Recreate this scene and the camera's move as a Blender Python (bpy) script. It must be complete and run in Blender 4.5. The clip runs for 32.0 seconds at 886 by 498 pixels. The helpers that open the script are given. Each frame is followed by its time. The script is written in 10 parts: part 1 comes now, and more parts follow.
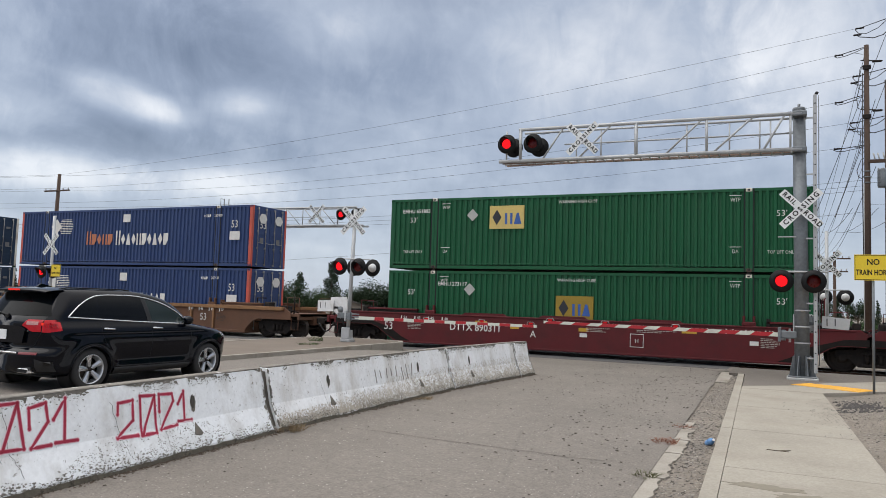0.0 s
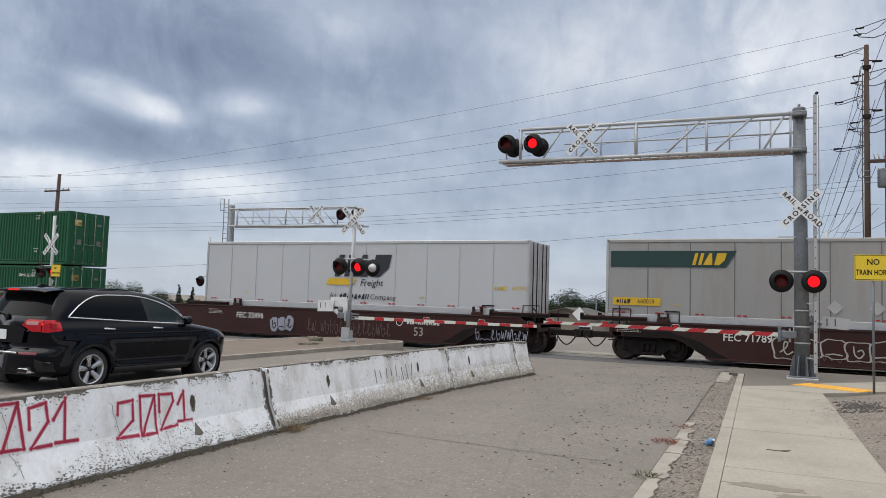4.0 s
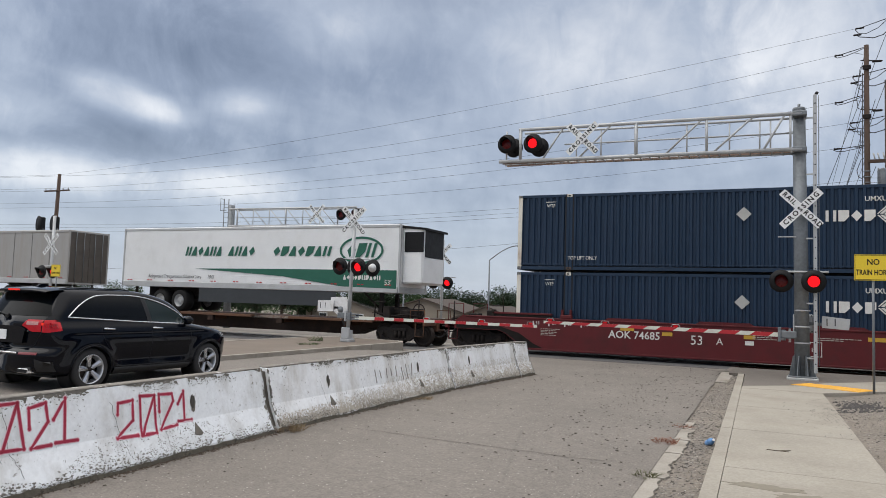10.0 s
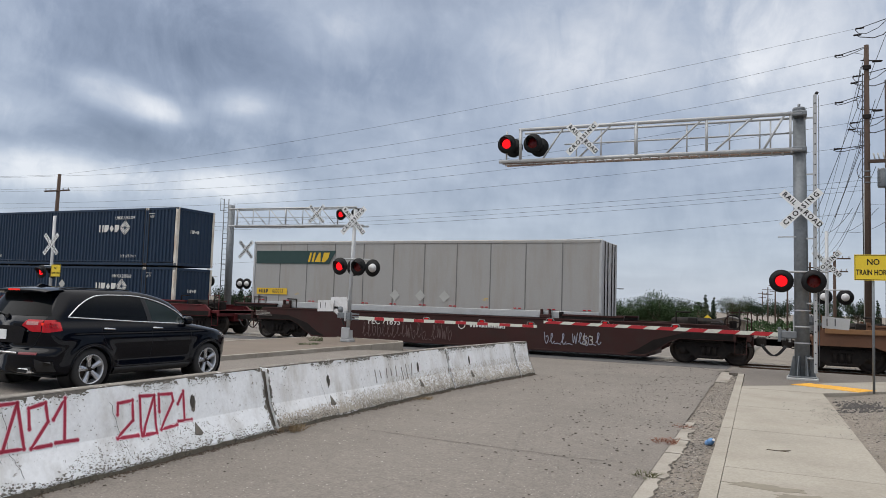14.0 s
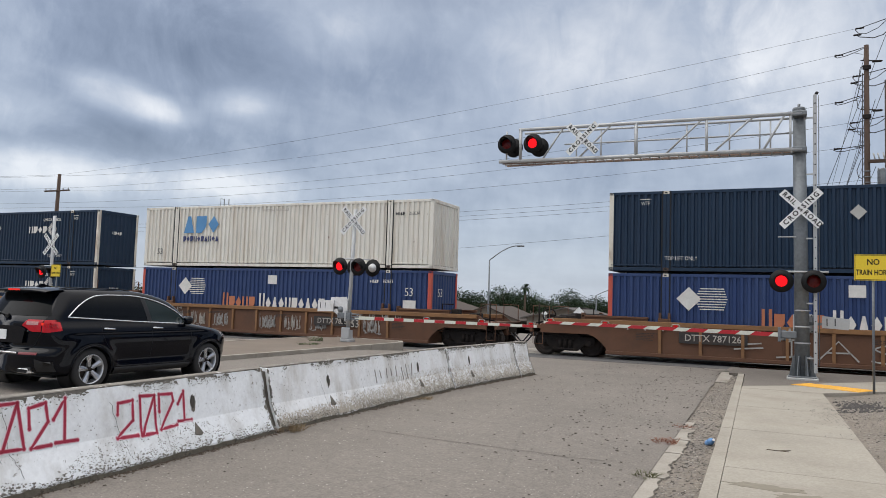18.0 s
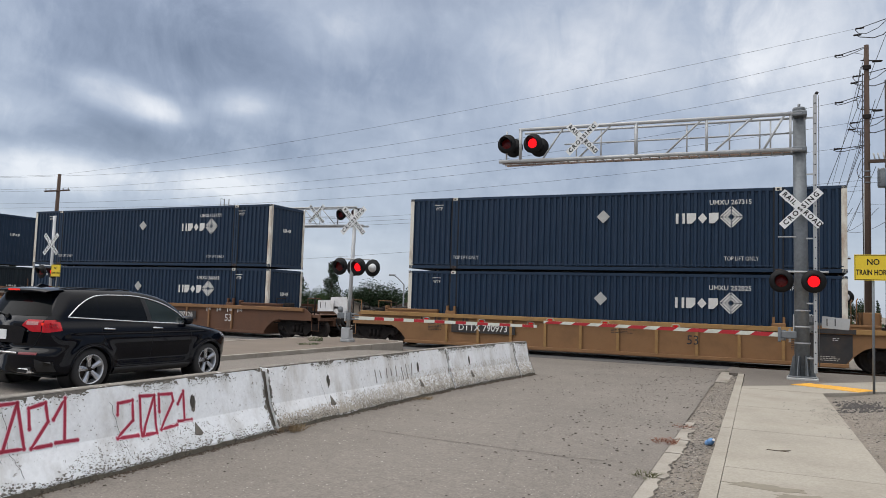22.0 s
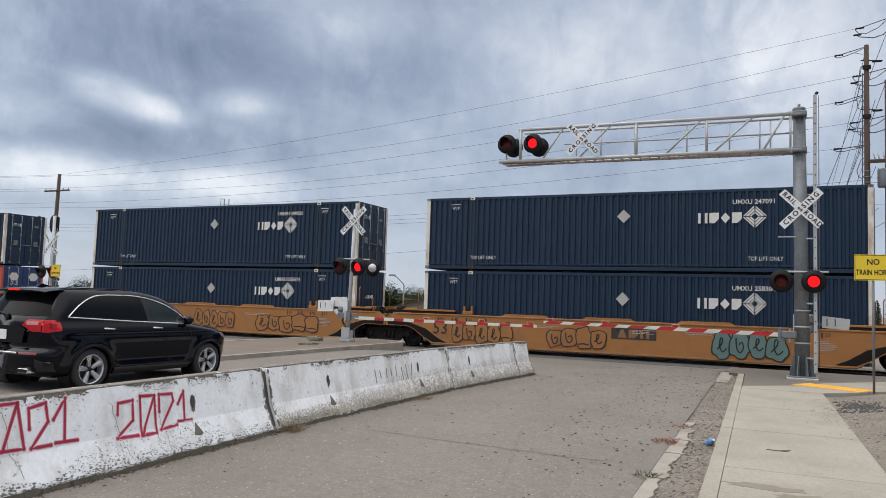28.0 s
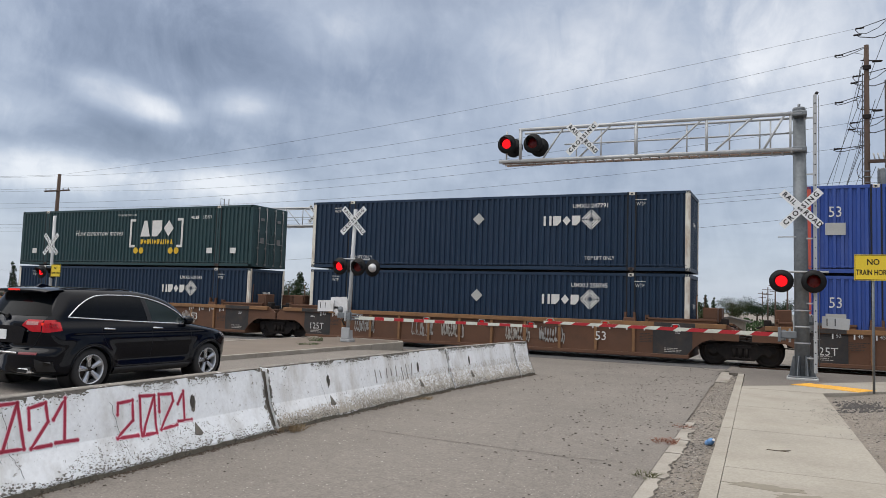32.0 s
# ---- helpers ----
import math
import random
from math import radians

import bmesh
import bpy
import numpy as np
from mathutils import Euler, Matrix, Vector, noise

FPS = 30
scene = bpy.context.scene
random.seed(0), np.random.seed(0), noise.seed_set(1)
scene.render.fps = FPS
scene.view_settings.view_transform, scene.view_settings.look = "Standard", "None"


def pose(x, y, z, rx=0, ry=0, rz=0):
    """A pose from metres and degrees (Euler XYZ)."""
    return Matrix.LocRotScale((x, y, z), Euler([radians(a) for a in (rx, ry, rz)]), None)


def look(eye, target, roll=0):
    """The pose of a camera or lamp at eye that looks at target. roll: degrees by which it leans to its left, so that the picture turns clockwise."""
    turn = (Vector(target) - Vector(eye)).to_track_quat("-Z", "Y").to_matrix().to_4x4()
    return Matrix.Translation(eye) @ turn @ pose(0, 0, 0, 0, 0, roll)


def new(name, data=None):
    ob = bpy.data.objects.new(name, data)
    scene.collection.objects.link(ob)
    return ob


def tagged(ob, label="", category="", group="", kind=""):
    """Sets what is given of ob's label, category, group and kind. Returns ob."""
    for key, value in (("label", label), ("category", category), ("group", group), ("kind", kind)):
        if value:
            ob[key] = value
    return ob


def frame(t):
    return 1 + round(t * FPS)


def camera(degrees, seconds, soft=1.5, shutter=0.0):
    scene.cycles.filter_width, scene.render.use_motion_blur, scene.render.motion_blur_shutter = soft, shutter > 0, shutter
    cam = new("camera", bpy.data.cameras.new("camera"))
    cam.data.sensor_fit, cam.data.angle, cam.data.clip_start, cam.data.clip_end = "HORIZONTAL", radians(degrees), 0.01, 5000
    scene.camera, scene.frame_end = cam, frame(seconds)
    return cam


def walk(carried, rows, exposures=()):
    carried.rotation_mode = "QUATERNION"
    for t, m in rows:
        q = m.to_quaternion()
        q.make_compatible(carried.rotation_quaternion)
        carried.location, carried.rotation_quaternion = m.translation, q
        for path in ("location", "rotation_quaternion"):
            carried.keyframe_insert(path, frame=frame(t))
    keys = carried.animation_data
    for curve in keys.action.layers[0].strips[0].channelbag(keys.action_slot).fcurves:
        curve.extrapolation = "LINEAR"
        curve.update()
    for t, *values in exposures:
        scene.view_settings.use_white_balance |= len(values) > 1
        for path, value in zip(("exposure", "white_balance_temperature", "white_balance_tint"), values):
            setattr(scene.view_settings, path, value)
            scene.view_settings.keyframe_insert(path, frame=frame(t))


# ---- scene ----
# camera: it stands still on the pavement beside the road
EYE = Vector((0.0, 0.0, 1.93))
YAW, PITCH, ROLL = radians(25.229), radians(4.052), 1.848
AHEAD = Vector((-math.sin(YAW) * math.cos(PITCH), math.cos(YAW) * math.cos(PITCH), math.sin(PITCH)))
cam = camera(61.263, 32.0, soft=0.4, shutter=0.0)
walk(cam, [(0.0, look(EYE, EYE + AHEAD, ROLL)), (32.0, look(EYE, EYE + AHEAD, ROLL))],
     exposures=((0.0, 0.0), (2.0, 0.0), (2.5, -0.06), (3.2, -0.08), (6.0, -0.07), (9.2, -0.10), (10.2, -0.02), (12.0, 0.02), (13.2, -0.02), (14.2, -0.08), (16.5, -0.06), (18.5, -0.03), (24.0, -0.03), (28.0, -0.01), (32.0, -0.02)))

# ---- sky and light ----
SUN_EL, SUN_AZ = 52.0, 235.0


class Nodes:
    """Small shorthand for building node trees."""

    def __init__(self, tree):
        self.t = tree
        tree.nodes.clear()

    def n(self, kind, **props):
        node = self.t.nodes.new(kind)
        for k, v in props.items():
            if k == "operation":
                node.operation = v
            elif k == "blend_type":
                node.blend_type = v
            elif k == "data_type":
                node.data_type = v
        return node

    def put(self, value, socket):
        if hasattr(value, "is_output"):
            self.t.links.new(value, socket)
        elif value is not None:
            socket.default_value = value

    def m(self, op, a, b=None, c=None):
        node = self.n("ShaderNodeMath", operation=op)
        for k, v in enumerate((a, b, c)):
            self.put(v, node.inputs[k])
        return node.outputs[0]

    def v(self, op, a, b=None):
        node = self.n("ShaderNodeVectorMath", operation=op)
        self.put(a, node.inputs[0])
        self.put(b, node.inputs[1])
        return node.outputs["Value"] if op in ("DOT_PRODUCT", "LENGTH", "DISTANCE") else node.outputs[0]

    def noise(self, vec, scale, detail=3.0, rough=0.55, distort=0.0):
        node = self.n("ShaderNodeTexNoise")
        self.put(vec, node.inputs["Vector"])
        node.inputs["Scale"].default_value = scale
        node.inputs["Detail"].default_value = detail
        node.inputs["Roughness"].default_value = rough
        node.inputs["Distortion"].default_value = distort
        return node.outputs[0]

    def ramp(self, fac, lo, hi, a=0.0, b=1.0):
        node = self.n("ShaderNodeMapRange")
        node.interpolation_type = "SMOOTHSTEP"
        for k, v in zip(("Value", "From Min", "From Max", "To Min", "To Max"), (fac, lo, hi, a, b)):
            self.put(v, node.inputs[k])
        return node.outputs[0]

    def mix(self, fac, a, b, blend="MIX"):
        node = self.n("ShaderNodeMix", data_type="RGBA", blend_type=blend)
        self.put(fac, node.inputs["Factor"])
        for k, v in ((6, a), (7, b)):
            self.put((*v, 1.0) if isinstance(v, tuple) and len(v) == 3 else v, node.inputs[k])
        return node.outputs[2]

    def scaled(self, vec, xyz):
        node = self.n("ShaderNodeMapping")
        self.put(vec, node.inputs["Vector"])
        node.inputs["Scale"].default_value = xyz
        return node.outputs[0]


def heading(az, el):
    """A direction from degrees left of +y and degrees up."""
    a, e = radians(az), radians(el)
    return Vector((-math.sin(a) * math.cos(e), math.cos(a) * math.cos(e), math.sin(e)))


def make_world():
    world = bpy.data.worlds.new("overcast_sky")
    scene.world = world
    world.use_nodes = True
    N = Nodes(world.node_tree)
    d = N.n("ShaderNodeTexCoord").outputs["Generated"]
    sep = N.n("ShaderNodeSeparateXYZ")
    N.put(d, sep.inputs[0])
    up = N.m("MAXIMUM", sep.outputs[2], 0.0)
    flat = N.n("ShaderNodeCombineXYZ")
    div = N.m("ADD", up, 0.16)
    N.put(N.m("DIVIDE", sep.outputs[0], div), flat.inputs[0])
    N.put(N.m("DIVIDE", sep.outputs[1], div), flat.inputs[1])
    sheet = flat.outputs[0]
    big = N.noise(N.scaled(sheet, (0.75, 1.0, 1.0)), 0.9, 4.0, 0.5, 0.5)
    mid = N.noise(N.scaled(sheet, (1.0, 0.7, 1.0)), 2.6, 5.0, 0.55, 0.3)
    fine = N.noise(N.scaled(d, (1.0, 1.0, 0.75)), 9.0, 7.0, 0.62, 0.5)
    puff = N.noise(N.scaled(d, (1.0, 1.0, 0.6)), 24.0, 5.0, 0.6, 0.8)
    cloud = N.m("ADD", N.m("ADD", N.m("MULTIPLY", big, 0.32), N.m("MULTIPLY", mid, 0.24)), N.m("ADD", N.m("MULTIPLY", fine, 0.29), N.m("MULTIPLY", puff, 0.15)))
    cloud = N.ramp(cloud, 0.32, 0.68, -0.5, 0.5)
    light = N.m("MULTIPLY", cloud, 0.50)
    # thin and thick places of the cloud cover: azimuth, elevation, half sizes in degrees, lean, strength
    for az, el, rx, ry, lean, k in CLOUDS:
        c, s = math.cos(radians(lean)), math.sin(radians(lean))
        mid_way = heading(az, el)
        right = mid_way.cross(Vector((0, 0, 1))).normalized()
        above = right.cross(mid_way)
        ru, rv = (right * c + above * s) / math.sin(radians(rx)), (above * c - right * s) / math.sin(radians(ry))
        u = N.m("SUBTRACT", N.v("DOT_PRODUCT", d, tuple(ru)), ru.dot(mid_way))
        w = N.m("SUBTRACT", N.v("DOT_PRODUCT", d, tuple(rv)), rv.dot(mid_way))
        r2 = N.m("SQRT", N.m("ADD", N.m("MULTIPLY", u, u), N.m("MULTIPLY", w, w)))
        r2 = N.m("ADD", r2, N.m("MULTIPLY", N.m("SUBTRACT", fine, 0.5), 2.2))
        ahead = N.m("GREATER_THAN", N.v("DOT_PRODUCT", d, tuple(mid_way)), 0.0)
        light = N.m("ADD", light, N.m("MULTIPLY", ahead, N.ramp(r2, 0.0, 1.25, k, 0.0)))
    ramp = N.n("ShaderNodeValToRGB")
    el = ramp.color_ramp.elements
    el[0].position, el[0].color = 0.0, (0.165, 0.205, 0.29, 1)
    el[1].position, el[1].color = 1.0, (0.86, 0.88, 0.92, 1)
    for p, col in ((0.35, (0.29, 0.345, 0.455, 1)), (0.6, (0.44, 0.50, 0.61, 1))):
        e = el.new(p)
        e.color = col
    N.put(N.m("ADD", light, 0.46), ramp.inputs[0])
    low = N.ramp(up, 0.0, 0.21, 0.62, 0.0)
    col = N.mix(low, ramp.outputs[0], (0.60, 0.665, 0.77))
    # the cover is brightest overhead
    col = N.mix(N.ramp(up, 0.34, 0.7, 0.0, 0.85), col, (0.56, 0.54, 0.51))
    col = N.mix(1.0, col, N.ramp(up, 0.36, 1.0, 1.0, 3.6), "MULTIPLY")
    sky = N.n("ShaderNodeTexSky")
    sky.sky_type = "NISHITA"
    sky.sun_disc = False
    sky.sun_elevation, sky.sun_rotation = radians(SUN_EL), radians(SUN_AZ)
    haze = N.n("ShaderNodeBackground")
    N.put(sky.outputs[0], haze.inputs[0])
    haze.inputs[1].default_value = 0.02
    bg = N.n("ShaderNodeBackground")
    N.put(col, bg.inputs[0])
    bg.inputs[1].default_value = 0.93
    add = N.n("ShaderNodeAddShader")
    N.put(bg.outputs[0], add.inputs[0])
    N.put(haze.outputs[0], add.inputs[1])
    out = N.n("ShaderNodeOutputWorld")
    N.put(add.outputs[0], out.inputs[0])


CLOUDS = (
    (48.6, 13.5, 4.6, 1.35, -17, 0.46), (46.3, 12.9, 2.6, 0.9, -14, 0.16), (40.8, 14.0, 2.4, 1.3, 0, 0.34), (56.5, 12.0, 4.5, 1.8, 0, 0.20),
    (47.0, 10.2, 11.0, 2.2, 2, -0.20), (41.5, 8.0, 6.0, 2.2, 0, 0.72), (53.5, 8.0, 6.0, 2.0, 0, 0.62),
    (51.0, 19.0, 11.0, 4.5, 0, -0.22), (32.5, 20.5, 6.0, 3.2, 0, 0.22), (13.0, 18.5, 15.0, 6.0, 0, 0.30), (-2.0, 17.0, 9.0, 8.0, 0, 0.34), (27.0, 12.5, 9.0, 2.8, 0, 0.17),
    (3.0, 12.0, 8.0, 4.0, 0, 0.14), (28.0, 18.0, 7.0, 2.6, 0, -0.10),
)
make_world()
sun = bpy.data.lights.new("sun", "SUN")
sun.energy, sun.angle, sun.color = 1.4, radians(60), (1.0, 0.97, 0.93)
sun_ob = new("sun", sun)
sun_ob.matrix_world = look((0, 0, 60), Vector((0, 0, 60)) - heading(360 - SUN_AZ, SUN_EL))
scene.view_settings.exposure = 0.0

# ---- materials ----
MATS = {}


def surface(name, col, rough=0.6, metal=0.0, var=0.2, scale=1.5, grain=25.0, grain_amt=0.1, dirt=None, dirt_amt=0.0,
            dirt_scale=1.2, stretch=(1, 1, 1), bump=0.0, bump_scale=30.0, spots=None, spot_at=0.68, spot_scale=3.0, each=0.0, coat=0.0, spec=0.5):
    """Paint, metal, concrete and the like: two scales of tone, dirt and spots with a shape of their own, fine relief."""
    if name in MATS:
        return MATS[name]
    mat = bpy.data.materials.new(name)
    mat.use_nodes = True
    N = Nodes(mat.node_tree)
    at = N.n("ShaderNodeTexCoord").outputs["Object"]
    tone = N.m("ADD", N.m("MULTIPLY", N.m("SUBTRACT", N.noise(at, scale, 4.0), 0.5), 2 * var), 1.0)
    tone = N.m("ADD", tone, N.m("MULTIPLY", N.m("SUBTRACT", N.noise(at, grain, 3.0), 0.5), 2 * grain_amt))
    if each:
        rnd = N.n("ShaderNodeObjectInfo").outputs["Random"]
        tone = N.m("ADD", tone, N.m("MULTIPLY", N.m("SUBTRACT", rnd, 0.5), 2 * each))
    c = N.mix(1.0, col, tone, "MULTIPLY")
    if dirt:
        k = N.noise(N.scaled(at, stretch), dirt_scale, 6.0, 0.65)
        c = N.mix(N.ramp(k, 0.42, 0.75, 0.0, dirt_amt), c, dirt)
    if spots:
        k = N.noise(at, spot_scale, 8.0, 0.7)
        c = N.mix(N.ramp(k, spot_at, spot_at + 0.06, 0.0, 0.9), c, spots)
    b = N.n("ShaderNodeBsdfPrincipled")
    N.put(c, b.inputs["Base Color"])
    N.put(N.m("ADD", N.m("MULTIPLY", N.m("SUBTRACT", N.noise(at, scale * 3, 3.0), 0.5), 0.3), rough), b.inputs["Roughness"])
    b.inputs["Metallic"].default_value = metal
    b.inputs["Specular IOR Level"].default_value = spec
    b.inputs["Coat Weight"].default_value = coat
    b.inputs["Coat Roughness"].default_value = 0.05
    if bump:
        bn = N.n("ShaderNodeBump")
        bn.inputs["Strength"].default_value = bump
        bn.inputs["Distance"].default_value = 0.01
        N.put(N.noise(at, bump_scale, 5.0, 0.6), bn.inputs["Height"])
        N.put(bn.outputs[0], b.inputs["Normal"])
    out = N.n("ShaderNodeOutputMaterial")
    N.put(b.outputs[0], out.inputs[0])
    MATS[name] = mat
    return mat


def glow(name, col, strength):
    if name not in MATS:
        mat = bpy.data.materials.new(name)
        mat.use_nodes = True
        N = Nodes(mat.node_tree)
        e = N.n("ShaderNodeEmission")
        e.inputs[0].default_value, e.inputs[1].default_value = (*col, 1), strength
        N.put(e.outputs[0], N.n("ShaderNodeOutputMaterial").inputs[0])
        MATS[name] = mat
    return MATS[name]


def tinted_glass(name, col, rough=0.03, gloss=0.5):
    if name not in MATS:
        mat = bpy.data.materials.new(name)
        mat.use_nodes = True
        N = Nodes(mat.node_tree)
        b = N.n("ShaderNodeBsdfPrincipled")
        b.inputs["Base Color"].default_value, b.inputs["Roughness"].default_value = (*col, 1), rough
        b.inputs["IOR"].default_value = 1.33
        b.inputs["Specular IOR Level"].default_value = gloss
        N.put(b.outputs[0], N.n("ShaderNodeOutputMaterial").inputs[0])
        MATS[name] = mat
    return MATS[name]


def asphalt(name, col, crack=0.15, stones=0.5):
    mat = bpy.data.materials.new(name)
    mat.use_nodes = True
    N = Nodes(mat.node_tree)
    at = N.n("ShaderNodeTexCoord").outputs["Object"]
    tone = N.m("ADD", N.m("MULTIPLY", N.m("SUBTRACT", N.noise(at, 0.35, 5.0, 0.6), 0.5), 0.5), 1.0)
    tone = N.m("ADD", tone, N.m("MULTIPLY", N.m("SUBTRACT", N.noise(N.scaled(at, (1, 0.12, 1)), 1.1, 4.0), 0.5), 0.22))
    tone = N.m("ADD", tone, N.m("MULTIPLY", N.m("SUBTRACT", N.noise(at, 7.0, 6.0, 0.8), 0.5), 0.7))
    tone = N.m("ADD", tone, N.m("MULTIPLY", N.m("SUBTRACT", N.noise(at, 40.0, 4.0, 0.75), 0.5), 1.7))
    c = N.mix(1.0, col, tone, "MULTIPLY")
    vo = N.n("ShaderNodeTexVoronoi")
    N.put(at, vo.inputs["Vector"])
    vo.inputs["Scale"].default_value = 15.0
    chip = N.m("MULTIPLY", N.ramp(vo.outputs["Distance"], 0.08, 0.2, stones, 0.0), N.ramp(N.noise(at, 9.0, 2.0), 0.46, 0.6))
    c = N.mix(chip, c, (0.5, 0.48, 0.45))
    cr = N.n("ShaderNodeTexVoronoi")
    cr.feature = "DISTANCE_TO_EDGE"
    N.put(N.v("ADD", at, N.scaled(N.n("ShaderNodeTexNoise").outputs["Color"], (0.5, 0.5, 0.0))), cr.inputs["Vector"])
    cr.inputs["Scale"].default_value = 0.22
    line = N.m("MULTIPLY", N.ramp(cr.outputs["Distance"], 0.001, 0.006, crack, 0.0), N.ramp(N.noise(at, 0.3, 2.0), 0.42, 0.55))
    c = N.mix(line, c, (0.05, 0.047, 0.043))
    pit = N.m("MULTIPLY", N.ramp(N.noise(at, 22.0, 3.0, 0.7), 0.62, 0.7), 0.6)
    c = N.mix(pit, c, (0.05, 0.045, 0.04))
    b = N.n("ShaderNodeBsdfPrincipled")
    N.put(c, b.inputs["Base Color"])
    b.inputs["Roughness"].default_value = 0.88
    bn = N.n("ShaderNodeBump")
    bn.inputs["Strength"].default_value, bn.inputs["Distance"].default_value = 0.5, 0.008
    N.put(N.m("SUBTRACT", N.noise(at, 60.0, 4.0, 0.7), line), bn.inputs["Height"])
    N.put(bn.outputs[0], b.inputs["Normal"])
    N.put(b.outputs[0], N.n("ShaderNodeOutputMaterial").inputs[0])
    return mat


ASPHALT = asphalt("weathered_asphalt", (0.187, 0.165, 0.143))
DARK_ASPHALT = asphalt("dark_asphalt", (0.10, 0.098, 0.098), 0.3, 0.15)
DIRT = surface("gravelly_dirt", (0.200, 0.172, 0.141), 0.95, var=0.4, scale=0.9, grain=26, grain_amt=0.8, spots=(0.27, 0.25, 0.225), spot_at=0.56, spot_scale=16, bump=1.0, bump_scale=22)
CONCRETE = surface("pavement_concrete", (0.335, 0.305, 0.255), 0.88, var=0.16, scale=0.7, grain=30, grain_amt=0.3, dirt=(0.22, 0.19, 0.15), dirt_amt=0.5, dirt_scale=0.9, spots=(0.13, 0.115, 0.10), spot_at=0.69, spot_scale=14, bump=0.25, bump_scale=60)
OLD_CONCRETE = surface("worn_concrete", (0.335, 0.305, 0.262), 0.92, var=0.2, scale=1.2, grain=40, grain_amt=0.25, dirt=(0.17, 0.14, 0.11), dirt_amt=0.7, dirt_scale=1.4, bump=0.5, bump_scale=35)
GREY_CONCRETE = surface("grey_concrete", (0.40, 0.40, 0.39), 0.85, var=0.12, bump=0.2)
BARRIER_PAINT = surface("white_barrier_paint", (0.90, 0.915, 0.93), 0.75, var=0.09, scale=1.2, grain=22, grain_amt=0.14, dirt=(0.46, 0.43, 0.39), dirt_amt=0.5, dirt_scale=3.0, stretch=(1.3, 1.0, 0.45), spots=(0.27, 0.25, 0.22), spot_at=0.615, spot_scale=13, bump=0.5, bump_scale=16)
MUDDY_PAINT = surface("mud_splashed_barrier_paint", (0.88, 0.885, 0.89), 0.8, var=0.1, scale=1.2, grain=14, grain_amt=0.14, dirt=(0.45, 0.40, 0.33), dirt_amt=0.5, dirt_scale=2.2, stretch=(1.0, 1.3, 0.5), spots=(0.30, 0.26, 0.21), spot_at=0.64, spot_scale=6, bump=0.5, bump_scale=16)
GALV = surface("galvanised_steel", (0.170, 0.185, 0.197), 0.5, 0.3, var=0.3, scale=3, grain=12, grain_amt=0.25, dirt=(0.2, 0.21, 0.22), dirt_amt=0.4, dirt_scale=3)
ALU = surface("aluminium", (0.46, 0.47, 0.475), 0.5, 0.25, var=0.1, scale=3, dirt=(0.3, 0.29, 0.28), dirt_amt=0.4)
WHITE_PAINT = surface("white_sheet_paint", (0.72, 0.72, 0.72), 0.5, var=0.07, dirt=(0.4, 0.37, 0.33), dirt_amt=0.5, dirt_scale=3)
SIGN_WHITE = surface("reflective_white", (0.78, 0.79, 0.79), 0.45, var=0.05)
BLACK = surface("black_paint", (0.008, 0.008, 0.009), 0.55, var=0.2, spec=0.25)
SIGN_YELLOW = surface("yellow_sign", (0.76, 0.55, 0.03), 0.5, var=0.08)
DOME_YELLOW = surface("yellow_paving", (0.74, 0.385, 0.045), 0.8, var=0.12, dirt=(0.4, 0.3, 0.16), dirt_amt=0.4)
RED_STRIPE = surface("red_stripe", (0.42, 0.016, 0.024), 0.5, var=0.12)
SPRAY_RED = surface("red_spray_paint", (0.38, 0.018, 0.05), 0.6, var=0.25, scale=6)
LAMP_DARK = surface("unlit_red_lens", (0.10, 0.003, 0.004), 0.3, var=0.2, scale=8, spec=0.3)
LAMP_LIT = glow("lit_red_lens", (1.0, 0.012, 0.018), 1.35)
RUBBER = surface("rubber", (0.018, 0.018, 0.019), 0.75, var=0.25, dirt=(0.09, 0.08, 0.07), dirt_amt=0.4)
WOOD = surface("weathered_pole_wood", (0.082, 0.052, 0.038), 0.9, var=0.25, scale=2, grain=10, grain_amt=0.3, dirt=(0.07, 0.05, 0.04), dirt_amt=0.7, stretch=(6, 6, 0.5), bump=0.5)
STEEL_RAIL = surface("rail_steel", (0.33, 0.30, 0.28), 0.35, 0.8, var=0.15)
RAIL_SIDE = surface("rusty_rail", (0.10, 0.06, 0.04), 0.85, 0.2, var=0.3)
WIRE = surface("dark_wire", (0.05, 0.05, 0.055), 0.7)
TIMBER = surface("old_timber", (0.13, 0.10, 0.075), 0.9, var=0.3, each=0.2)
STONE = surface("loose_stone", (0.27, 0.245, 0.22), 0.9, var=0.3, each=0.4, bump=0.5)

# ---- mesh building ----


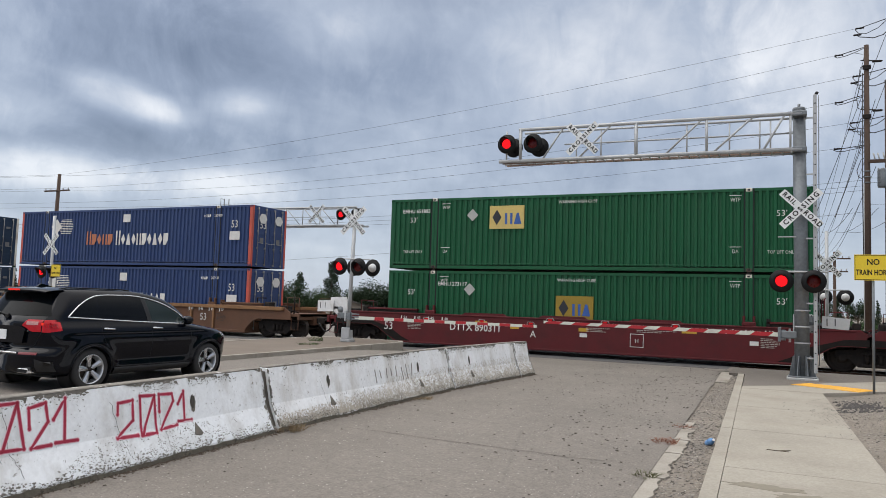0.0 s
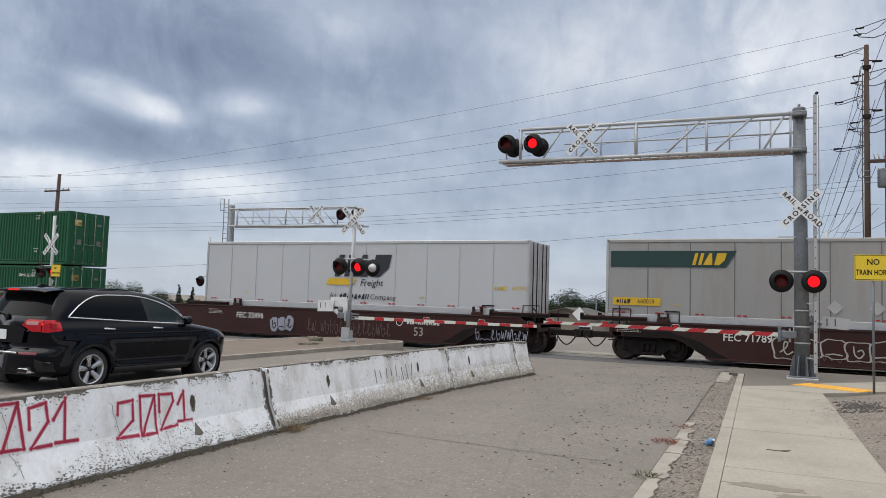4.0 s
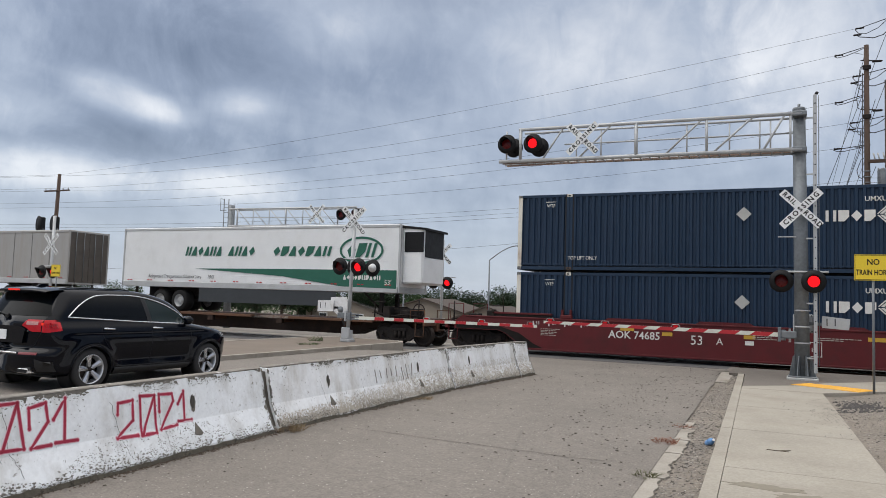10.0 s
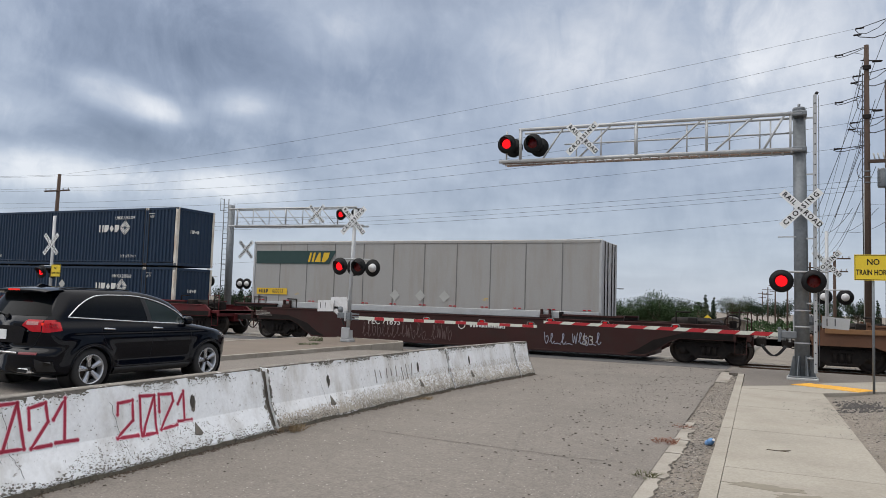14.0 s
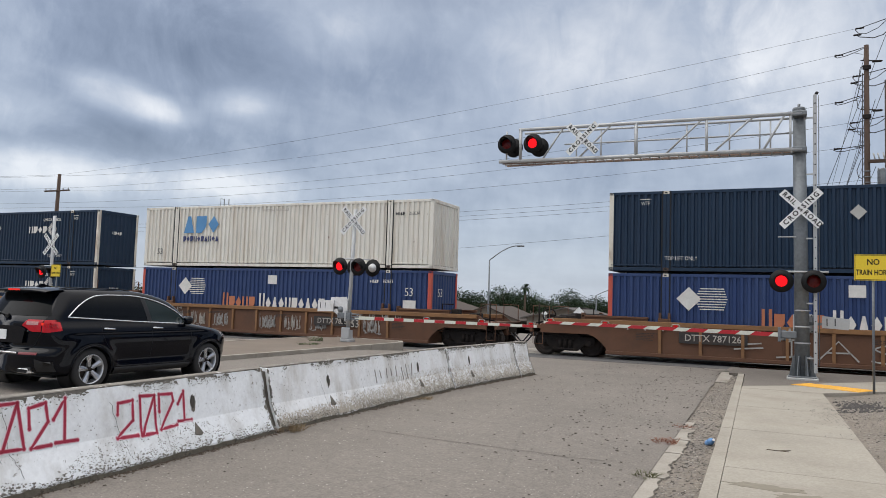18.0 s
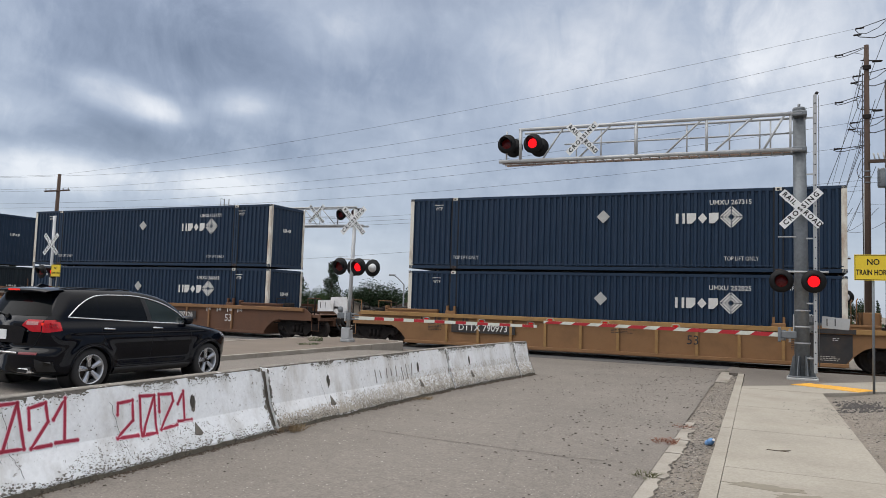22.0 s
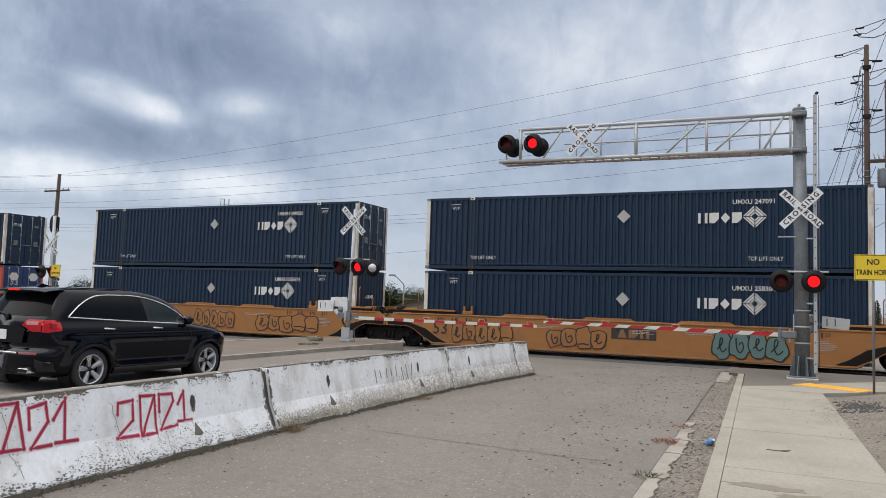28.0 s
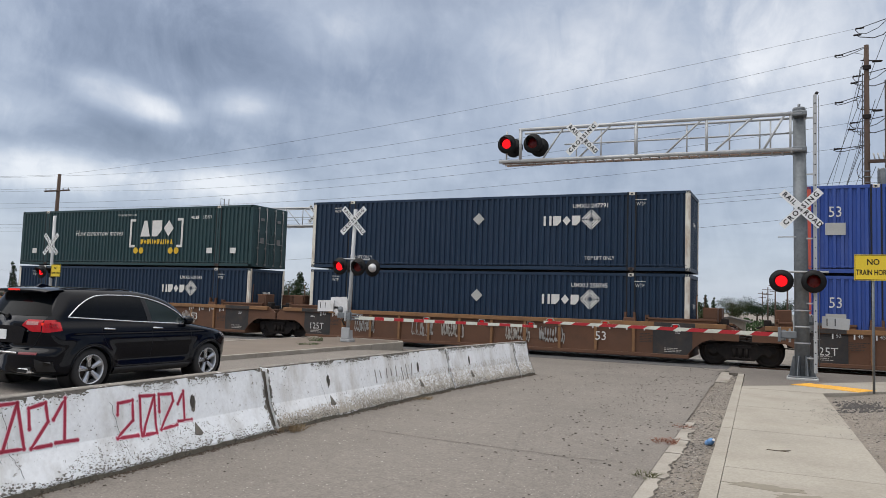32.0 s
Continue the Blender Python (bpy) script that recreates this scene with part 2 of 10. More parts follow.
class Geo:
    """Vertices and faces of one mesh, from boxes, rods and drawn outlines."""

    def __init__(self):
        self.v, self.f, self.s = [], [], []

    def add(self, verts, faces, smooth=False):
        k = len(self.v)
        self.v += [tuple(p) for p in verts]
        self.f += [tuple(k + i for i in q) for q in faces]
        self.s += [smooth] * len(faces)
        return self

    def box(self, x0, x1, y0, y1, z0, z1, c=0.0):
        """A box, its long edges chamfered by c."""
        if c <= 0:
            p = [(x, y, z) for z in (z0, z1) for x, y in ((x0, y0), (x1, y0), (x1, y1), (x0, y1))]
            return self.add(p, [(3, 2, 1, 0), (4, 5, 6, 7), (0, 1, 5, 4), (1, 2, 6, 5), (2, 3, 7, 6), (3, 0, 4, 7)])
        p = []
        for z, i in ((z0, c), (z0 + c, 0), (z1 - c, 0), (z1, c)):
            a, b, e, g = x0 + i, x1 - i, y0 + i, y1 - i
            k = c
            p += [(a + k, e, z), (b - k, e, z), (b, e + k, z), (b, g - k, z), (b - k, g, z), (a + k, g, z), (a, g - k, z), (a, e + k, z)]
        q = [tuple(range(7, -1, -1)), tuple(range(24, 32))]
        for r in range(3):
            q += [(8 * r + i, 8 * r + (i + 1) % 8, 8 * r + 8 + (i + 1) % 8, 8 * r + 8 + i) for i in range(8)]
        return self.add(p, q)

    def rod(self, a, b, r, seg=10, r2=None, caps=True, smooth=True):
        a, b = Vector(a), Vector(b)
        w = (b - a).normalized()
        u = w.cross(Vector((0, 0, 1)) if abs(w.z) < 0.9 else Vector((1, 0, 0))).normalized()
        v = w.cross(u)
        r2 = r if r2 is None else r2
        p = []
        for c, q in ((a, r), (b, r2)):
            p += [c + (u * math.cos(2 * math.pi * i / seg) + v * math.sin(2 * math.pi * i / seg)) * q for i in range(seg)]
        self.add(p, [(i, (i + 1) % seg, seg + (i + 1) % seg, seg + i) for i in range(seg)], smooth)
        if caps:
            k = len(self.v) - 2 * seg
            self.f += [tuple(k + i for i in range(seg - 1, -1, -1)), tuple(k + seg + i for i in range(seg))]
            self.s += [False, False]
        return self

    def tube(self, pts, r, seg=6):
        """A bent rod through the points, in one piece."""
        p = [Vector(q) for q in pts]
        closed = (p[0] - p[-1]).length < 1e-6
        n = len(p)
        rings = []
        for i in range(n):
            w = ((p[min(i + 1, n - 1)] - p[i]).normalized() + (p[i] - p[max(i - 1, 0)]).normalized()).normalized()
            u = w.cross(Vector((0, 0, 1)) if abs(w.z) < 0.85 else Vector((1, 0.2, 0))).normalized()
            v = w.cross(u)
            if rings:
                base = rings[-1][0] - p[i - 1]
                u = (base - w * base.dot(w)).normalized()
                v = w.cross(u)
            rings.append([p[i] + (u * math.cos(2 * math.pi * k / seg) + v * math.sin(2 * math.pi * k / seg)) * r for k in range(seg)])
        f = [(i * seg + k, i * seg + (k + 1) % seg, (i + 1) * seg + (k + 1) % seg, (i + 1) * seg + k) for i in range(n - 1) for k in range(seg)]
        if not closed:
            f += [tuple(range(seg - 1, -1, -1)), tuple(range((n - 1) * seg, n * seg))]
        return self.add([q for ring in rings for q in ring], f, True)

    def prism(self, outline, axis, a, b):
        """An outline, two coordinates a point, swept along an axis from a to b."""
        def at(p, h):
            return {"x": (h, p[0], p[1]), "y": (p[0], h, p[1]), "z": (p[0], p[1], h)}[axis]
        n = len(outline)
        p = [at(q, a) for q in outline] + [at(q, b) for q in outline]
        return self.add(p, [(i, (i + 1) % n, n + (i + 1) % n, n + i) for i in range(n)] + [tuple(range(n - 1, -1, -1)), tuple(range(n, 2 * n))])

    def lathe(self, profile, seg=20, axis="y", at=(0, 0, 0), smooth=True):
        """Radius and height pairs turned about an axis."""
        p, n = [], len(profile)
        for r, h in profile:
            for i in range(seg):
                c, s = r * math.cos(2 * math.pi * i / seg), r * math.sin(2 * math.pi * i / seg)
                q = {"x": (h, c, s), "y": (s, h, c), "z": (c, s, h)}[axis]
                p.append((q[0] + at[0], q[1] + at[1], q[2] + at[2]))
        return self.add(p, [(j * seg + i, j * seg + (i + 1) % seg, (j + 1) * seg + (i + 1) % seg, (j + 1) * seg + i) for j in range(n - 1) for i in range(seg)], smooth)

    def flat(self, outline, y):
        """A flat shape facing -y."""
        return self.add([(x, y, z) for x, z in outline], [tuple(range(len(outline)))])

    def mesh(self, name, mat):
        me = bpy.data.meshes.new(name)
        me.from_pydata(self.v, [], self.f)
        me.polygons.foreach_set("use_smooth", self.s)
        bm = bmesh.new()
        bm.from_mesh(me)
        bmesh.ops.recalc_face_normals(bm, faces=bm.faces)
        bm.to_mesh(me)
        bm.free()
        if mat:
            me.materials.append(mat)
        return me


def part(name, geo, mat, parent, label="", at=None):
    """One mesh object under a thing or a part."""
    ob = new(name, geo.mesh(name, mat) if isinstance(geo, Geo) else geo)
    ob.parent = parent
    if at is not None:
        ob.matrix_basis = at
    return tagged(ob, label)


def thing(name, label, category, at=None, group="", kind=""):
    ob = new(name)
    ob.empty_display_size = 0.2
    if at is not None:
        ob.matrix_basis = at
    return tagged(ob, label, category, group, kind)


def single(name, geo, mat, label, category="", at=None, group="", kind=""):
    ob = new(name, geo.mesh(name, mat))
    if at is not None:
        ob.matrix_basis = at
    return tagged(ob, label, category, group, kind)


WORDS = {}


def word(text, size, mat, spacing=1.0, shear=0.0, bold=0.0):
    """A mesh of letters in the built-in font, standing in the xz plane and facing -y, centred."""
    key = (text, round(size, 3), mat.name, spacing, shear, bold)
    if key not in WORDS:
        cu = bpy.data.curves.new("letters", "FONT")
        cu.body, cu.size, cu.align_x, cu.align_y = text, size, "CENTER", "CENTER"
        cu.space_character, cu.shear, cu.offset, cu.resolution_u = spacing, shear, bold, 2
        ob = bpy.data.objects.new("letters", cu)
        me = bpy.data.meshes.new_from_object(ob)
        bpy.data.objects.remove(ob)
        me.transform(Matrix.Rotation(math.pi / 2, 4, "X"))
        me.materials.clear()
        me.materials.append(mat)
        WORDS[key] = me
    return WORDS[key]


def letters(text, x, y, z, size, mat, parent, stretch=1.0, name="lettering", **kw):
    ob = part(name, word(text, size, mat, **kw), mat, parent)
    ob.matrix_basis = Matrix.Translation((x, y, z)) @ Matrix.Diagonal((stretch, 1, 1, 1))
    return ob
# red numbers on one barrier: distance along it and height
SPRAY = (
    [(2.12, 0.76), (2.29, 0.76), (2.32, 0.36), (2.09, 0.37)],
    [(2.29, 0.76), (2.11, 0.37)],
    [(2.39, 0.52), (2.4, 0.7), (2.58, 0.73), (2.59, 0.56), (2.39, 0.35), (2.6, 0.35)],
    [(2.65, 0.57), (2.8, 0.75), (2.75, 0.36)],
    [(2.65, 0.36), (2.9, 0.35)],
    [(3.42, 0.52), (3.44, 0.63), (3.64, 0.64), (3.62, 0.44), (3.38, 0.29), (3.66, 0.28)],
    [(3.75, 0.67), (3.71, 0.27), (3.93, 0.27), (3.96, 0.66), (3.75, 0.67)],
    [(3.96, 0.66), (3.73, 0.27)],
    [(4.01, 0.48), (4.03, 0.66), (4.23, 0.65), (4.24, 0.57), (4.0, 0.29), (4.26, 0.31)],
    [(4.31, 0.53), (4.42, 0.66), (4.39, 0.34)],
    [(4.29, 0.34), (4.51, 0.33)],
)
# ---- ground, road, pavement, track ----
RAIL_TOP, TRACK_Y = 0.05, 28.96


def ease(v, a, b):
    k = min(1.0, max(0.0, (v - a) / (b - a)))
    return k * k * (3 - 2 * k)


def road_level(x, y):
    """The road leans up to a crown at its median, and runs flat over the track."""
    up = 0.016 - 0.0185 * x if -14 < x < 0 else (0.016 if x >= 0 else max(0.0, 0.275 - 0.02 * (-14 - x)))
    if x > -7.4:  # the lane beside the footway lies a little lower than the one behind the barriers
        up -= 0.045 * ease(x, -7.4, -6.2) * (1 - ease(x, -5.6, -1.6))
    k = 1 - ease(y, 20.0, 26.8)
    if y > 31:
        k = ease(y, 31.5, 38.0) * 0.6
    return 0.03 + up * k - 2.2 * ease(y, 46, 66)


def sheet(name, xs, ys, height, mat, label, kind="structure"):
    v = [(x, y, height(x, y)) for y in ys for x in xs]
    n = len(xs)
    f = [(j * n + i, j * n + i + 1, (j + 1) * n + i + 1, (j + 1) * n + i) for j in range(len(ys) - 1) for i in range(n - 1)]
    g = Geo().add(v, f, True)
    return single(name, g, mat, label, kind=kind)


def steps(a, b, d):
    n = max(1, round((b - a) / d))
    return [a + (b - a) * i / n for i in range(n + 1)]


def soil(x, y):
    z = road_level(x, y) - 0.05
    if x > -1.8 and y < 27:
        z = 0.035 + 0.03 * noise.noise((x * 0.9, y * 0.9, 3))
        z += 0.10 * ease(x, 0.9, 3.0) * (1 - ease(y, 20, 25)) + 0.10 * math.exp(-((x - 1.9) / 0.9) ** 2 - ((y - 16.0) / 2.0) ** 2)
        z -= 0.02 * ease(y, 22, 26)
    if 26.3 < y < 32 and x > -1.6:
        z = -0.02
    return z


sheet("ground", [-1800, -700, -300, -120] + steps(-60, -4, 4) + steps(-3, 8, 0.25) + [12, 25, 60, 150, 400, 900, 1800],
      [-900, -200, -60] + steps(-20, 6, 2) + steps(6.5, 34, 0.5) + steps(36, 80, 4) + [100, 140, 200, 300, 500, 900, 2500], soil, DIRT, "dry gravelly dirt ground beside road and track")
road = sheet("road", steps(-34, -8.5, 1.5) + steps(-7.6, -1.75, 0.3), steps(-25, 5, 1.5) + steps(5.3, 39, 0.3) + steps(42, 150, 6), road_level, ASPHALT, "weathered pale grey asphalt road with cracks")
for vert in road.data.vertices:  # the broken edge beside the dirt strip
    if vert.co.x > -1.8 and vert.co.y < 26:
        vert.co.x = -1.462 - 0.0335 * (min(25.0, max(4.0, vert.co.y)) - 7.7) + 0.05 * noise.noise((vert.co.y * 0.9, 4.0, 0)) * ease(vert.co.y, 11, 14)
        vert.co.z -= 0.018
single("crossing_pavement", Geo().box(-33.5, -2.0, 26.35, 28.17, -0.1, 0.041, 0.008), DARK_ASPHALT, "dark patched asphalt beside the rails", kind="structure")
panels = single("crossing_panels", Geo().box(-33.5, -2.0, 28.42, 29.58, -0.15, 0.02), RAIL_SIDE, "pale concrete crossing panels between and beyond the rails", kind="structure")
for k in range(13):
    x = -33.4 + 2.42 * k
    for y0, y1 in ((28.38, 28.98), (29.0, 29.62), (29.83, 31.6)):
        part("panel", Geo().box(x, x + 2.40, y0, y1, -0.1, 0.042, 0.008), OLD_CONCRETE, panels)
single("verge_apron", Geo().prism([(-1.14, 19.6), (0.0, 20.9), (0.75, 22.3), (2.5, 24.3), (4.5, 25.0), (4.5, 26.3), (-1.8, 26.3), (-1.75, 23.85), (-1.31, 23.8)], "z", -0.05, 0.118), asphalt("worn_apron", (0.150, 0.131, 0.113)), "grey asphalt apron round the signal mast", kind="structure")

# pavement: kerb and slabs
KERB = lambda y: -0.845 - 0.0405 * (y - 7.76)
EDGE = lambda y: 0.957 - 0.040 * (y - 10.1)
pavement = single("pavement", Geo().prism([(KERB(-12) + 0.01, -12), (EDGE(-12) - 0.01, -12), (EDGE(19.4) - 0.01, 19.4), (KERB(19.4) + 0.01, 19.4)], "z", -0.1, 0.092), surface("joint_dirt", (0.11, 0.095, 0.078), 0.95, var=0.3), "pale concrete footway beside a dirt strip", kind="structure")
ys = [-12, -9, -6, -3, 0, 3.3, 6.4, 9.5, 12.6, 15.7, 19.4]
for a, b in zip(ys[:-1], ys[1:]):
    g = Geo().prism([(KERB(a) + 0.171, a + 0.007), (EDGE(a), a + 0.007), (EDGE(b), b - 0.007), (KERB(b) + 0.171, b - 0.007)], "z", 0.02, 0.12)
    part("slab", g, CONCRETE, pavement)
for a, b in zip([-12, -6, 0, 6.4, 12.6, 18.0], [-6, 0, 6.4, 12.6, 18.0, 23.7]):
    g = Geo().prism([(KERB(a), a + 0.01), (KERB(a) + 0.164, a + 0.01), (KERB(b) + 0.164, b - 0.01), (KERB(b), b - 0.01)], "z", -0.08, 0.124)
    part("kerb", g, CONCRETE, pavement)
part("slab", Geo().prism([(-1.14, 19.42), (0.58, 19.42), (1.25, 20.1), (1.8, 20.85), (4.0, 22.6), (6.5, 23.9), (6.5, 25.3), (2.5, 24.4), (0.75, 22.35), (-0.05, 20.95), (-1.16, 19.9)], "z", 0.0, 0.121), CONCRETE, pavement)
dome = single("tactile_strip", Geo().box(-0.85, 0.85, -0.42, 0.42, 0, 0.012), DOME_YELLOW, "yellow tactile paving strip with domes on footway", "paving", pose(0.86, 21.1, 0.121, 0, 0, -31))
g = Geo()
for i in range(27):
    for j in range(13):
        g.lathe([(0.018, 0.012), (0.012, 0.019), (0.0, 0.02)], 6, "z", (-0.79 + i * 0.0607, -0.36 + j * 0.06, 0))
tagged(part("dome", g, DOME_YELLOW, dome), kind="stuff")
# remains of an old gutter: a worn concrete strip between asphalt and dirt
rng = random.Random(5)
def strip_x(y):
    return -1.46 - 0.0335 * (y - 7.7)
for y0, y1, w in ((2.0, 4.6, 0.2), (4.62, 7.1, 0.18), (7.13, 8.7, 0.15), (8.75, 10.3, 0.19), (10.35, 11.4, 0.2), (11.45, 12.5, 0.19), (12.55, 13.3, 0.13), (21.2, 24.9, 0.33)):
    near, far = [], []
    m = max(8, int((y1 - y0) / 0.05))
    for i in range(m + 1):
        y = y0 + (y1 - y0) * i / m
        near.append((strip_x(y) + 0.012 * noise.noise((y * 4, 1, 0)), y))
        far.append((strip_x(y) + w * (1.0 + 0.35 * noise.noise((y * 1.3, 7, 0)) + 0.3 * noise.noise((y * 5, 3, 0))), y))
    single("gutter_fragment", Geo().prism(near[::-1] + far, "z", -0.06, 0.055), OLD_CONCRETE, "worn pale concrete gutter piece between asphalt and dirt", "concrete", group="gutter remains")

# cracks across the asphalt and a stain on the footway
CRACK = surface("crack_fill", (0.085, 0.075, 0.065), 0.95, var=0.3)
for xa, ya, xb, yb, w, sd in ((-6.1, 9.27, -1.52, 9.08, 0.011, 1), (-4.6, 13.2, -2.1, 14.6, 0.009, 2), (-5.9, 17.0, -2.6, 19.2, 0.015, 3), (-3.9, 5.2, -3.2, 8.9, 0.014, 4), (-11.5, 19.5, -6.8, 20.6, 0.03, 5)):
    m = 40
    top, low = [], []
    for i in range(m + 1):
        u = i / m
        x, y = xa + (xb - xa) * u, ya + (yb - ya) * u
        y += 0.22 * noise.noise((x * 1.3, sd, 0)) + 0.06 * noise.noise((x * 7, sd, 3))
        q = w * (0.5 + 0.8 * abs(noise.noise((x * 5, sd, 9)))) * min(1, 6 * u, 6 * (1 - u) + 0.1)
        z = road_level(x, y) + 0.006
        top.append((x, y + q, z))
        low.append((x, y - q, z))
    part("crack", Geo().add(low + top, [(i, i + 1, m + 2 + i, m + 1 + i) for i in range(m)]), CRACK, road, "dark crack in the asphalt")
STAIN = surface("damp_stain", (0.22, 0.195, 0.15), 0.85, var=0.25, scale=3, grain=18, grain_amt=0.25)
for cx, cy, rx, ry, sd in ((-0.26, 8.62, 0.36, 0.13, 1), (0.15, 8.3, 0.3, 0.16, 5), (0.3, 6.9, 0.3, 0.25, 3)):
    o = [(cx + rx * math.cos(a) * (1 + 0.5 * noise.noise((3 * math.cos(a), 3 * math.sin(a), sd))), cy + ry * math.sin(a) * (1 + 0.5 * noise.noise((3 * math.cos(a), 3 * math.sin(a), sd)))) for a in [2 * math.pi * i / 36 for i in range(36)]]
    part("stain", Geo().prism(o, "z", 0.1, 0.1225), STAIN, pavement, "darker damp stain on the concrete")

# median island with a kerb
island = single("median_island", Geo().prism([(-13.15, 13.2), (-13.25, 24.6), (-13.7, 25.4), (-16.6, 25.6), (-17.2, 25.0), (-17.2, 13.2)], "z", 0.1, 0.385), surface("island_paving", (0.165, 0.132, 0.104), 0.92, var=0.2, scale=0.8, grain=40, grain_amt=0.2, dirt=(0.2, 0.17, 0.14), dirt_amt=0.5), "low traffic island with tan paving and concrete kerb", kind="structure")
for x0, y0, x1, y1 in ((-13.0, 13.0, -13.0, 16.1), (-13.0, 16.12, -13.05, 19.2), (-13.05, 19.22, -13.1, 22.3), (-13.1, 22.32, -13.15, 24.7)):
    part("kerb", Geo().prism([(x0 - 0.16, y0), (x0, y0), (x1, y1), (x1 - 0.16, y1)], "z", 0.1, 0.40), OLD_CONCRETE, island)
part("kerb", Geo().prism([(-13.15, 24.7), (-13.6, 25.5), (-16.7, 25.72), (-16.65, 25.57), (-13.72, 25.36), (-13.31, 24.64)], "z", 0.05, 0.40), OLD_CONCRETE, island)
part("kerb", Geo().prism([(-17.36, 13.0), (-17.2, 13.0), (-17.2, 25.1), (-17.36, 25.1)], "z", 0.05, 0.40), OLD_CONCRETE, island)

# track: rails on sleepers and ballast
track = thing("railway_track", "single railway track with worn steel rails on timber sleepers", "track", kind="structure")
for y in (TRACK_Y - 0.7525, TRACK_Y + 0.7525):
    part("rail", Geo().prism([(y - 0.07, -0.12), (y + 0.07, -0.12), (y + 0.012, -0.09), (y + 0.012, 0.0), (y + 0.036, 0.012), (y + 0.036, 0.043), (y - 0.036, 0.043), (y - 0.036, 0.012), (y - 0.012, 0.0), (y - 0.012, -0.09)], "x", -320, 640), RAIL_SIDE, track)
    part("rail_head", Geo().box(-320, 640, y - 0.03, y + 0.03, 0.0435, RAIL_TOP, 0.003), STEEL_RAIL, track, "polished running surface of the rail")
me = Geo().box(-0.12, 0.12, -1.3, 1.3, -0.2, -0.045, 0.01).mesh("sleeper", TIMBER)
for k in range(60):
    part("sleeper", me, TIMBER, track, at=pose(-1.7 + 0.52 * k, TRACK_Y, 0.005, 0, 0, rng.uniform(-1, 1)))
g = Geo()
for k in range(5200):
    x, y = rng.uniform(-1.9, 14), TRACK_Y + rng.uniform(-2.4, 2.6)
    if abs(abs(y - TRACK_Y) - 0.7525) < 0.13:
        continue
    r = rng.uniform(0.02, 0.045)
    c = Vector((x, y, -0.03 + rng.uniform(-0.02, 0.02)))
    p = [c + Vector((rng.uniform(0.6, 1.2) * r * a, rng.uniform(0.6, 1.2) * r * b, r * h)) for a, b, h in ((1, 0, 0), (-0.6, 0.9, 0), (-0.5, -0.9, 0), (0.1, 0.1, 1))]
    g.add(p, [(0, 1, 3), (1, 2, 3), (2, 0, 3)])
single("ballast", g, surface("ballast_stone", (0.27, 0.25, 0.23), 0.9, var=0.4, scale=14, grain=30, grain_amt=0.3), "loose grey stone ballast along the track", kind="stuff")

# loose gravel on road edge, dirt strip and verge
def gravel(name, label, boxes, seed, mat, lo, hi, level):
    rnd = random.Random(seed)
    gg = Geo()
    for x0, x1, y0, y1, n in boxes:
        for _ in range(n):
            x, y, r = rnd.uniform(x0, x1), rnd.uniform(y0, y1), rnd.uniform(lo, hi) * rnd.uniform(0.4, 1.0)
            c, w = Vector((x, y, level(x, y))), rnd.uniform(0, 6.3)
            p = [c + Vector((r * q * math.cos(w + a), r * q * math.sin(w + a), h * r)) for a, q, h in ((0, 1.1, 0.1), (1.4, 0.8, 0.1), (3.0, 1.0, 0.1), (4.5, 0.8, 0.1), (0.5, 0.62, 0.5), (3.3, 0.66, 0.6))]
            gg.add(p, [(0, 1, 4), (1, 2, 5), (1, 5, 4), (2, 3, 5), (3, 0, 4), (3, 4, 5)])
    return single(name, gg, mat, label, kind="stuff")


gravel("gravel", "loose gravel in the dirt strip by the kerb", ((-1.42, -0.88, 5, 12, 2400), (-1.7, -1.05, 10, 24, 4200), (0.9, 6, 9, 20, 5200)), 3, STONE, 0.004, 0.021, lambda x, y: soil(x, y))
gravel("dark_gravel", "dark grit and clods in the dirt strip by the kerb", ((-1.5, -0.9, 5, 12, 700), (-1.8, -1.05, 10, 24, 1500), (0.9, 6, 9, 20, 1600)), 13, surface("dark_stone", (0.085, 0.075, 0.066), 0.95, var=0.5, scale=12), 0.005, 0.028, lambda x, y: soil(x, y))
gravel("pale_gravel", "pale chips in the dirt strip by the kerb", ((-1.45, -0.9, 5, 12, 320), (-1.75, -1.05, 10, 24, 560), (0.9, 6, 9, 20, 900)), 14, surface("pale_stone", (0.50, 0.47, 0.43), 0.9, var=0.3, scale=12), 0.003, 0.014, lambda x, y: soil(x, y))
rub = random.Random(4)
g = Geo()
for _ in range(1700):
    x, y = (rub.gauss(1.2, 0.24), rub.gauss(17.6, 0.6)) if rub.random() < 0.35 else (rub.gauss(0.75, 0.36), rub.gauss(15.6, 1.2))
    if x > 3 or y > 19.2 or y < 12.5 or (x < 0.75 and rub.random() < 0.35):
        continue
    r, w = rub.uniform(0.006, 0.034) * rub.random() ** 0.4 * (0.38 if x < 0.75 or y < 16.4 else 1.2), rub.uniform(0, 6.3)
    c = Vector((x, y, max(0.121 if x < EDGE(y) else 0, soil(x, y))))
    p = [c + Vector((r * q * math.cos(w + s), r * q * math.sin(w + s), h * r)) for s, q, h in ((0, 1.1, -0.1), (1.4, 0.8, -0.1), (3.0, 1.0, -0.1), (4.5, 0.8, -0.1), (0.5, 0.5, 0.8), (3.3, 0.5, 0.95))]
    g.add(p, [(0, 1, 4), (1, 2, 5), (1, 5, 4), (2, 3, 5), (3, 0, 4), (3, 4, 5)])
single("rubble", g, surface("dark_rubble", (0.10, 0.093, 0.088), 0.95, var=0.6, scale=12), "dark broken rubble spilling onto footway", kind="stuff")
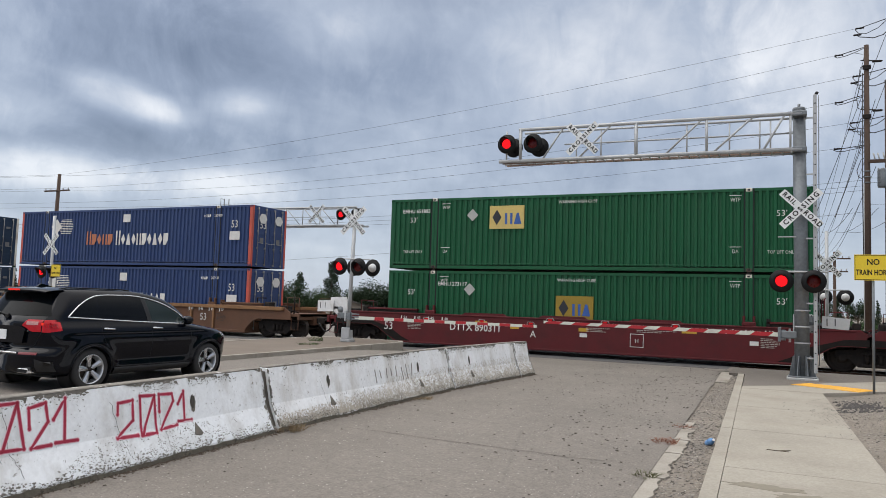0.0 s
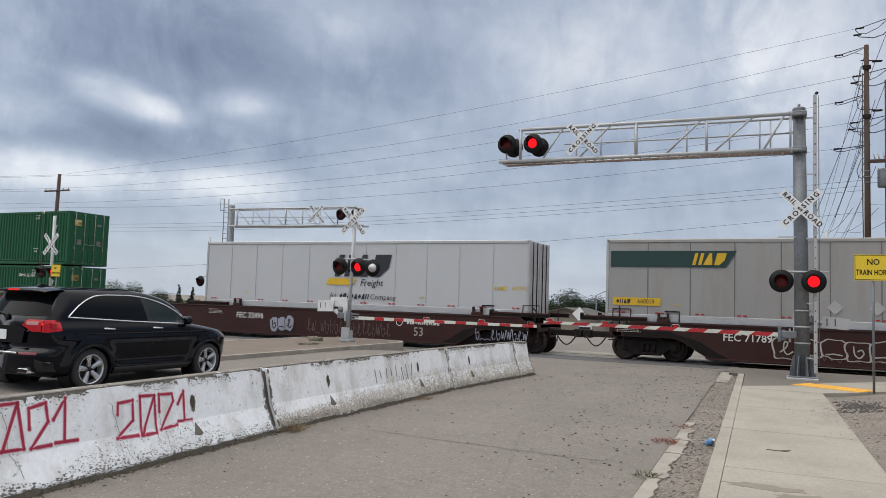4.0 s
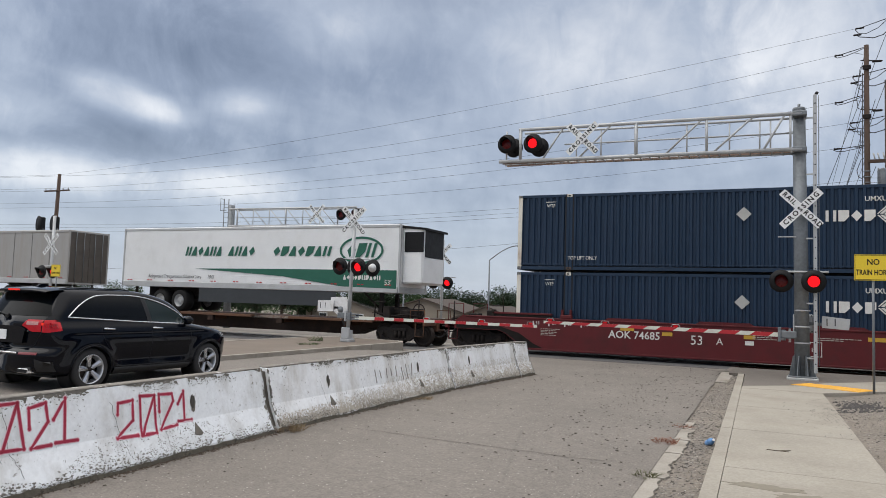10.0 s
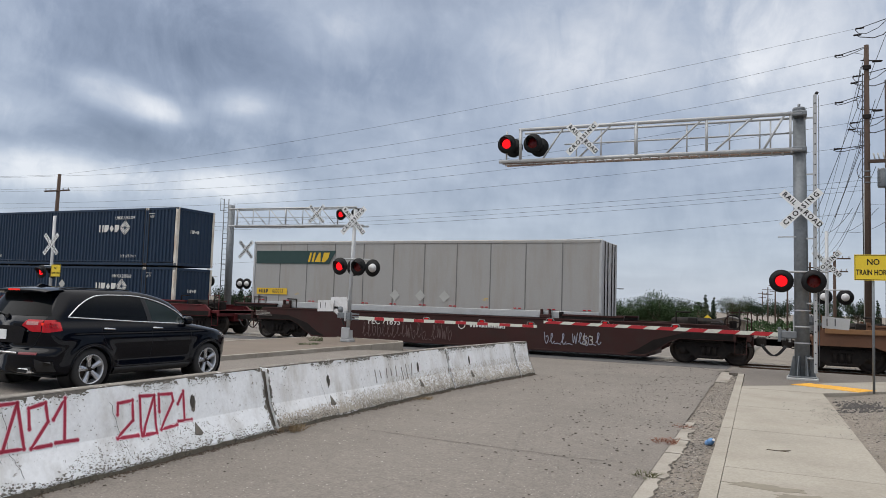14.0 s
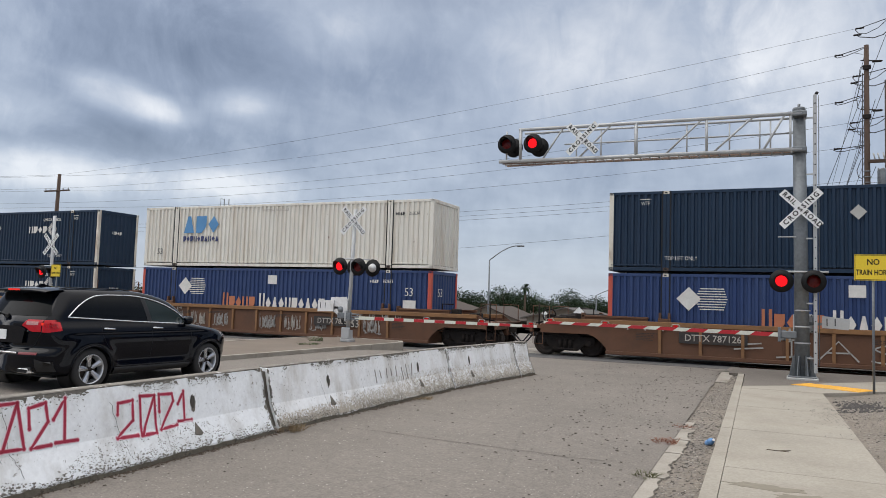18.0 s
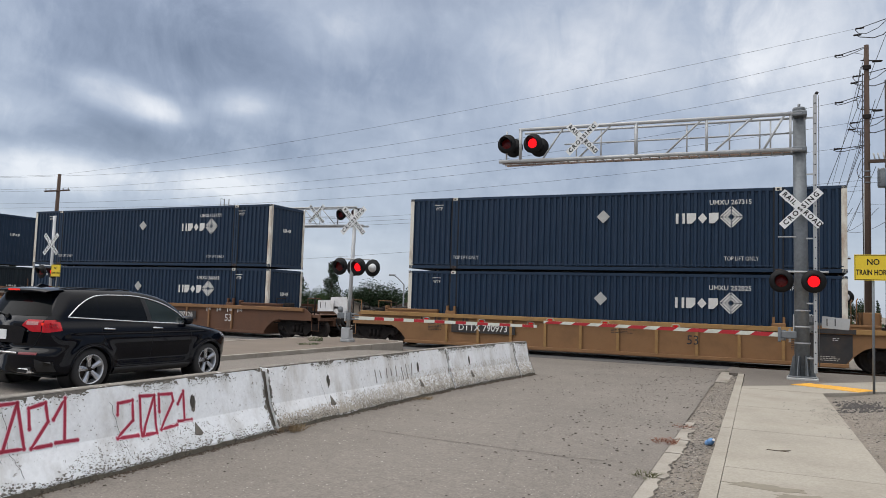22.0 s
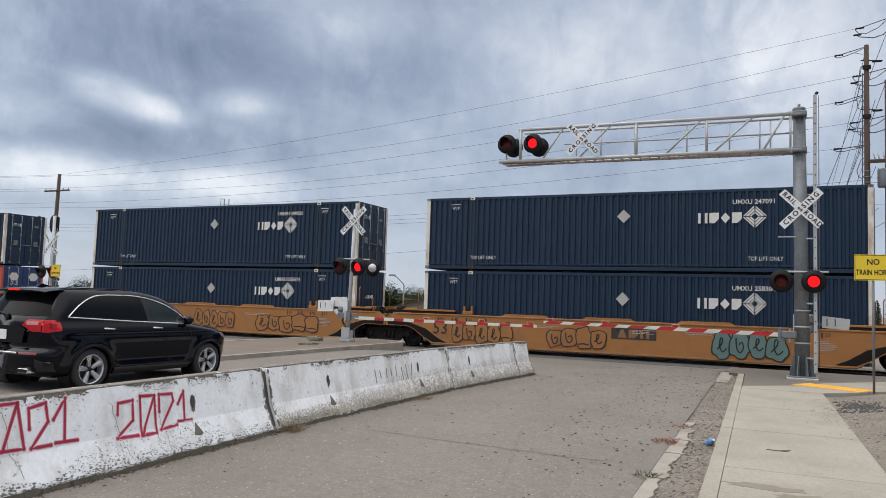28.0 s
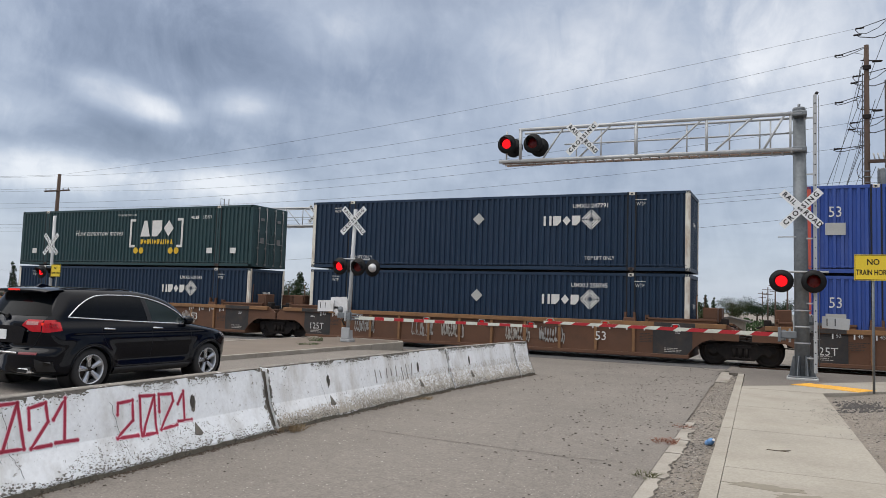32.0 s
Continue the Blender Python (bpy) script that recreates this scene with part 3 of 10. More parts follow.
gravel("road_grit", "scattered pebbles and clods on the asphalt", ((-6.0, -1.8, 5, 26, 420), (-3.4, -1.6, 8, 22, 520), (-5.9, -2.0, 15, 26, 320)), 6, surface("dark_clod", (0.065, 0.055, 0.045), 0.95, var=0.4, scale=9), 0.004, 0.030, lambda x, y: road_level(x, y))
gravel("pale_grit", "pale chips strewn over the asphalt", ((-6.0, -1.8, 4, 14, 1500), (-6.0, -1.8, 12, 26, 900)), 7, surface("pale_chip", (0.45, 0.42, 0.38), 0.9, var=0.3, scale=9), 0.004, 0.014, lambda x, y: road_level(x, y))

# ---- concrete barriers ----
BAR = [(-5.55, -3.85), (-5.93, 2.25), (-6.30, 8.33), (-6.43, 14.44), (-6.24, 18.05), (-6.18, 18.98)]
# dark colour painting the shade inside the holes; cracks use it too
HOLE = surface("hole_shade_crack_dark", (0.07, 0.062, 0.054), 0.95, var=0.3)
# concrete darkened to paint the notch's shadow; the broken lips share it
NOTCH = surface("notch_shade_concrete", (0.17, 0.152, 0.128), 0.95, var=0.4, scale=8)
GAP = surface("joint_dark", (0.085, 0.072, 0.06), 0.95, var=0.6, scale=9)
PROFILE = [(0.018, -0.05), (0.018, 0.035), (-0.122, 0.32), (-0.225, 0.795), (-0.24, 0.81), (-0.36, 0.81), (-0.375, 0.795), (-0.475, 0.32), (-0.6, 0.07), (-0.6, -0.05)]
barriers = []


def face_x(z):
    for (a, za), (b, zb) in zip(PROFILE[:3], PROFILE[1:4]):
        if z <= zb:
            return a + (b - a) * (z - za) / (zb - za)
    return -0.225


for k, ((x0, y0), (x1, y1)) in enumerate(zip(BAR[:-1], BAR[1:])):
    n = 24 if k < 4 else 5
    rnd = random.Random(k)
    g = Geo()
    v = []
    L = math.hypot(x1 - x0, y1 - y0) - (0.10 if k == 1 else 0.03)
    for j in range(n + 1):
        for i, (px_, pz) in enumerate(PROFILE):
            w = -0.012 * abs(noise.noise((j * 2.3 + 37 * k, i * 1.7, k))) if i in (3, 4, 5) else 0
            e = 0.012 if j in (0, n) else 0
            v.append((px_ * (1 - e) + w, L * j / n, pz * (1 - e) + w * 0.7))
    m = len(PROFILE)
    f = [(j * m + i, j * m + i + 1, (j + 1) * m + i + 1, (j + 1) * m + i) for j in range(n) for i in range(m - 1)]
    f += [tuple(range(m)), tuple(range(n * m + m - 1, n * m - 1, -1))]
    g.add(v, f)
    z0 = 0.046 - 0.0185 * (x0 + x1) / 2 - 0.005
    ob = thing("concrete_barrier", "white-painted chipped concrete road barrier" + (" with red spray-painted numbers" if k == 1 else " on asphalt"), "barrier", pose(x0, y0, z0 - 0.006, 0, 0, math.degrees(math.atan2(x0 - x1, y1 - y0))), group="barrier row")
    body = part("body", g, BARRIER_PAINT if k < 2 else MUDDY_PAINT, ob)
    edge = [(L * i / 90, 0.012 + 0.022 * noise.noise((L * i / 90 * 3.0, k, 1.5)) + 0.012 * noise.noise((L * i / 90 * 11.0, k, 4.5))) for i in range(91)]
    rows = [[(x + 0.006 * noise.noise((y * 9, x * 30, k)), y, z) for y, z in ((y, zt_ if lev else -0.07) for y, zt_ in edge)] for x, lev in ((0.034, 0), (0.027, 1), (-0.05, 1))]
    n1 = len(edge)
    part("base_grime", Geo().add([p for r in rows for p in r], [(j * n1 + i, j * n1 + i + 1, (j + 1) * n1 + i + 1, (j + 1) * n1 + i) for j in range(2) for i in range(n1 - 1)]), surface("mossy_grime", (0.135, 0.118, 0.09), 0.95, var=0.5, scale=4, grain=30, grain_amt=0.4, spots=(0.05, 0.045, 0.035), spot_at=0.56, spot_scale=9, bump=0.8), ob, "rough mossy concrete along the foot")
    part("top_wear", Geo().box(-0.372, -0.228, 0.02, L - 0.02, 0.8, 0.821, 0.008), surface("bare_concrete", (0.21, 0.19, 0.165), 0.95, var=0.5, scale=4, grain=20, grain_amt=0.4, spots=(0.55, 0.54, 0.51), spot_at=0.575, spot_scale=7, bump=0.8), ob, "worn bare concrete top")
    for u in ((0.24, 0.76) if k < 3 else ((0.27,) if k == 3 else ())):
        lip = [(0.040 * rnd.uniform(0.75, 1.3) * math.cos(q), 0.095 * rnd.uniform(0.8, 1.2) * math.sin(q) + 0.012 * math.cos(q)) for q in [i * math.pi / 9 for i in range(18)]]
        # flat patches: the hole's inner shade is put into the dark colour
        for name, mat, grow, dy, dz, out in (("broken_lip", NOTCH, 1.0, 0.006, -0.012, 0.0045), ("lifting_hole", HOLE, 0.8, 0.0, 0.008, 0.0058)):
            part(name, Geo().add([(face_x(0.52 + grow * b + dz) + out, L * u + grow * a + dy, 0.52 + grow * b + dz) for a, b in lip], [tuple(range(18))]), mat, ob)
        # a near-flush piece whose dark colour gives the recess its shade
        part("drain_notch", Geo().prism([(-0.06, 0.19), (0.0, 0.33), (0.08, 0.19), (0.04, 0.165)], "x", -0.03, 0.002), NOTCH, ob, at=Matrix.Translation((0.040, L * u, 0.0)) @ Matrix.Rotation(radians(-26), 4, "Y"))
    if k < 4:
        # added dark filler stands in for the shade of the open gap
        part("joint_packing", Geo().prism([(-0.03, 0.05), (-0.15, 0.32), (-0.25, 0.76), (-0.35, 0.76), (-0.45, 0.32), (-0.57, 0.05)], "y", L - 0.004, L + (0.104 if k == 1 else 0.034)), GAP, ob, "dark filler added to give the open joint its shade")
    chips = Geo()
    for _ in range(int(1700 * L)):
        u = rnd.random()
        z = 0.005 + 0.29 * rnd.random() ** 2.0 if u < 0.6 else (0.80 - 0.10 * rnd.random() ** 2.5 if u < 0.93 else rnd.uniform(0.1, 0.78))
        y, r = rnd.uniform(0.05, L - 0.05), 0.0012 + 0.0072 * rnd.random() ** 2.4 * (1.3 if z < 0.10 else 2.0 if z > 0.755 else 0.8)
        if noise.noise((y * 1.3 + 11 * k, z * 3, 2.0)) + 0.5 * noise.noise((y * 6.0, z * 9, k)) < (-0.35 if z < 0.13 else -0.08):
            continue
        o = [(y + r * 2.0 * rnd.uniform(0.3, 1.3) * math.cos(q), z + r * rnd.uniform(0.4, 1.2) * math.sin(q)) for q in (0, 0.8, 1.7, 2.5, 3.3, 4.2, 5.2)]
        chips.add([(face_x(max(0.0, min(0.79, zz))) + 0.0022, yy, zz) for yy, zz in o], [tuple(range(7))])
    for _ in range(150):  # paint and corners broken away at both ends
        y = abs(rnd.gauss(0, 0.022))
        y = y if rnd.random() < 0.5 else L - y
        z, r = rnd.uniform(0.02, 0.785), 0.004 + 0.022 * rnd.random() ** 2
        o = [(min(L - 0.001, max(0.001, y + r * rnd.uniform(0.4, 1.2) * math.cos(q))), z + 1.6 * r * rnd.uniform(0.4, 1.2) * math.sin(q)) for q in (0, 0.8, 1.7, 2.5, 3.3, 4.2, 5.2)]
        chips.add([(face_x(max(0.0, min(0.79, zz))) + 0.0024, yy, zz) for yy, zz in o], [tuple(range(7))])
    if k >= 2:
        mud = Geo()
        for _ in range(int(900 * L)):
            y = rnd.uniform(0.03, L - 0.03)
            reach = 0.16 + 0.26 * ease(y + (0 if k == 2 else 6), 1.0, 5.0) + 0.12 * noise.noise((y * 1.2, 4.0, k))
            z = 0.03 + reach * rnd.random() ** 1.5
            r = rnd.uniform(0.004, 0.02) * (1.15 - 0.7 * z / (reach + 0.03))
            o = [(y + r * rnd.uniform(0.5, 1.2) * math.cos(q), z + 1.5 * r * rnd.uniform(0.5, 1.2) * math.sin(q)) for q in (0, 0.8, 1.7, 2.5, 3.3, 4.2, 5.2)]
            mud.add([(face_x(max(0.0, min(0.79, zz))) + 0.0016, yy, zz) for yy, zz in o], [tuple(range(7))])
        tagged(part("mud_splash", mud, surface("dried_mud", (0.52, 0.465, 0.39), 0.95, var=0.35, scale=6, grain=30, grain_amt=0.25), ob, "dried brown mud splashes"), kind="stuff")
    for q in range(6 if k < 4 else 1):
        yc, za, zb_ = rnd.uniform(0.2, L - 0.2), rnd.uniform(0.05, 0.3), rnd.uniform(0.3, 0.72)
        mid = []
        for i in range(15):
            z = za + (zb_ - za) * i / 14
            mid.append((yc + 0.10 * noise.noise((z * 4, q, k)) + 0.03 * noise.noise((z * 19, q, k)) - 0.25 * (z - za), z))
        part("hairline_crack", Geo().add([(face_x(z) + 0.0025, y + e, z) for y, z in mid for e in (-0.0022, 0.0022)], [(2 * i, 2 * i + 1, 2 * i + 3, 2 * i + 2) for i in range(14)]), HOLE, ob, "thin crack in the concrete")
    tagged(part("chipped_paint", chips, surface("exposed_concrete", (0.20, 0.185, 0.16), 0.95, var=0.6, scale=7), ob, "chips of bare concrete in the paint"), kind="stuff")
    barriers.append((ob, L))


def sprayed(ob, strokes, width, mat, name="spray_paint", out=0.0044):
    """A painted stroke over the face of a barrier: distances along it and heights."""
    for pts in strokes:
        g = Geo()
        fine = []
        for (a, b), (c, d) in zip(pts[:-1], pts[1:]):
            fine += [(a + (c - a) * i / 4, b + (d - b) * i / 4) for i in range(4)]
        fine.append(pts[-1])
        rows = []
        for i, (y, z) in enumerate(fine):
            p, q = fine[max(i - 1, 0)], fine[min(i + 1, len(fine) - 1)]
            w = Vector((q[0] - p[0], q[1] - p[1]))
            s = Vector((-w.y, w.x)).normalized() * width / 2 * (0.9 + 0.2 * noise.noise((y * 9, z * 9, 0)))
            rows += [(y + s.x, z + s.y), (y - s.x, z - s.y)]
        g.add([(face_x(z) + out, y, z) for y, z in rows], [(2 * i, 2 * i + 1, 2 * i + 3, 2 * i + 2) for i in range(len(fine) - 1)])
        for i, (y, z) in enumerate(pts):  # paint gathers where the stroke turns or ends
            r = width * (0.56 + 0.10 * noise.noise((y * 5, z * 5, i)))
            g.add([(face_x(z + r * math.sin(a)) + out + 0.0004, y + r * math.cos(a), z + r * math.sin(a)) for a in [q * math.pi / 6 for q in range(12)]], [tuple(range(12))])
        part(name, g, mat, ob)


rnd = random.Random(31)
g = Geo()
for (xa, ya), (xb, yb) in zip(BAR[1:-1], BAR[2:]):
    for _ in range(int(460 * (yb - ya))):
        u = rnd.random()
        q = abs(rnd.gauss(0, 0.05)) + 0.004
        x, y = xa + (xb - xa) * u + q, ya + (yb - ya) * u
        if noise.noise((y * 1.1, 3, 0)) < -0.12 and rnd.random() < 0.75:
            continue
        r, w = rnd.uniform(0.004, 0.016) * rnd.uniform(0.4, 1.0), rnd.uniform(0, 6.3)
        c = Vector((x, y, road_level(x, y)))
        p = [c + Vector((r * k * math.cos(w + a), r * k * math.sin(w + a), h * r)) for a, k, h in ((0, 1.6, 0.1), (1.4, 0.7, 0.1), (3.0, 1.5, 0.1), (4.5, 0.7, 0.1), (0.5, 0.5, 0.8), (3.3, 0.5, 0.9))]
        g.add(p, [(0, 1, 4), (1, 2, 5), (1, 5, 4), (2, 3, 5), (3, 0, 4), (3, 4, 5)])
single("leaf_litter", g, surface("brown_litter", (0.085, 0.062, 0.045), 0.95, var=0.6, scale=11), "dry brown litter and soil along the barrier foot", kind="stuff")

sprayed(barriers[1][0], SPRAY, 0.050, surface("red_overspray", (0.78, 0.60, 0.63), 0.75, var=0.2, scale=9), "overspray", 0.0028)
sprayed(barriers[1][0], SPRAY, 0.039, surface("dense_red_overspray", (0.62, 0.27, 0.33), 0.75, var=0.2, scale=9), "overspray", 0.0036)
sprayed(barriers[1][0], SPRAY, 0.028, SPRAY_RED)
rnd = random.Random(12)
sprayed(barriers[2][0], [[(2.95 + 0.2 * i + rnd.uniform(-0.03, 0.03), 0.56 + rnd.uniform(-0.05, 0.03)), (2.95 + 0.2 * i + rnd.uniform(-0.03, 0.03), 0.40 + rnd.uniform(-0.05, 0.06))] for i in range(8)], 0.036, surface("grey_drip", (0.27, 0.25, 0.24), 0.9, var=0.3), "drip_mark")
# ---- the train ----
GREEN = surface("green_container_paint", (0.010, 0.092, 0.038), 0.5, spec=0.3, var=0.1, scale=0.5, grain=12, grain_amt=0.05, dirt=(0.028, 0.075, 0.042), dirt_amt=0.4, stretch=(2.5, 1, 0.25), spots=(0.12, 0.06, 0.03), spot_at=0.74, spot_scale=5)
NAVY = surface("navy_container_paint", (0.0122, 0.0300, 0.0610), 0.5, spec=0.3, var=0.12, scale=0.5, grain=12, grain_amt=0.05, dirt=(0.026, 0.042, 0.075), dirt_amt=0.45, stretch=(2.5, 1, 0.25), spots=(0.10, 0.05, 0.03), spot_at=0.76, spot_scale=5)
SLATE = surface("faded_dark_container_paint", (0.0115, 0.0195, 0.027), 0.55, spec=0.3, var=0.12, scale=0.5, dirt=(0.028, 0.04, 0.044), dirt_amt=0.4, stretch=(2.5, 1, 0.25))
BLUE = surface("blue_container_paint", (0.026, 0.052, 0.148), 0.5, spec=0.35, var=0.12, scale=0.5, grain=12, grain_amt=0.05, dirt=(0.05, 0.08, 0.17), dirt_amt=0.5, stretch=(2.5, 1, 0.25), spots=(0.10, 0.06, 0.05), spot_at=0.74, spot_scale=5)
BRIGHT_BLUE = surface("bright_blue_container_paint", (0.026, 0.07, 0.30), 0.5, var=0.12, scale=0.5, dirt=(0.10, 0.13, 0.30), dirt_amt=0.4, stretch=(2.5, 1, 0.25))
CREAM = surface("cream_container_paint", (0.74, 0.72, 0.655), 0.6, var=0.07, scale=0.6, dirt=(0.42, 0.30, 0.19), dirt_amt=0.45, dirt_scale=1.8, stretch=(3.0, 1, 0.10), spots=(0.18, 0.07, 0.03), spot_at=0.665, spot_scale=5)
TEAL = surface("teal_container_paint", (0.009, 0.040, 0.045), 0.5, var=0.12, scale=0.5, dirt=(0.03, 0.06, 0.062), dirt_amt=0.4, stretch=(2.5, 1, 0.25))
POST_WHITE = surface("white_post_paint", (0.68, 0.65, 0.57), 0.6, var=0.1, dirt=(0.33, 0.20, 0.12), dirt_amt=0.75, dirt_scale=2.5, stretch=(2, 2, 0.6), spots=(0.14, 0.06, 0.03), spot_at=0.66, spot_scale=4)
POST_RED = surface("red_post_paint", (0.52, 0.085, 0.055), 0.55, var=0.12, dirt=(0.3, 0.1, 0.07), dirt_amt=0.5)
DOOR_DARK = surface("shadowy_door_paint", (0.03, 0.03, 0.035), 0.6, var=0.25, dirt=(0.08, 0.07, 0.065), dirt_amt=0.5)
SILVER = surface("grey_trailer_skin", (0.345, 0.338, 0.325), 0.5, 0.15, var=0.06, scale=0.4, dirt=(0.30, 0.275, 0.24), dirt_amt=0.65, dirt_scale=1.1, stretch=(2, 1, 0.3), spots=(0.3, 0.27, 0.24), spot_at=0.72, spot_scale=2)
PALE = surface("pale_trailer_skin", (0.50, 0.515, 0.53), 0.5, 0.1, var=0.05, scale=0.5, dirt=(0.5, 0.49, 0.47), dirt_amt=0.4)
WHITE_BOX = surface("white_reefer_skin", (0.80, 0.81, 0.81), 0.45, var=0.04, dirt=(0.6, 0.6, 0.58), dirt_amt=0.3)
MAROON = surface("maroon_car_paint", (0.102, 0.0125, 0.0150), 0.6, spec=0.3, var=0.2, scale=0.6, dirt=(0.045, 0.016, 0.015), dirt_amt=0.5, dirt_scale=1.0, spots=(0.16, 0.07, 0.05), spot_at=0.72, spot_scale=4)
DARK_MAROON = surface("dark_maroon_car_paint", (0.042, 0.015, 0.013), 0.65, spec=0.25, var=0.25, scale=0.5, dirt=(0.034, 0.022, 0.018), dirt_amt=0.6, spots=(0.09, 0.05, 0.035), spot_at=0.68, spot_scale=4)
BROWN = surface("rusty_brown_car_paint", (0.125, 0.057, 0.030), 0.75, var=0.2, scale=0.6, dirt=(0.075, 0.038, 0.022), dirt_amt=0.6, dirt_scale=1.2, spots=(0.06, 0.03, 0.02), spot_at=0.66, spot_scale=3)
TTYELLOW = surface("weathered_yellow_car_paint", (0.255, 0.130, 0.053), 0.7, var=0.15, scale=0.6, dirt=(0.17, 0.088, 0.036), dirt_amt=0.6, dirt_scale=1.2, spots=(0.09, 0.045, 0.025), spot_at=0.69, spot_scale=4)
ORANGE = surface("orange_car_paint", (0.355, 0.150, 0.040), 0.65, var=0.12, scale=0.6, dirt=(0.21, 0.095, 0.035), dirt_amt=0.5, spots=(0.10, 0.05, 0.03), spot_at=0.72, spot_scale=4)
GRIME = surface("greasy_running_gear", (0.016, 0.013, 0.012), 0.8, 0.1, spec=0.3, var=0.4, scale=4, dirt=(0.045, 0.032, 0.024), dirt_amt=0.6, dirt_scale=5, bump=0.4)
WHEEL_STEEL = surface("dark_wheel_steel", (0.045, 0.036, 0.031), 0.6, 0.4, var=0.3, scale=5, dirt=(0.09, 0.06, 0.04), dirt_amt=0.5)
STENCIL = surface("white_stencil", (0.66, 0.65, 0.62), 0.7, var=0.2, scale=5)
STENCIL_DIM = surface("faded_stencil", (0.40, 0.37, 0.33), 0.8, var=0.3, scale=5)
LOGO_BLACK = surface("black_logo", (0.02, 0.022, 0.03), 0.6, var=0.2)
LOGO_BLUE = surface("blue_logo", (0.035, 0.10, 0.34), 0.6, var=0.2)
LOGO_NAVY = surface("navy_logo", (0.035, 0.045, 0.13), 0.6, var=0.15)
LOGO_SKY = surface("light_blue_logo", (0.09, 0.26, 0.50), 0.6, var=0.15)
PANEL_YELLOW = surface("pale_yellow_panel", (0.62, 0.47, 0.15), 0.6, var=0.12, dirt=(0.4, 0.3, 0.12), dirt_amt=0.5)
PANEL_GOLD = surface("faded_gold_panel", (0.30, 0.20, 0.022), 0.65, var=0.15)
PANEL_CREAM = surface("cream_panel", (0.70, 0.66, 0.38), 0.6, var=0.1)
LOGO_ORANGE = surface("rust_orange_logo", (0.45, 0.16, 0.08), 0.6, var=0.15)
LOGO_GREEN = surface("green_logo", (0.010, 0.105, 0.068), 0.55, var=0.12)
STRIPE_GREEN = surface("dark_green_stripe", (0.014, 0.045, 0.042), 0.55, var=0.12)
LOGO_YELLOW = surface("yellow_logo", (0.66, 0.42, 0.02), 0.55, var=0.12)
TAN_PANEL = surface("placard_grey", (0.42, 0.42, 0.40), 0.6, var=0.15)

LOCK = surface("dull_lock_steel", (0.27, 0.27, 0.27), 0.6, 0.3, var=0.3)
CL, CH = 16.154, 2.896
MESHES = {}


def shared(key, build, mat):
    """One mesh for all alike parts."""
    k = (key, mat.name)
    if k not in MESHES:
        MESHES[k] = build().mesh(key, mat)
    return MESHES[k]


def corrugated(x0, x1, z0, z1, y_out, depth, pitch, flip=1):
    n = round((x1 - x0) / pitch)
    d = (x1 - x0) / n
    line = [(x0, y_out)]
    for i in range(n):
        a = x0 + d * i
        line += [(a + d * 0.36, y_out), (a + d * 0.5, y_out + depth * flip), (a + d * 0.86, y_out + depth * flip), (a + d, y_out)]
    g = Geo()
    v = [(x, y, z) for z in (z0, z1) for x, y in line]
    m = len(line)
    return g.add(v, [(i, i + 1, m + i + 1, m + i) for i in range(m - 1)])


def blocks(n, width, height, weight=0.28, lean=0.0, y=0.0, seed=0, big=1):
    """A row of plain shapes in place of a company's name: bars, wedges, lozenges and cut plates; the first may stand taller."""
    rnd = random.Random(seed + 31 * n)
    g = Geo()
    d = width / n
    last = -1
    for i in range(n):
        x0, x1 = -width / 2 + d * (i + 0.06), -width / 2 + d * (i + 0.90)
        h = height * (1.28 if i < big and n > 4 else 1.0)
        form = rnd.choice([k for k in range(4) if k != last])
        last = form
        w, c, b = x1 - x0, (x0 + x1) / 2, d * weight
        if form == 0:  # two upright bars
            shapes = [[(x0, 0), (x0 + b, 0), (x0 + b, h), (x0, h)], [(x1 - b, 0), (x1, 0), (x1, h), (x1 - b, h)]]
        elif form == 1:  # wedge
            shapes = [[(x0, 0), (x1, 0), (c + b * 0.4, h), (c - b * 0.4, h)]]
        elif form == 2:  # lozenge
            shapes = [[(c, 0), (x1, h / 2), (c, h), (x0, h / 2)]]
        else:  # plate with a cut corner
            shapes = [[(x0, 0), (x1 - w * 0.45, 0), (x1, h * 0.4), (x1, h), (x0, h)]]
        for o in shapes:
            g.flat([(u + lean * v, v - height / 2) for u, v in o], y)
    return g


def diamond(r, y=0.0, hole=0.0):
    if hole <= 0:
        return Geo().flat([(0, -r), (r, 0), (0, r), (-r, 0)], y)
    g = Geo()
    for a, b in (((0, -1), (1, 0)), ((1, 0), (0, 1)), ((0, 1), (-1, 0)), ((-1, 0), (0, -1))):
        for lo, hi in ((hole, hole + 0.16), (hole + 0.24, 0.78), (0.86, 1.0)):
            p = [Vector((a[0] + (b[0] - a[0]) * u, a[1] + (b[1] - a[1]) * u)) for u in (0.06, 0.94)]
            g.flat([tuple(p[0] * r * lo), tuple(p[0] * r * hi), tuple(p[1] * r * hi), tuple(p[1] * r * lo)], y)
    return g


def mark(name, geo, mat, parent, x, z, y, label=""):
    ob = part(name, geo, mat, parent, label, Matrix.Translation((x, y, z)))
    return tagged(ob, kind="stuff") if len(geo.f) > 6 or name == "code_bars" else ob


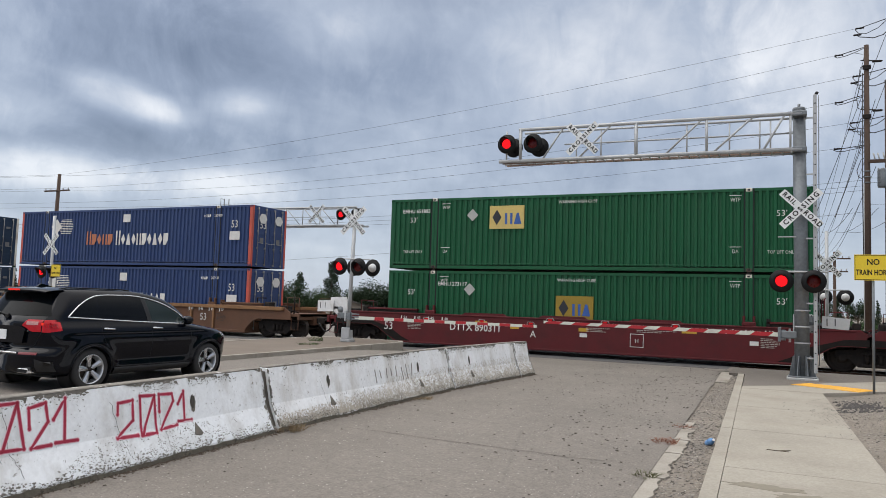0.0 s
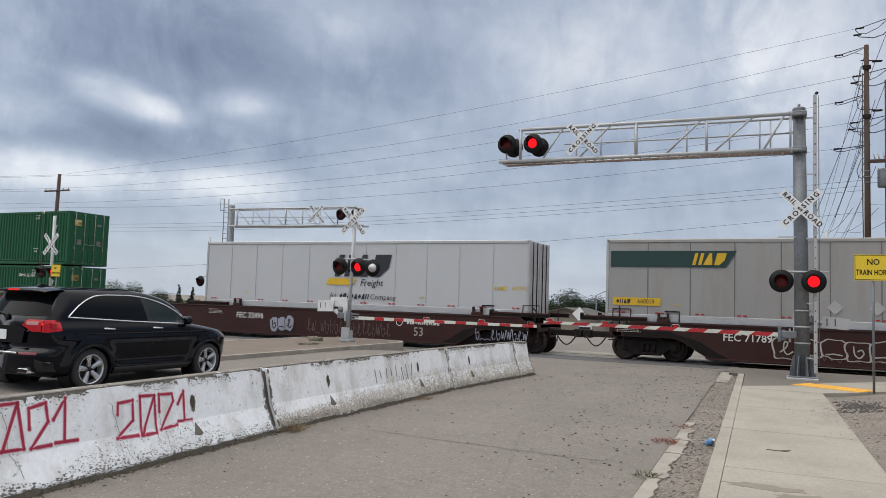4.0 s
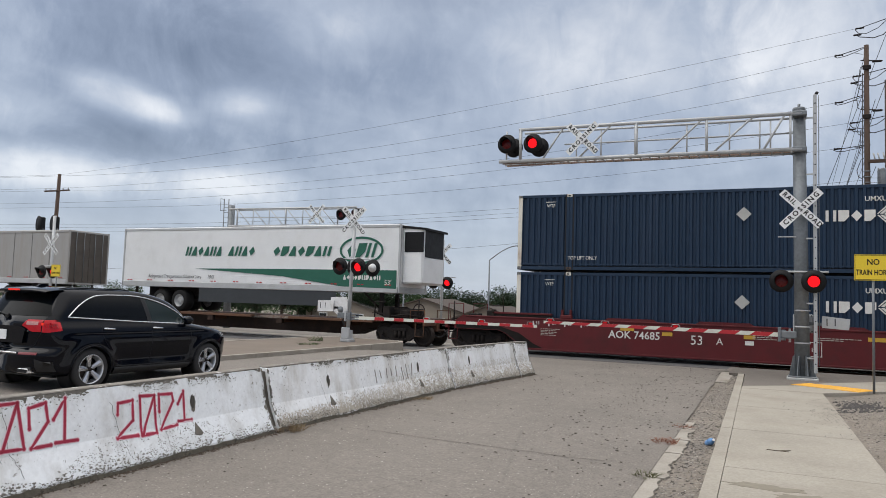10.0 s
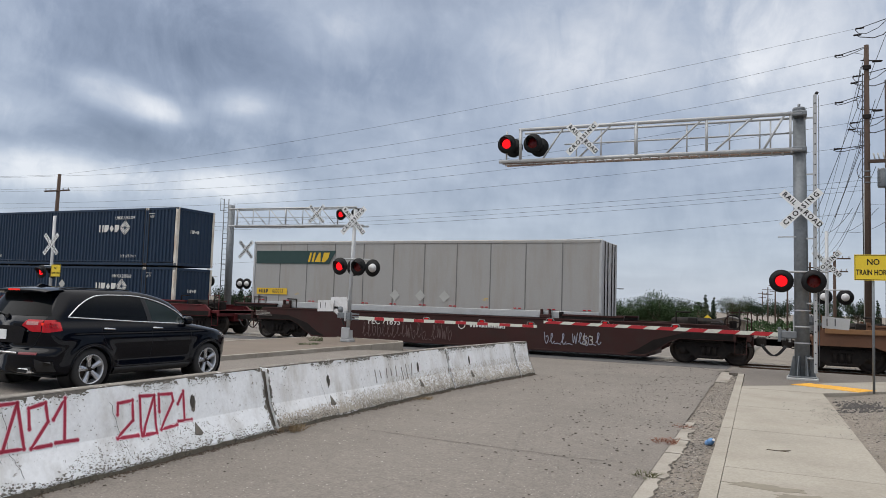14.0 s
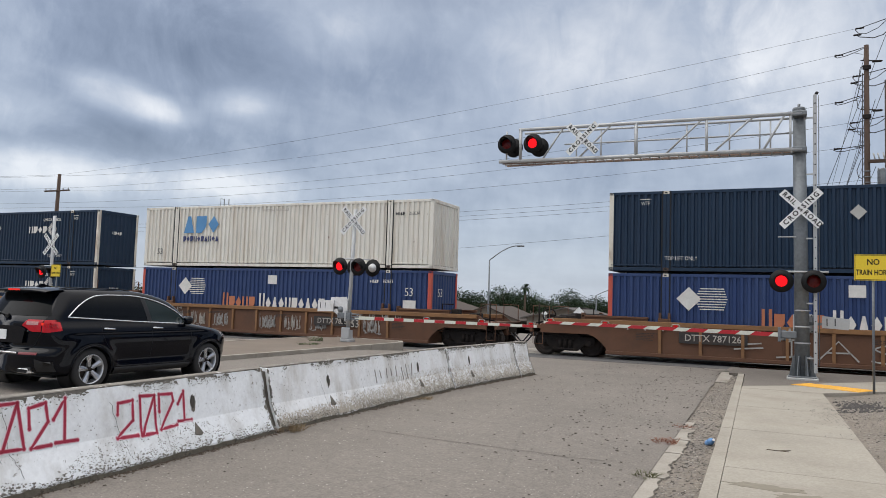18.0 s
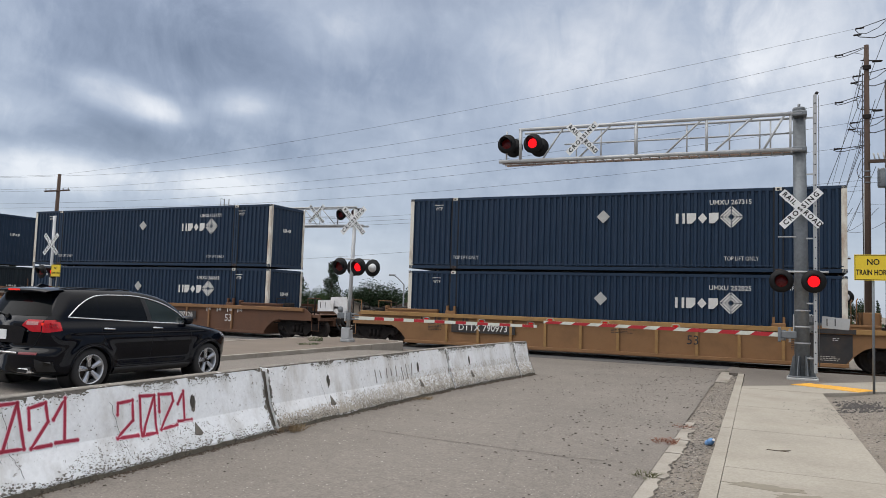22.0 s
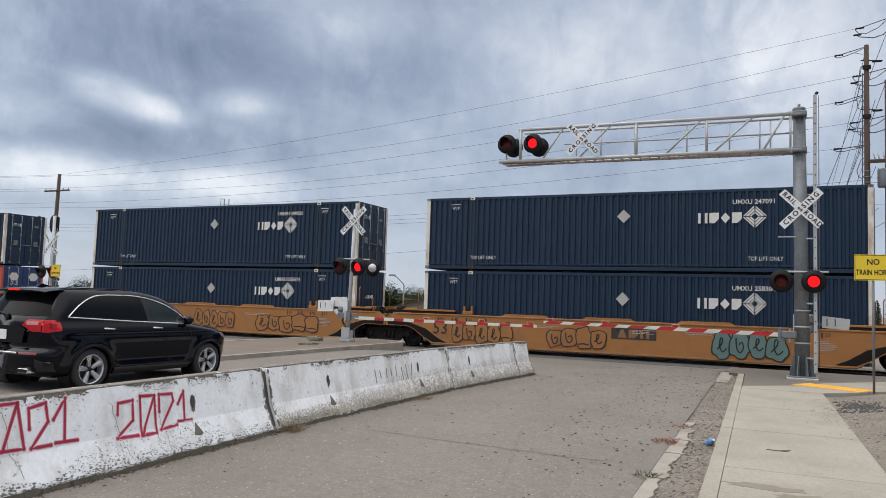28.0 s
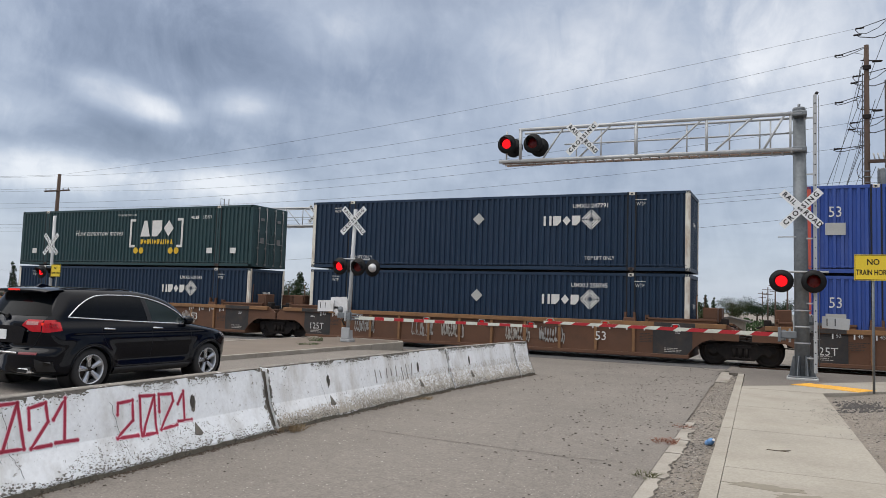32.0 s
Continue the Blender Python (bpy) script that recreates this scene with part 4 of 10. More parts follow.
def number_line(parent, digits, x, z, size, mat, y, code=4, name=""):
    """An owner's code as plain bars, then the serial number."""
    w = size * 0.56
    n = code + 1 + len(digits)
    if name:
        letters(name + " " + digits, x, y, z, size, mat, parent, 0.98, "serial_number", bold=0.012 * size)
        return
    else:
        mark("code_bars", blocks(code, code * w, size * 0.68, 0.26, seed=60, big=0), mat, parent, x - (n - code) * w / 2, z, y)
    letters(digits, x + (code + 1) * w / 2, y, z, size, mat, parent, 0.85, "serial_number")


NEAR = -1.318
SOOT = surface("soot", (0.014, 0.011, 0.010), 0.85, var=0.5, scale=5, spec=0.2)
DOOR_TAG = surface("dull_door_placard", (0.15, 0.15, 0.15), 0.6, var=0.3)
# near-black colour painting the shade at post edges and in casting holes
PAINTED_SHADE = surface("painted_shade", (0.008, 0.009, 0.011), 0.8, var=0.3)
RUSTY = surface("rusty_casting", (0.07, 0.045, 0.035), 0.8, var=0.4, scale=6)


def container(paint, post, label, doors, stacked=False, group="containers on the train"):
    """A 53-foot box: origin at the middle of its underside, long side along x."""
    ob = thing("container", label, "container", group=group)
    h = CL / 2
    for s in (-1, 1):
        part("side_wall", shared("side_wall%+d" % s, lambda: corrugated(-h + 0.1, h - 0.1, 0.16, CH - 0.1, s * 1.295, 0.052, 0.235, -s), paint), paint, ob)
        part("top_rail", shared("top_rail%+d" % s, lambda: Geo().box(-h, h, s * 1.3 - 0.04 * (s > 0), s * 1.3 + 0.04 * (s < 0), CH - 0.11, CH, 0.008), paint), paint, ob)
        part("bottom_rail", shared("bottom_rail%+d" % s, lambda: Geo().box(-h, h, min(s * 1.3, s * 1.24), max(s * 1.3, s * 1.24), 0.0, 0.13, 0.008).box(-h + 0.1, h - 0.1, min(s * 1.3, s * 1.26), max(s * 1.3, s * 1.26), 0.19, 0.235, 0.005), paint), paint, ob)
        for e in (-1, 1):
            part("corner_post", shared("corner_post%+d%+d" % (s, e), lambda: Geo().box(min(e * h, e * (h - 0.17)), max(e * h, e * (h - 0.17)), min(s * 1.3, s * 1.16), max(s * 1.3, s * 1.16), 0.0, CH, 0.012), post), post, ob)
            x = e * 6.02
            part("lift_post", shared("lift_post%+d%+d" % (s, e), lambda: Geo().box(x - 0.12, x - 0.012, min(s * 1.308, s * 1.2), max(s * 1.308, s * 1.2), 0.0, CH, 0.008).box(x + 0.012, x + 0.12, min(s * 1.308, s * 1.2), max(s * 1.308, s * 1.2), 0.0, CH, 0.008), paint), paint, ob)
            # dark strips stand in for the shadow lines at the lift post's edges
            for dx in (-0.17, 0.122):
                part("seam", shared("seam%+d%+d%.2f" % (s, e, dx), lambda: Geo().box(x + dx, x + dx + 0.048, min(s * 1.302, s * 1.2), max(s * 1.302, s * 1.2), 0.0, CH), PAINTED_SHADE), PAINTED_SHADE, ob)
            for z in (0.0, CH - 0.12):
                part("corner_casting", shared("corner_casting%+d%+d%.1f" % (s, e, z), lambda: Geo().box(x - 0.11, x + 0.11, min(s * 1.312, s * 1.15), max(s * 1.312, s * 1.15), z, z + 0.125, 0.012), RUSTY if z == 0 else POST_WHITE), GRIME, ob)
                if s < 0:
                    # flat dark plate painted as the shade inside the casting's hole
                    part("casting_hole", shared("casting_hole%+d%.1f" % (e, z), lambda: Geo().box(x - 0.05, x + 0.03, -1.316, -1.3, z + 0.035, z + 0.09), PAINTED_SHADE), PAINTED_SHADE, ob)
    part("roof", shared("roof", lambda: Geo().box(-h + 0.02, h - 0.02, -1.27, 1.27, CH - 0.05, CH - 0.02, 0.005), paint), paint, ob)
    part("floor", shared("floor", lambda: Geo().box(-h + 0.02, h - 0.02, -1.24, 1.24, 0.05, 0.15), GRIME), GRIME, ob)
    for x0 in (h - 0.1, -h):
        for z0 in (CH - 0.14, 0.0):
            part("end_beam", shared("end_beam%.1f%.1f" % (x0, z0), lambda: Geo().box(x0, x0 + 0.1, -1.16, 1.16, z0, z0 + 0.14, 0.01), paint), paint, ob)
    # closed end: a ribbed wall
    def ribbed_end(e):
        g = Geo()
        line = [(-1.16, 0.0)]
        for i in range(9):
            a = -1.16 + 2.32 * i / 9
            line += [(a + 0.10, 0.0), (a + 0.13, 0.035), (a + 0.22, 0.035), (a + 2.32 / 9, 0.0)]
        v = [(e * (h - 0.03 - d), y, z) for z in (0.13, CH - 0.13) for y, d in line]
        m = len(line)
        return g.add(v, [(i, i + 1, m + i + 1, m + i) for i in range(m - 1)])
    for e in (-1, 1):
        if e != doors:
            part("end_wall", shared("end_wall%+d" % e, lambda: ribbed_end(e), paint), paint, ob)
            continue
        for s in (-1, 1):
            def leaf():
                y0, y1 = (0.012, 1.155) if s > 0 else (-1.155, -0.012)
                g = Geo().box(e * h - 0.05 * (e > 0), e * h + 0.05 * (e < 0), y0, y1, 0.14, CH - 0.14, 0.01)
                for k in range(4):
                    z = 0.3 + 0.62 * k
                    g.box(e * h - 0.0 * (e > 0) - 0.002, e * h + 0.016 * e, y0 + 0.08, y1 - 0.08, z, z + 0.42, 0.006)
                return g
            door = part("door", shared("door%+d%+d" % (e, s), leaf, paint), paint, ob)
            for q in (0.28, 0.78):
                def bar():
                    y = s * (0.012 + 1.14 * q)
                    g = Geo().rod((e * (h + 0.045), y, 0.06), (e * (h + 0.045), y, CH - 0.06), 0.018, 8)
                    for z in (0.12, 0.9, 1.7, CH - 0.12):
                        g.box(e * (h + 0.02) - 0.03, e * (h + 0.02) + 0.03, y - 0.05, y + 0.05, z - 0.04, z + 0.04, 0.006)
                    g.rod((e * (h + 0.06), y, 1.15), (e * (h + 0.06), y - s * 0.38, 1.12), 0.014, 6)
                    return g
                part("lock_rod", shared("lock_rod%+d%+d%.2f" % (e, s, q), bar, LOCK), LOCK, door)
            for z0, z1 in ((1.15, 1.45), (2.2, 2.36)):
                part("placard", shared("door_placard%+d%+d%.1f" % (e, s, z0), lambda: Geo().box(e * (h + 0.03) - 0.004, e * (h + 0.03) + 0.004, s * 0.62 - 0.13, s * 0.62 + 0.13, z0, z0 + (z1 - z0) * 0.8), DOOR_TAG), DOOR_TAG, door)
    if stacked:
        for x in (-6.02, 6.02):
            for y in (-1.22, 1.22):
                part("twist_lock", shared("twist_lock", lambda: Geo().box(-0.07, 0.07, -0.06, 0.06, -0.101, 0.0, 0.01), GRIME), GRIME, ob, at=Matrix.Translation((x, y, 0)))
    return ob


def lift_words(ob, mat=None, xs=(-5.55, 5.0), z=0.45):
    for x in xs:
        letters("TOP LIFT ONLY", x, NEAR, z, 0.2, mat or STENCIL, ob, 0.8)


def over_word(ob, text, x, z, size=0.19):
    letters(text, x, NEAR, z, size, STENCIL, ob, 0.8)
    mark("over_bar", Geo().box(-0.2, 0.2, -0.001, 0.001, -0.012, 0.012), STENCIL, ob, x, z + 0.16, NEAR)


def placard(ob, x, z, mat=None, r=0.25):
    mark("placard", diamond(r), mat or TAN_PANEL, ob, x, z, NEAR, "diamond placard holder")


def navy_marks(ob, num, upper=True, at=3.34, pl=None, lift=True, pl_mat=None):
    """Pale block logo with a ring of chevrons, serial number, lifting words."""
    z = 1.88
    mark("logo", blocks(4, 1.5, 0.37, 0.24, seed=3), STENCIL, ob, at + 0.05, z, NEAR, "pale company logo blocks")
    mark("logo_ring", diamond(0.40, 0.0, 0.3), STENCIL, ob, at + 1.18, z + 0.03, NEAR, "pale diamond logo ring")
    number_line(ob, num, at + 1.15 if at > 0 else at - 0.3, z + 0.54, 0.23, STENCIL, NEAR, name="UMXU")
    over_word(ob, "WTP", -6.75, 2.45)
    over_word(ob, "WTP", 6.35, 2.45)
    if lift:
        lift_words(ob, xs=(-5.5, 4.85))
    if pl is not None:
        placard(ob, pl, 2.0 if upper else 1.95, pl_mat)


def green_marks(ob, num, panel_x, panel_z, panel, wide=1.45, num_x=-6.86, pl=-4.32):
    mark("logo_panel", Geo().box(-wide / 2, wide / 2, -0.003, 0.003, -0.46, 0.46), panel, ob, panel_x, panel_z, NEAR, "yellow company logo panel")
    mark("logo", blocks(1, 0.46, 0.62, 0.26, seed=4), LOGO_BLACK, ob, panel_x - wide * 0.28, panel_z, NEAR - 0.006, "dark block of the logo")
    mark("logo", blocks(2, 0.75, 0.44, 0.26, seed=5), LOGO_BLUE, ob, panel_x + wide * 0.19, panel_z - 0.06, NEAR - 0.006, "blue blocks of the logo")
    number_line(ob, num, num_x, 2.37, 0.22, STENCIL, NEAR, name="EMHU")
    for x in (-6.98, 7.05):
        letters("53'", x, NEAR, 2.0, 0.3, STENCIL, ob)
        letters("TOP LIFT ONLY", x, NEAR, 0.68, 0.16, STENCIL, ob, 0.8)
    for x in (-5.5, 5.58):
        over_word(ob, "WTP", x, 2.5)
        over_word(ob, "DA", x, 0.7)
    letters("WARNING HIGH CUBE", 0.0, NEAR, 2.6, 0.17, STENCIL, ob, 0.85)
    if pl is not None:
        placard(ob, pl, 2.17)


def blue_marks(ob, num, lines=True):
    mark("logo", blocks(5, 1.95, 0.55, 0.26, seed=7), LOGO_ORANGE, ob, -1.9, 1.32, NEAR, "rust-orange company name blocks")
    mark("logo", blocks(10, 3.65, 0.58, 0.26, seed=8), STENCIL, ob, 1.1, 1.32, NEAR, "white company name blocks")
    mark("logo_diamond", diamond(0.42), STENCIL, ob, -5.22, 2.02, NEAR, "white diamond of the logo")
    g = Geo()
    for i in range(9):
        g.box(-0.5 + abs(i - 4) * 0.05, 0.62 - abs(i - 4) * 0.03, -0.001, 0.001, -0.37 + 0.09 * i, -0.335 + 0.09 * i)
    mark("logo_stripes", g, STENCIL, ob, -4.55, 2.02, NEAR - 0.003, "speed stripes of the logo")
    mark("label_panel", Geo().box(-0.25, 0.25, -0.003, 0.003, -0.2, 0.2), STENCIL, ob, 0.0, 2.4, NEAR)
    number_line(ob, num, 5.75, 2.42, 0.2, STENCIL, NEAR)
    letters("53", 7.05, NEAR, 1.98, 0.5, STENCIL, ob, 0.85)
    mark("label_panel", Geo().box(-0.3, 0.3, -0.003, 0.003, -0.2, 0.2), STENCIL, ob, 7.08, 1.45, NEAR)
    letters("53", 8.02 + 0.07, 0, 1.9, 0.5, STENCIL, ob).matrix_basis = Matrix.Translation((CL / 2 + 0.05, -0.55, 1.98)) @ Matrix.Rotation(math.pi / 2, 4, "Z")


def cream_marks(ob, logo, num):
    mark("logo", blocks(3, 2.3, 0.82, 0.3, seed=9, big=0), logo, ob, -4.4, 2.0, NEAR, "large company logo blocks")
    mark("logo", blocks(10, 2.25, 0.26, 0.24, seed=10, big=0), LOGO_NAVY, ob, -4.42, 1.31, NEAR, "line of small logo blocks")
    letters("53", -7.0, NEAR, 1.93 if logo is LOGO_NAVY else 0.68, 0.42, LOGO_BLACK, ob, 0.9)
    letters("WARNING HIGH CUBE", 0.0, NEAR, 2.6, 0.17, STENCIL_DIM, ob, 0.85)
    number_line(ob, num, 6.9, 2.3, 0.2, LOGO_BLACK, NEAR)
    if logo is LOGO_NAVY:
        mark("label_panel", Geo().box(-0.13, 0.13, -0.003, 0.003, -0.2, 0.2), LOGO_YELLOW, ob, -7.0, 0.85, NEAR)


def teal_marks(ob, num):
    for x, s in ((0.3, 1), (3.75, -1)):
        mark("bracket", Geo().box(-0.06, 0.06, -0.002, 0.002, -0.72, 0.72).box(min(0.06 * s, 0.32 * s), max(0.06 * s, 0.32 * s), -0.002, 0.002, 0.6, 0.72).box(min(0.06 * s, 0.32 * s), max(0.06 * s, 0.32 * s), -0.002, 0.002, -0.72, -0.6), STENCIL, ob, x, 1.62, NEAR)
    mark("logo", blocks(3, 2.35, 0.8, 0.3, seed=9, big=0), STENCIL, ob, 2.1, 1.85, NEAR, "large white logo blocks")
    mark("logo", blocks(10, 2.2, 0.25, 0.24, seed=10, big=0), LOGO_YELLOW, ob, 2.1, 1.18, NEAR, "pale yellow logo line")
    for x in (0.7, 1.08, 3.05, 3.43):
        mark("dot", Geo().flat([(0.16 * math.cos(a * 0.3927), 0.16 * math.sin(a * 0.3927)) for a in range(16)], 0), LOGO_YELLOW, ob, x, 0.74, NEAR)
    letters("How tomorrow moves", -2.0, NEAR, 1.64, 0.42, STENCIL, ob, 0.88, shear=0.25)
    for x in (-6.91, -5.56, 5.54, 6.98):
        mark("label_panel", Geo().box(-0.17, 0.17, -0.003, 0.003, -0.13, 0.13), STENCIL, ob, x, 0.74, NEAR)
    letters("WARNING HIGH CUBE", 0.0, NEAR, 2.55, 0.15, STENCIL, ob, 0.85)
    number_line(ob, num, 5.0, 2.36, 0.23, STENCIL, NEAR)


# ---- freight cars ----
def wheelset():
    g = Geo()
    for s in (-1, 1):
        y = s * 0.7175
        g.lathe([(0.0, y - 0.05 * s), (0.12, y - 0.05 * s), (0.13, y + 0.0 * s), (0.30, y + 0.02 * s), (0.40, y - 0.03 * s), (0.43, y - 0.035 * s)], 24, "y")
        g.lathe([(0.40, y + 0.07 * s), (0.46, y + 0.07 * s), (0.475, y + 0.0 * s), (0.505, y - 0.04 * s), (0.505, y - 0.07 * s), (0.42, y - 0.07 * s)], 24, "y")
        g.lathe([(0.40, y + 0.07 * s), (0.38, y + 0.02 * s), (0.2, y + 0.0 * s), (0.13, y + 0.09 * s), (0.0, y + 0.09 * s)], 24, "y")
        for k in range(5):
            a = 2 * math.pi * k / 5
            g.rod((0.28 * math.cos(a), y + 0.0 * s, 0.28 * math.sin(a)), (0.28 * math.cos(a), y + 0.03 * s, 0.28 * math.sin(a)), 0.035, 8)
    g.rod((0, -1.15, 0), (0, 1.15, 0), 0.075, 12)
    return g


def side_frame():
    def ring(y0, y1):
        o = [(-1.12, 0.62), (-1.08, 0.72), (-0.55, 0.74), (-0.35, 0.9), (0.35, 0.9), (0.55, 0.74), (1.08, 0.72), (1.12, 0.62), (1.1, 0.48), (0.72, 0.45), (0.45, 0.2), (-0.45, 0.2), (-0.72, 0.45), (-1.1, 0.48)]
        return Geo().prism(o, "y", y0, y1)
    g = ring(0.98, 1.12)
    for k in range(3):
        x = -0.2 + 0.2 * k
        g.rod((x, 1.14, 0.3), (x, 1.14, 0.62), 0.07, 8)
    g.box(-0.34, 0.34, 0.96, 1.2, 0.62, 0.72, 0.01).box(-0.34, 0.34, 0.96, 1.2, 0.24, 0.31, 0.01)
    for s in (-1, 1):
        g.rod((s * 0.89, 1.08, 0.5), (s * 0.89, 1.19, 0.5), 0.11, 10)
    return g


SPINNING = []


def truck(parent, x):
    """A two-axle bogie under a car, at x along it."""
    tr = part("truck", shared("truck", lambda: Geo().box(-0.22, 0.22, -1.05, 1.05, 0.38, 0.66, 0.03).box(-0.16, 0.16, -0.3, 0.3, 0.62, 0.8, 0.02), GRIME), GRIME, parent, "greasy two-axle bogie", Matrix.Translation((x, 0, 0)))
    sf = shared("side_frame", side_frame, GRIME)
    part("side_frame", sf, GRIME, tr)
    part("side_frame", sf, GRIME, tr, at=Matrix.Rotation(math.pi, 4, "Z"))
    for s in (-1, 1):
        w = part("wheelset", shared("wheelset", wheelset, WHEEL_STEEL), WHEEL_STEEL, tr, at=Matrix.Translation((s * 0.89, 0, 0.475)))
        SPINNING.append((w, s * 0.89))
    return tr


def coupler(parent, x, s):
    g = Geo().box(min(x, x + s * 1.0), max(x, x + s * 1.0), -0.11, 0.11, 0.72, 0.95, 0.02).box(min(x + s * 0.95, x + s * 1.3), max(x + s * 0.95, x + s * 1.3), -0.2, 0.2, 0.68, 1.0, 0.04)
    part("coupler", g, GRIME, parent, "dark steel coupler")
    part("air_hose", Geo().tube([(x + s * (0.35 + 0.11 * i), -0.35, 0.75 - 0.36 * math.sin(math.pi * i / 7)) for i in range(8)], 0.03, 6), RUBBER, parent)


def end_gear(parent, x, s, paint, brake, tall=0.75):
    """Platform, rails and brake stand at the free end of a car."""
    part("end_platform", Geo().box(min(x - s * 2.6, x), max(x - s * 2.6, x), -1.35, 1.35, 1.0, 1.14, 0.015).box(min(x - s * 0.12, x), max(x - s * 0.12, x), -1.4, 1.4, 0.86, 1.16, 0.015), paint, parent)
    part("center_sill", Geo().box(min(x - s * 3.0, x + s * 0.05), max(x - s * 3.0, x + s * 0.05), -0.33, 0.33, 0.62, 1.02, 0.02), paint, parent)
    for y in (-1.3, 1.3):
        part("grab_rail", Geo().tube([(x - s * 0.1, y, 1.1), (x - s * 0.1, y, 1.1 + tall), (x - s * 0.75, y, 1.1 + tall), (x - s * 0.75, y, 1.1)], 0.022, 6), paint, parent)
        part("sill_step", Geo().tube([(x - s * 0.12, y, 0.95), (x - s * 0.12, y, 0.42), (x - s * 0.5, y, 0.42), (x - s * 0.5, y, 0.95)], 0.02, 6), paint, parent)
    part("end_piping", Geo().tube([(x - s * 0.2, -1.2, 1.2), (x - s * 0.9, -1.25, 1.32), (x - s * 1.7, -1.2, 1.22), (x - s * 2.5, -1.15, 1.36)], 0.035, 6).box(x - s * 1.1 - 0.22, x - s * 1.1 + 0.22, -1.15, -0.7, 1.14, 1.48, 0.03).box(x - s * 1.9 - 0.16, x - s * 1.9 + 0.16, -1.3, -0.9, 1.14, 1.62, 0.03).tube([(x - s * 0.35, -1.32, 1.14), (x - s * 0.35, -1.32, 1.95)], 0.03, 6).tube([(x - s * 2.45, -1.3, 1.14), (x - s * 2.45, -1.3, 1.8), (x - s * 1.95, -1.3, 1.8)], 0.028, 6), GRIME, parent, "grimy pipes, valves and posts on the end platform")
    if brake:
        part("brake_stand", Geo().box(x - s * 0.6 - 0.12, x - s * 0.6 + 0.12, -0.75, -0.45, 1.1, 1.55, 0.02).box(x - s * 1.4 - 0.4, x - s * 1.4 + 0.4, -0.9, 0.3, 1.12, 1.55, 0.05), GRIME, parent, "dark brake gear on the end platform")
        part("brake_wheel", Geo().lathe([(0.26, -0.02), (0.285, 0.0), (0.26, 0.02), (0.235, 0.0), (0.26, -0.02)], 18, "y", (x - s * 0.6, -0.82, 1.5)).tube([(x - s * 0.6 - 0.25, -0.82, 1.5), (x - s * 0.6 + 0.25, -0.82, 1.5)], 0.018).tube([(x - s * 0.6, -0.82, 1.25), (x - s * 0.6, -0.82, 1.75)], 0.018), GRIME, parent)
        part("air_tank", Geo().lathe([(0.0, -0.75), (0.17, -0.72), (0.22, -0.6), (0.22, 0.6), (0.17, 0.72), (0.0, 0.75)], 14, "x", (x - s * 2.0, -0.4, 1.4)), GRIME, parent)


STROKES = {
    "P": [[(0.05, 0), (0.3, 0.4), (0.5, 0.92), (0.8, 1), (0.95, 0.86), (0.75, 0.62), (0.42, 0.55)]],
    "2": [[(0.08, 0.85), (0.4, 1.0), (0.68, 0.85), (0.5, 0.55), (0.03, 0.2), (0.5, 0.22), (1, 0.24)]],
    "3": [[(0, 0.5), (0.35, 0.55), (0.58, 1), (0.58, 0.6), (0.45, 0.52), (0.9, 0.42), (0.82, 0.2), (0.4, 0.1)]],
    "0": [[(0.5, 1), (0.15, 0.75), (0.15, 0.3), (0.5, 0.05), (0.85, 0.3), (0.8, 0.75), (0.5, 1)]],
    "4": [[(0.45, 1), (0.25, 0.7), (0.1, 0.42), (0.9, 0.46)], [(0.78, 0.85), (0.7, 0.4), (0.6, 0)]],
    "S": [[(0.9, 0.9), (0.5, 1), (0.2, 0.78), (0.5, 0.5), (0.8, 0.25), (0.5, 0), (0.1, 0.1)]],
    "A": [[(0, 0), (0.5, 1), (1, 0)], [(0.2, 0.4), (0.8, 0.42)]],
    "I": [[(0.5, 0), (0.5, 1)], [(0.2, 1), (0.8, 0.97)], [(0.1, 0), (0.9, 0.1)]],
    "=": [[(0.1, 0.55), (0.9, 0.72)], [(0.15, 0.3), (0.95, 0.45)]],
    "loop": [[(0, 0.2), (0.5, 0.6), (0.6, 0.95), (0.35, 0.95), (0.3, 0.4), (0.6, 0.05), (1.05, 0.3)]],
    "wave": [[(0, 0.9), (0.2, 0.15), (0.45, 0.75), (0.7, 0.1), (1.0, 1.0)]],
    "hook": [[(0.1, 1), (0.2, 0.3), (0.55, 0.0), (0.9, 0.35), (0.75, 0.7), (0.4, 0.55)]],
    "dash": [[(-0.2, 0.02), (0.5, 0.1), (1.2, 0.0)]],
}


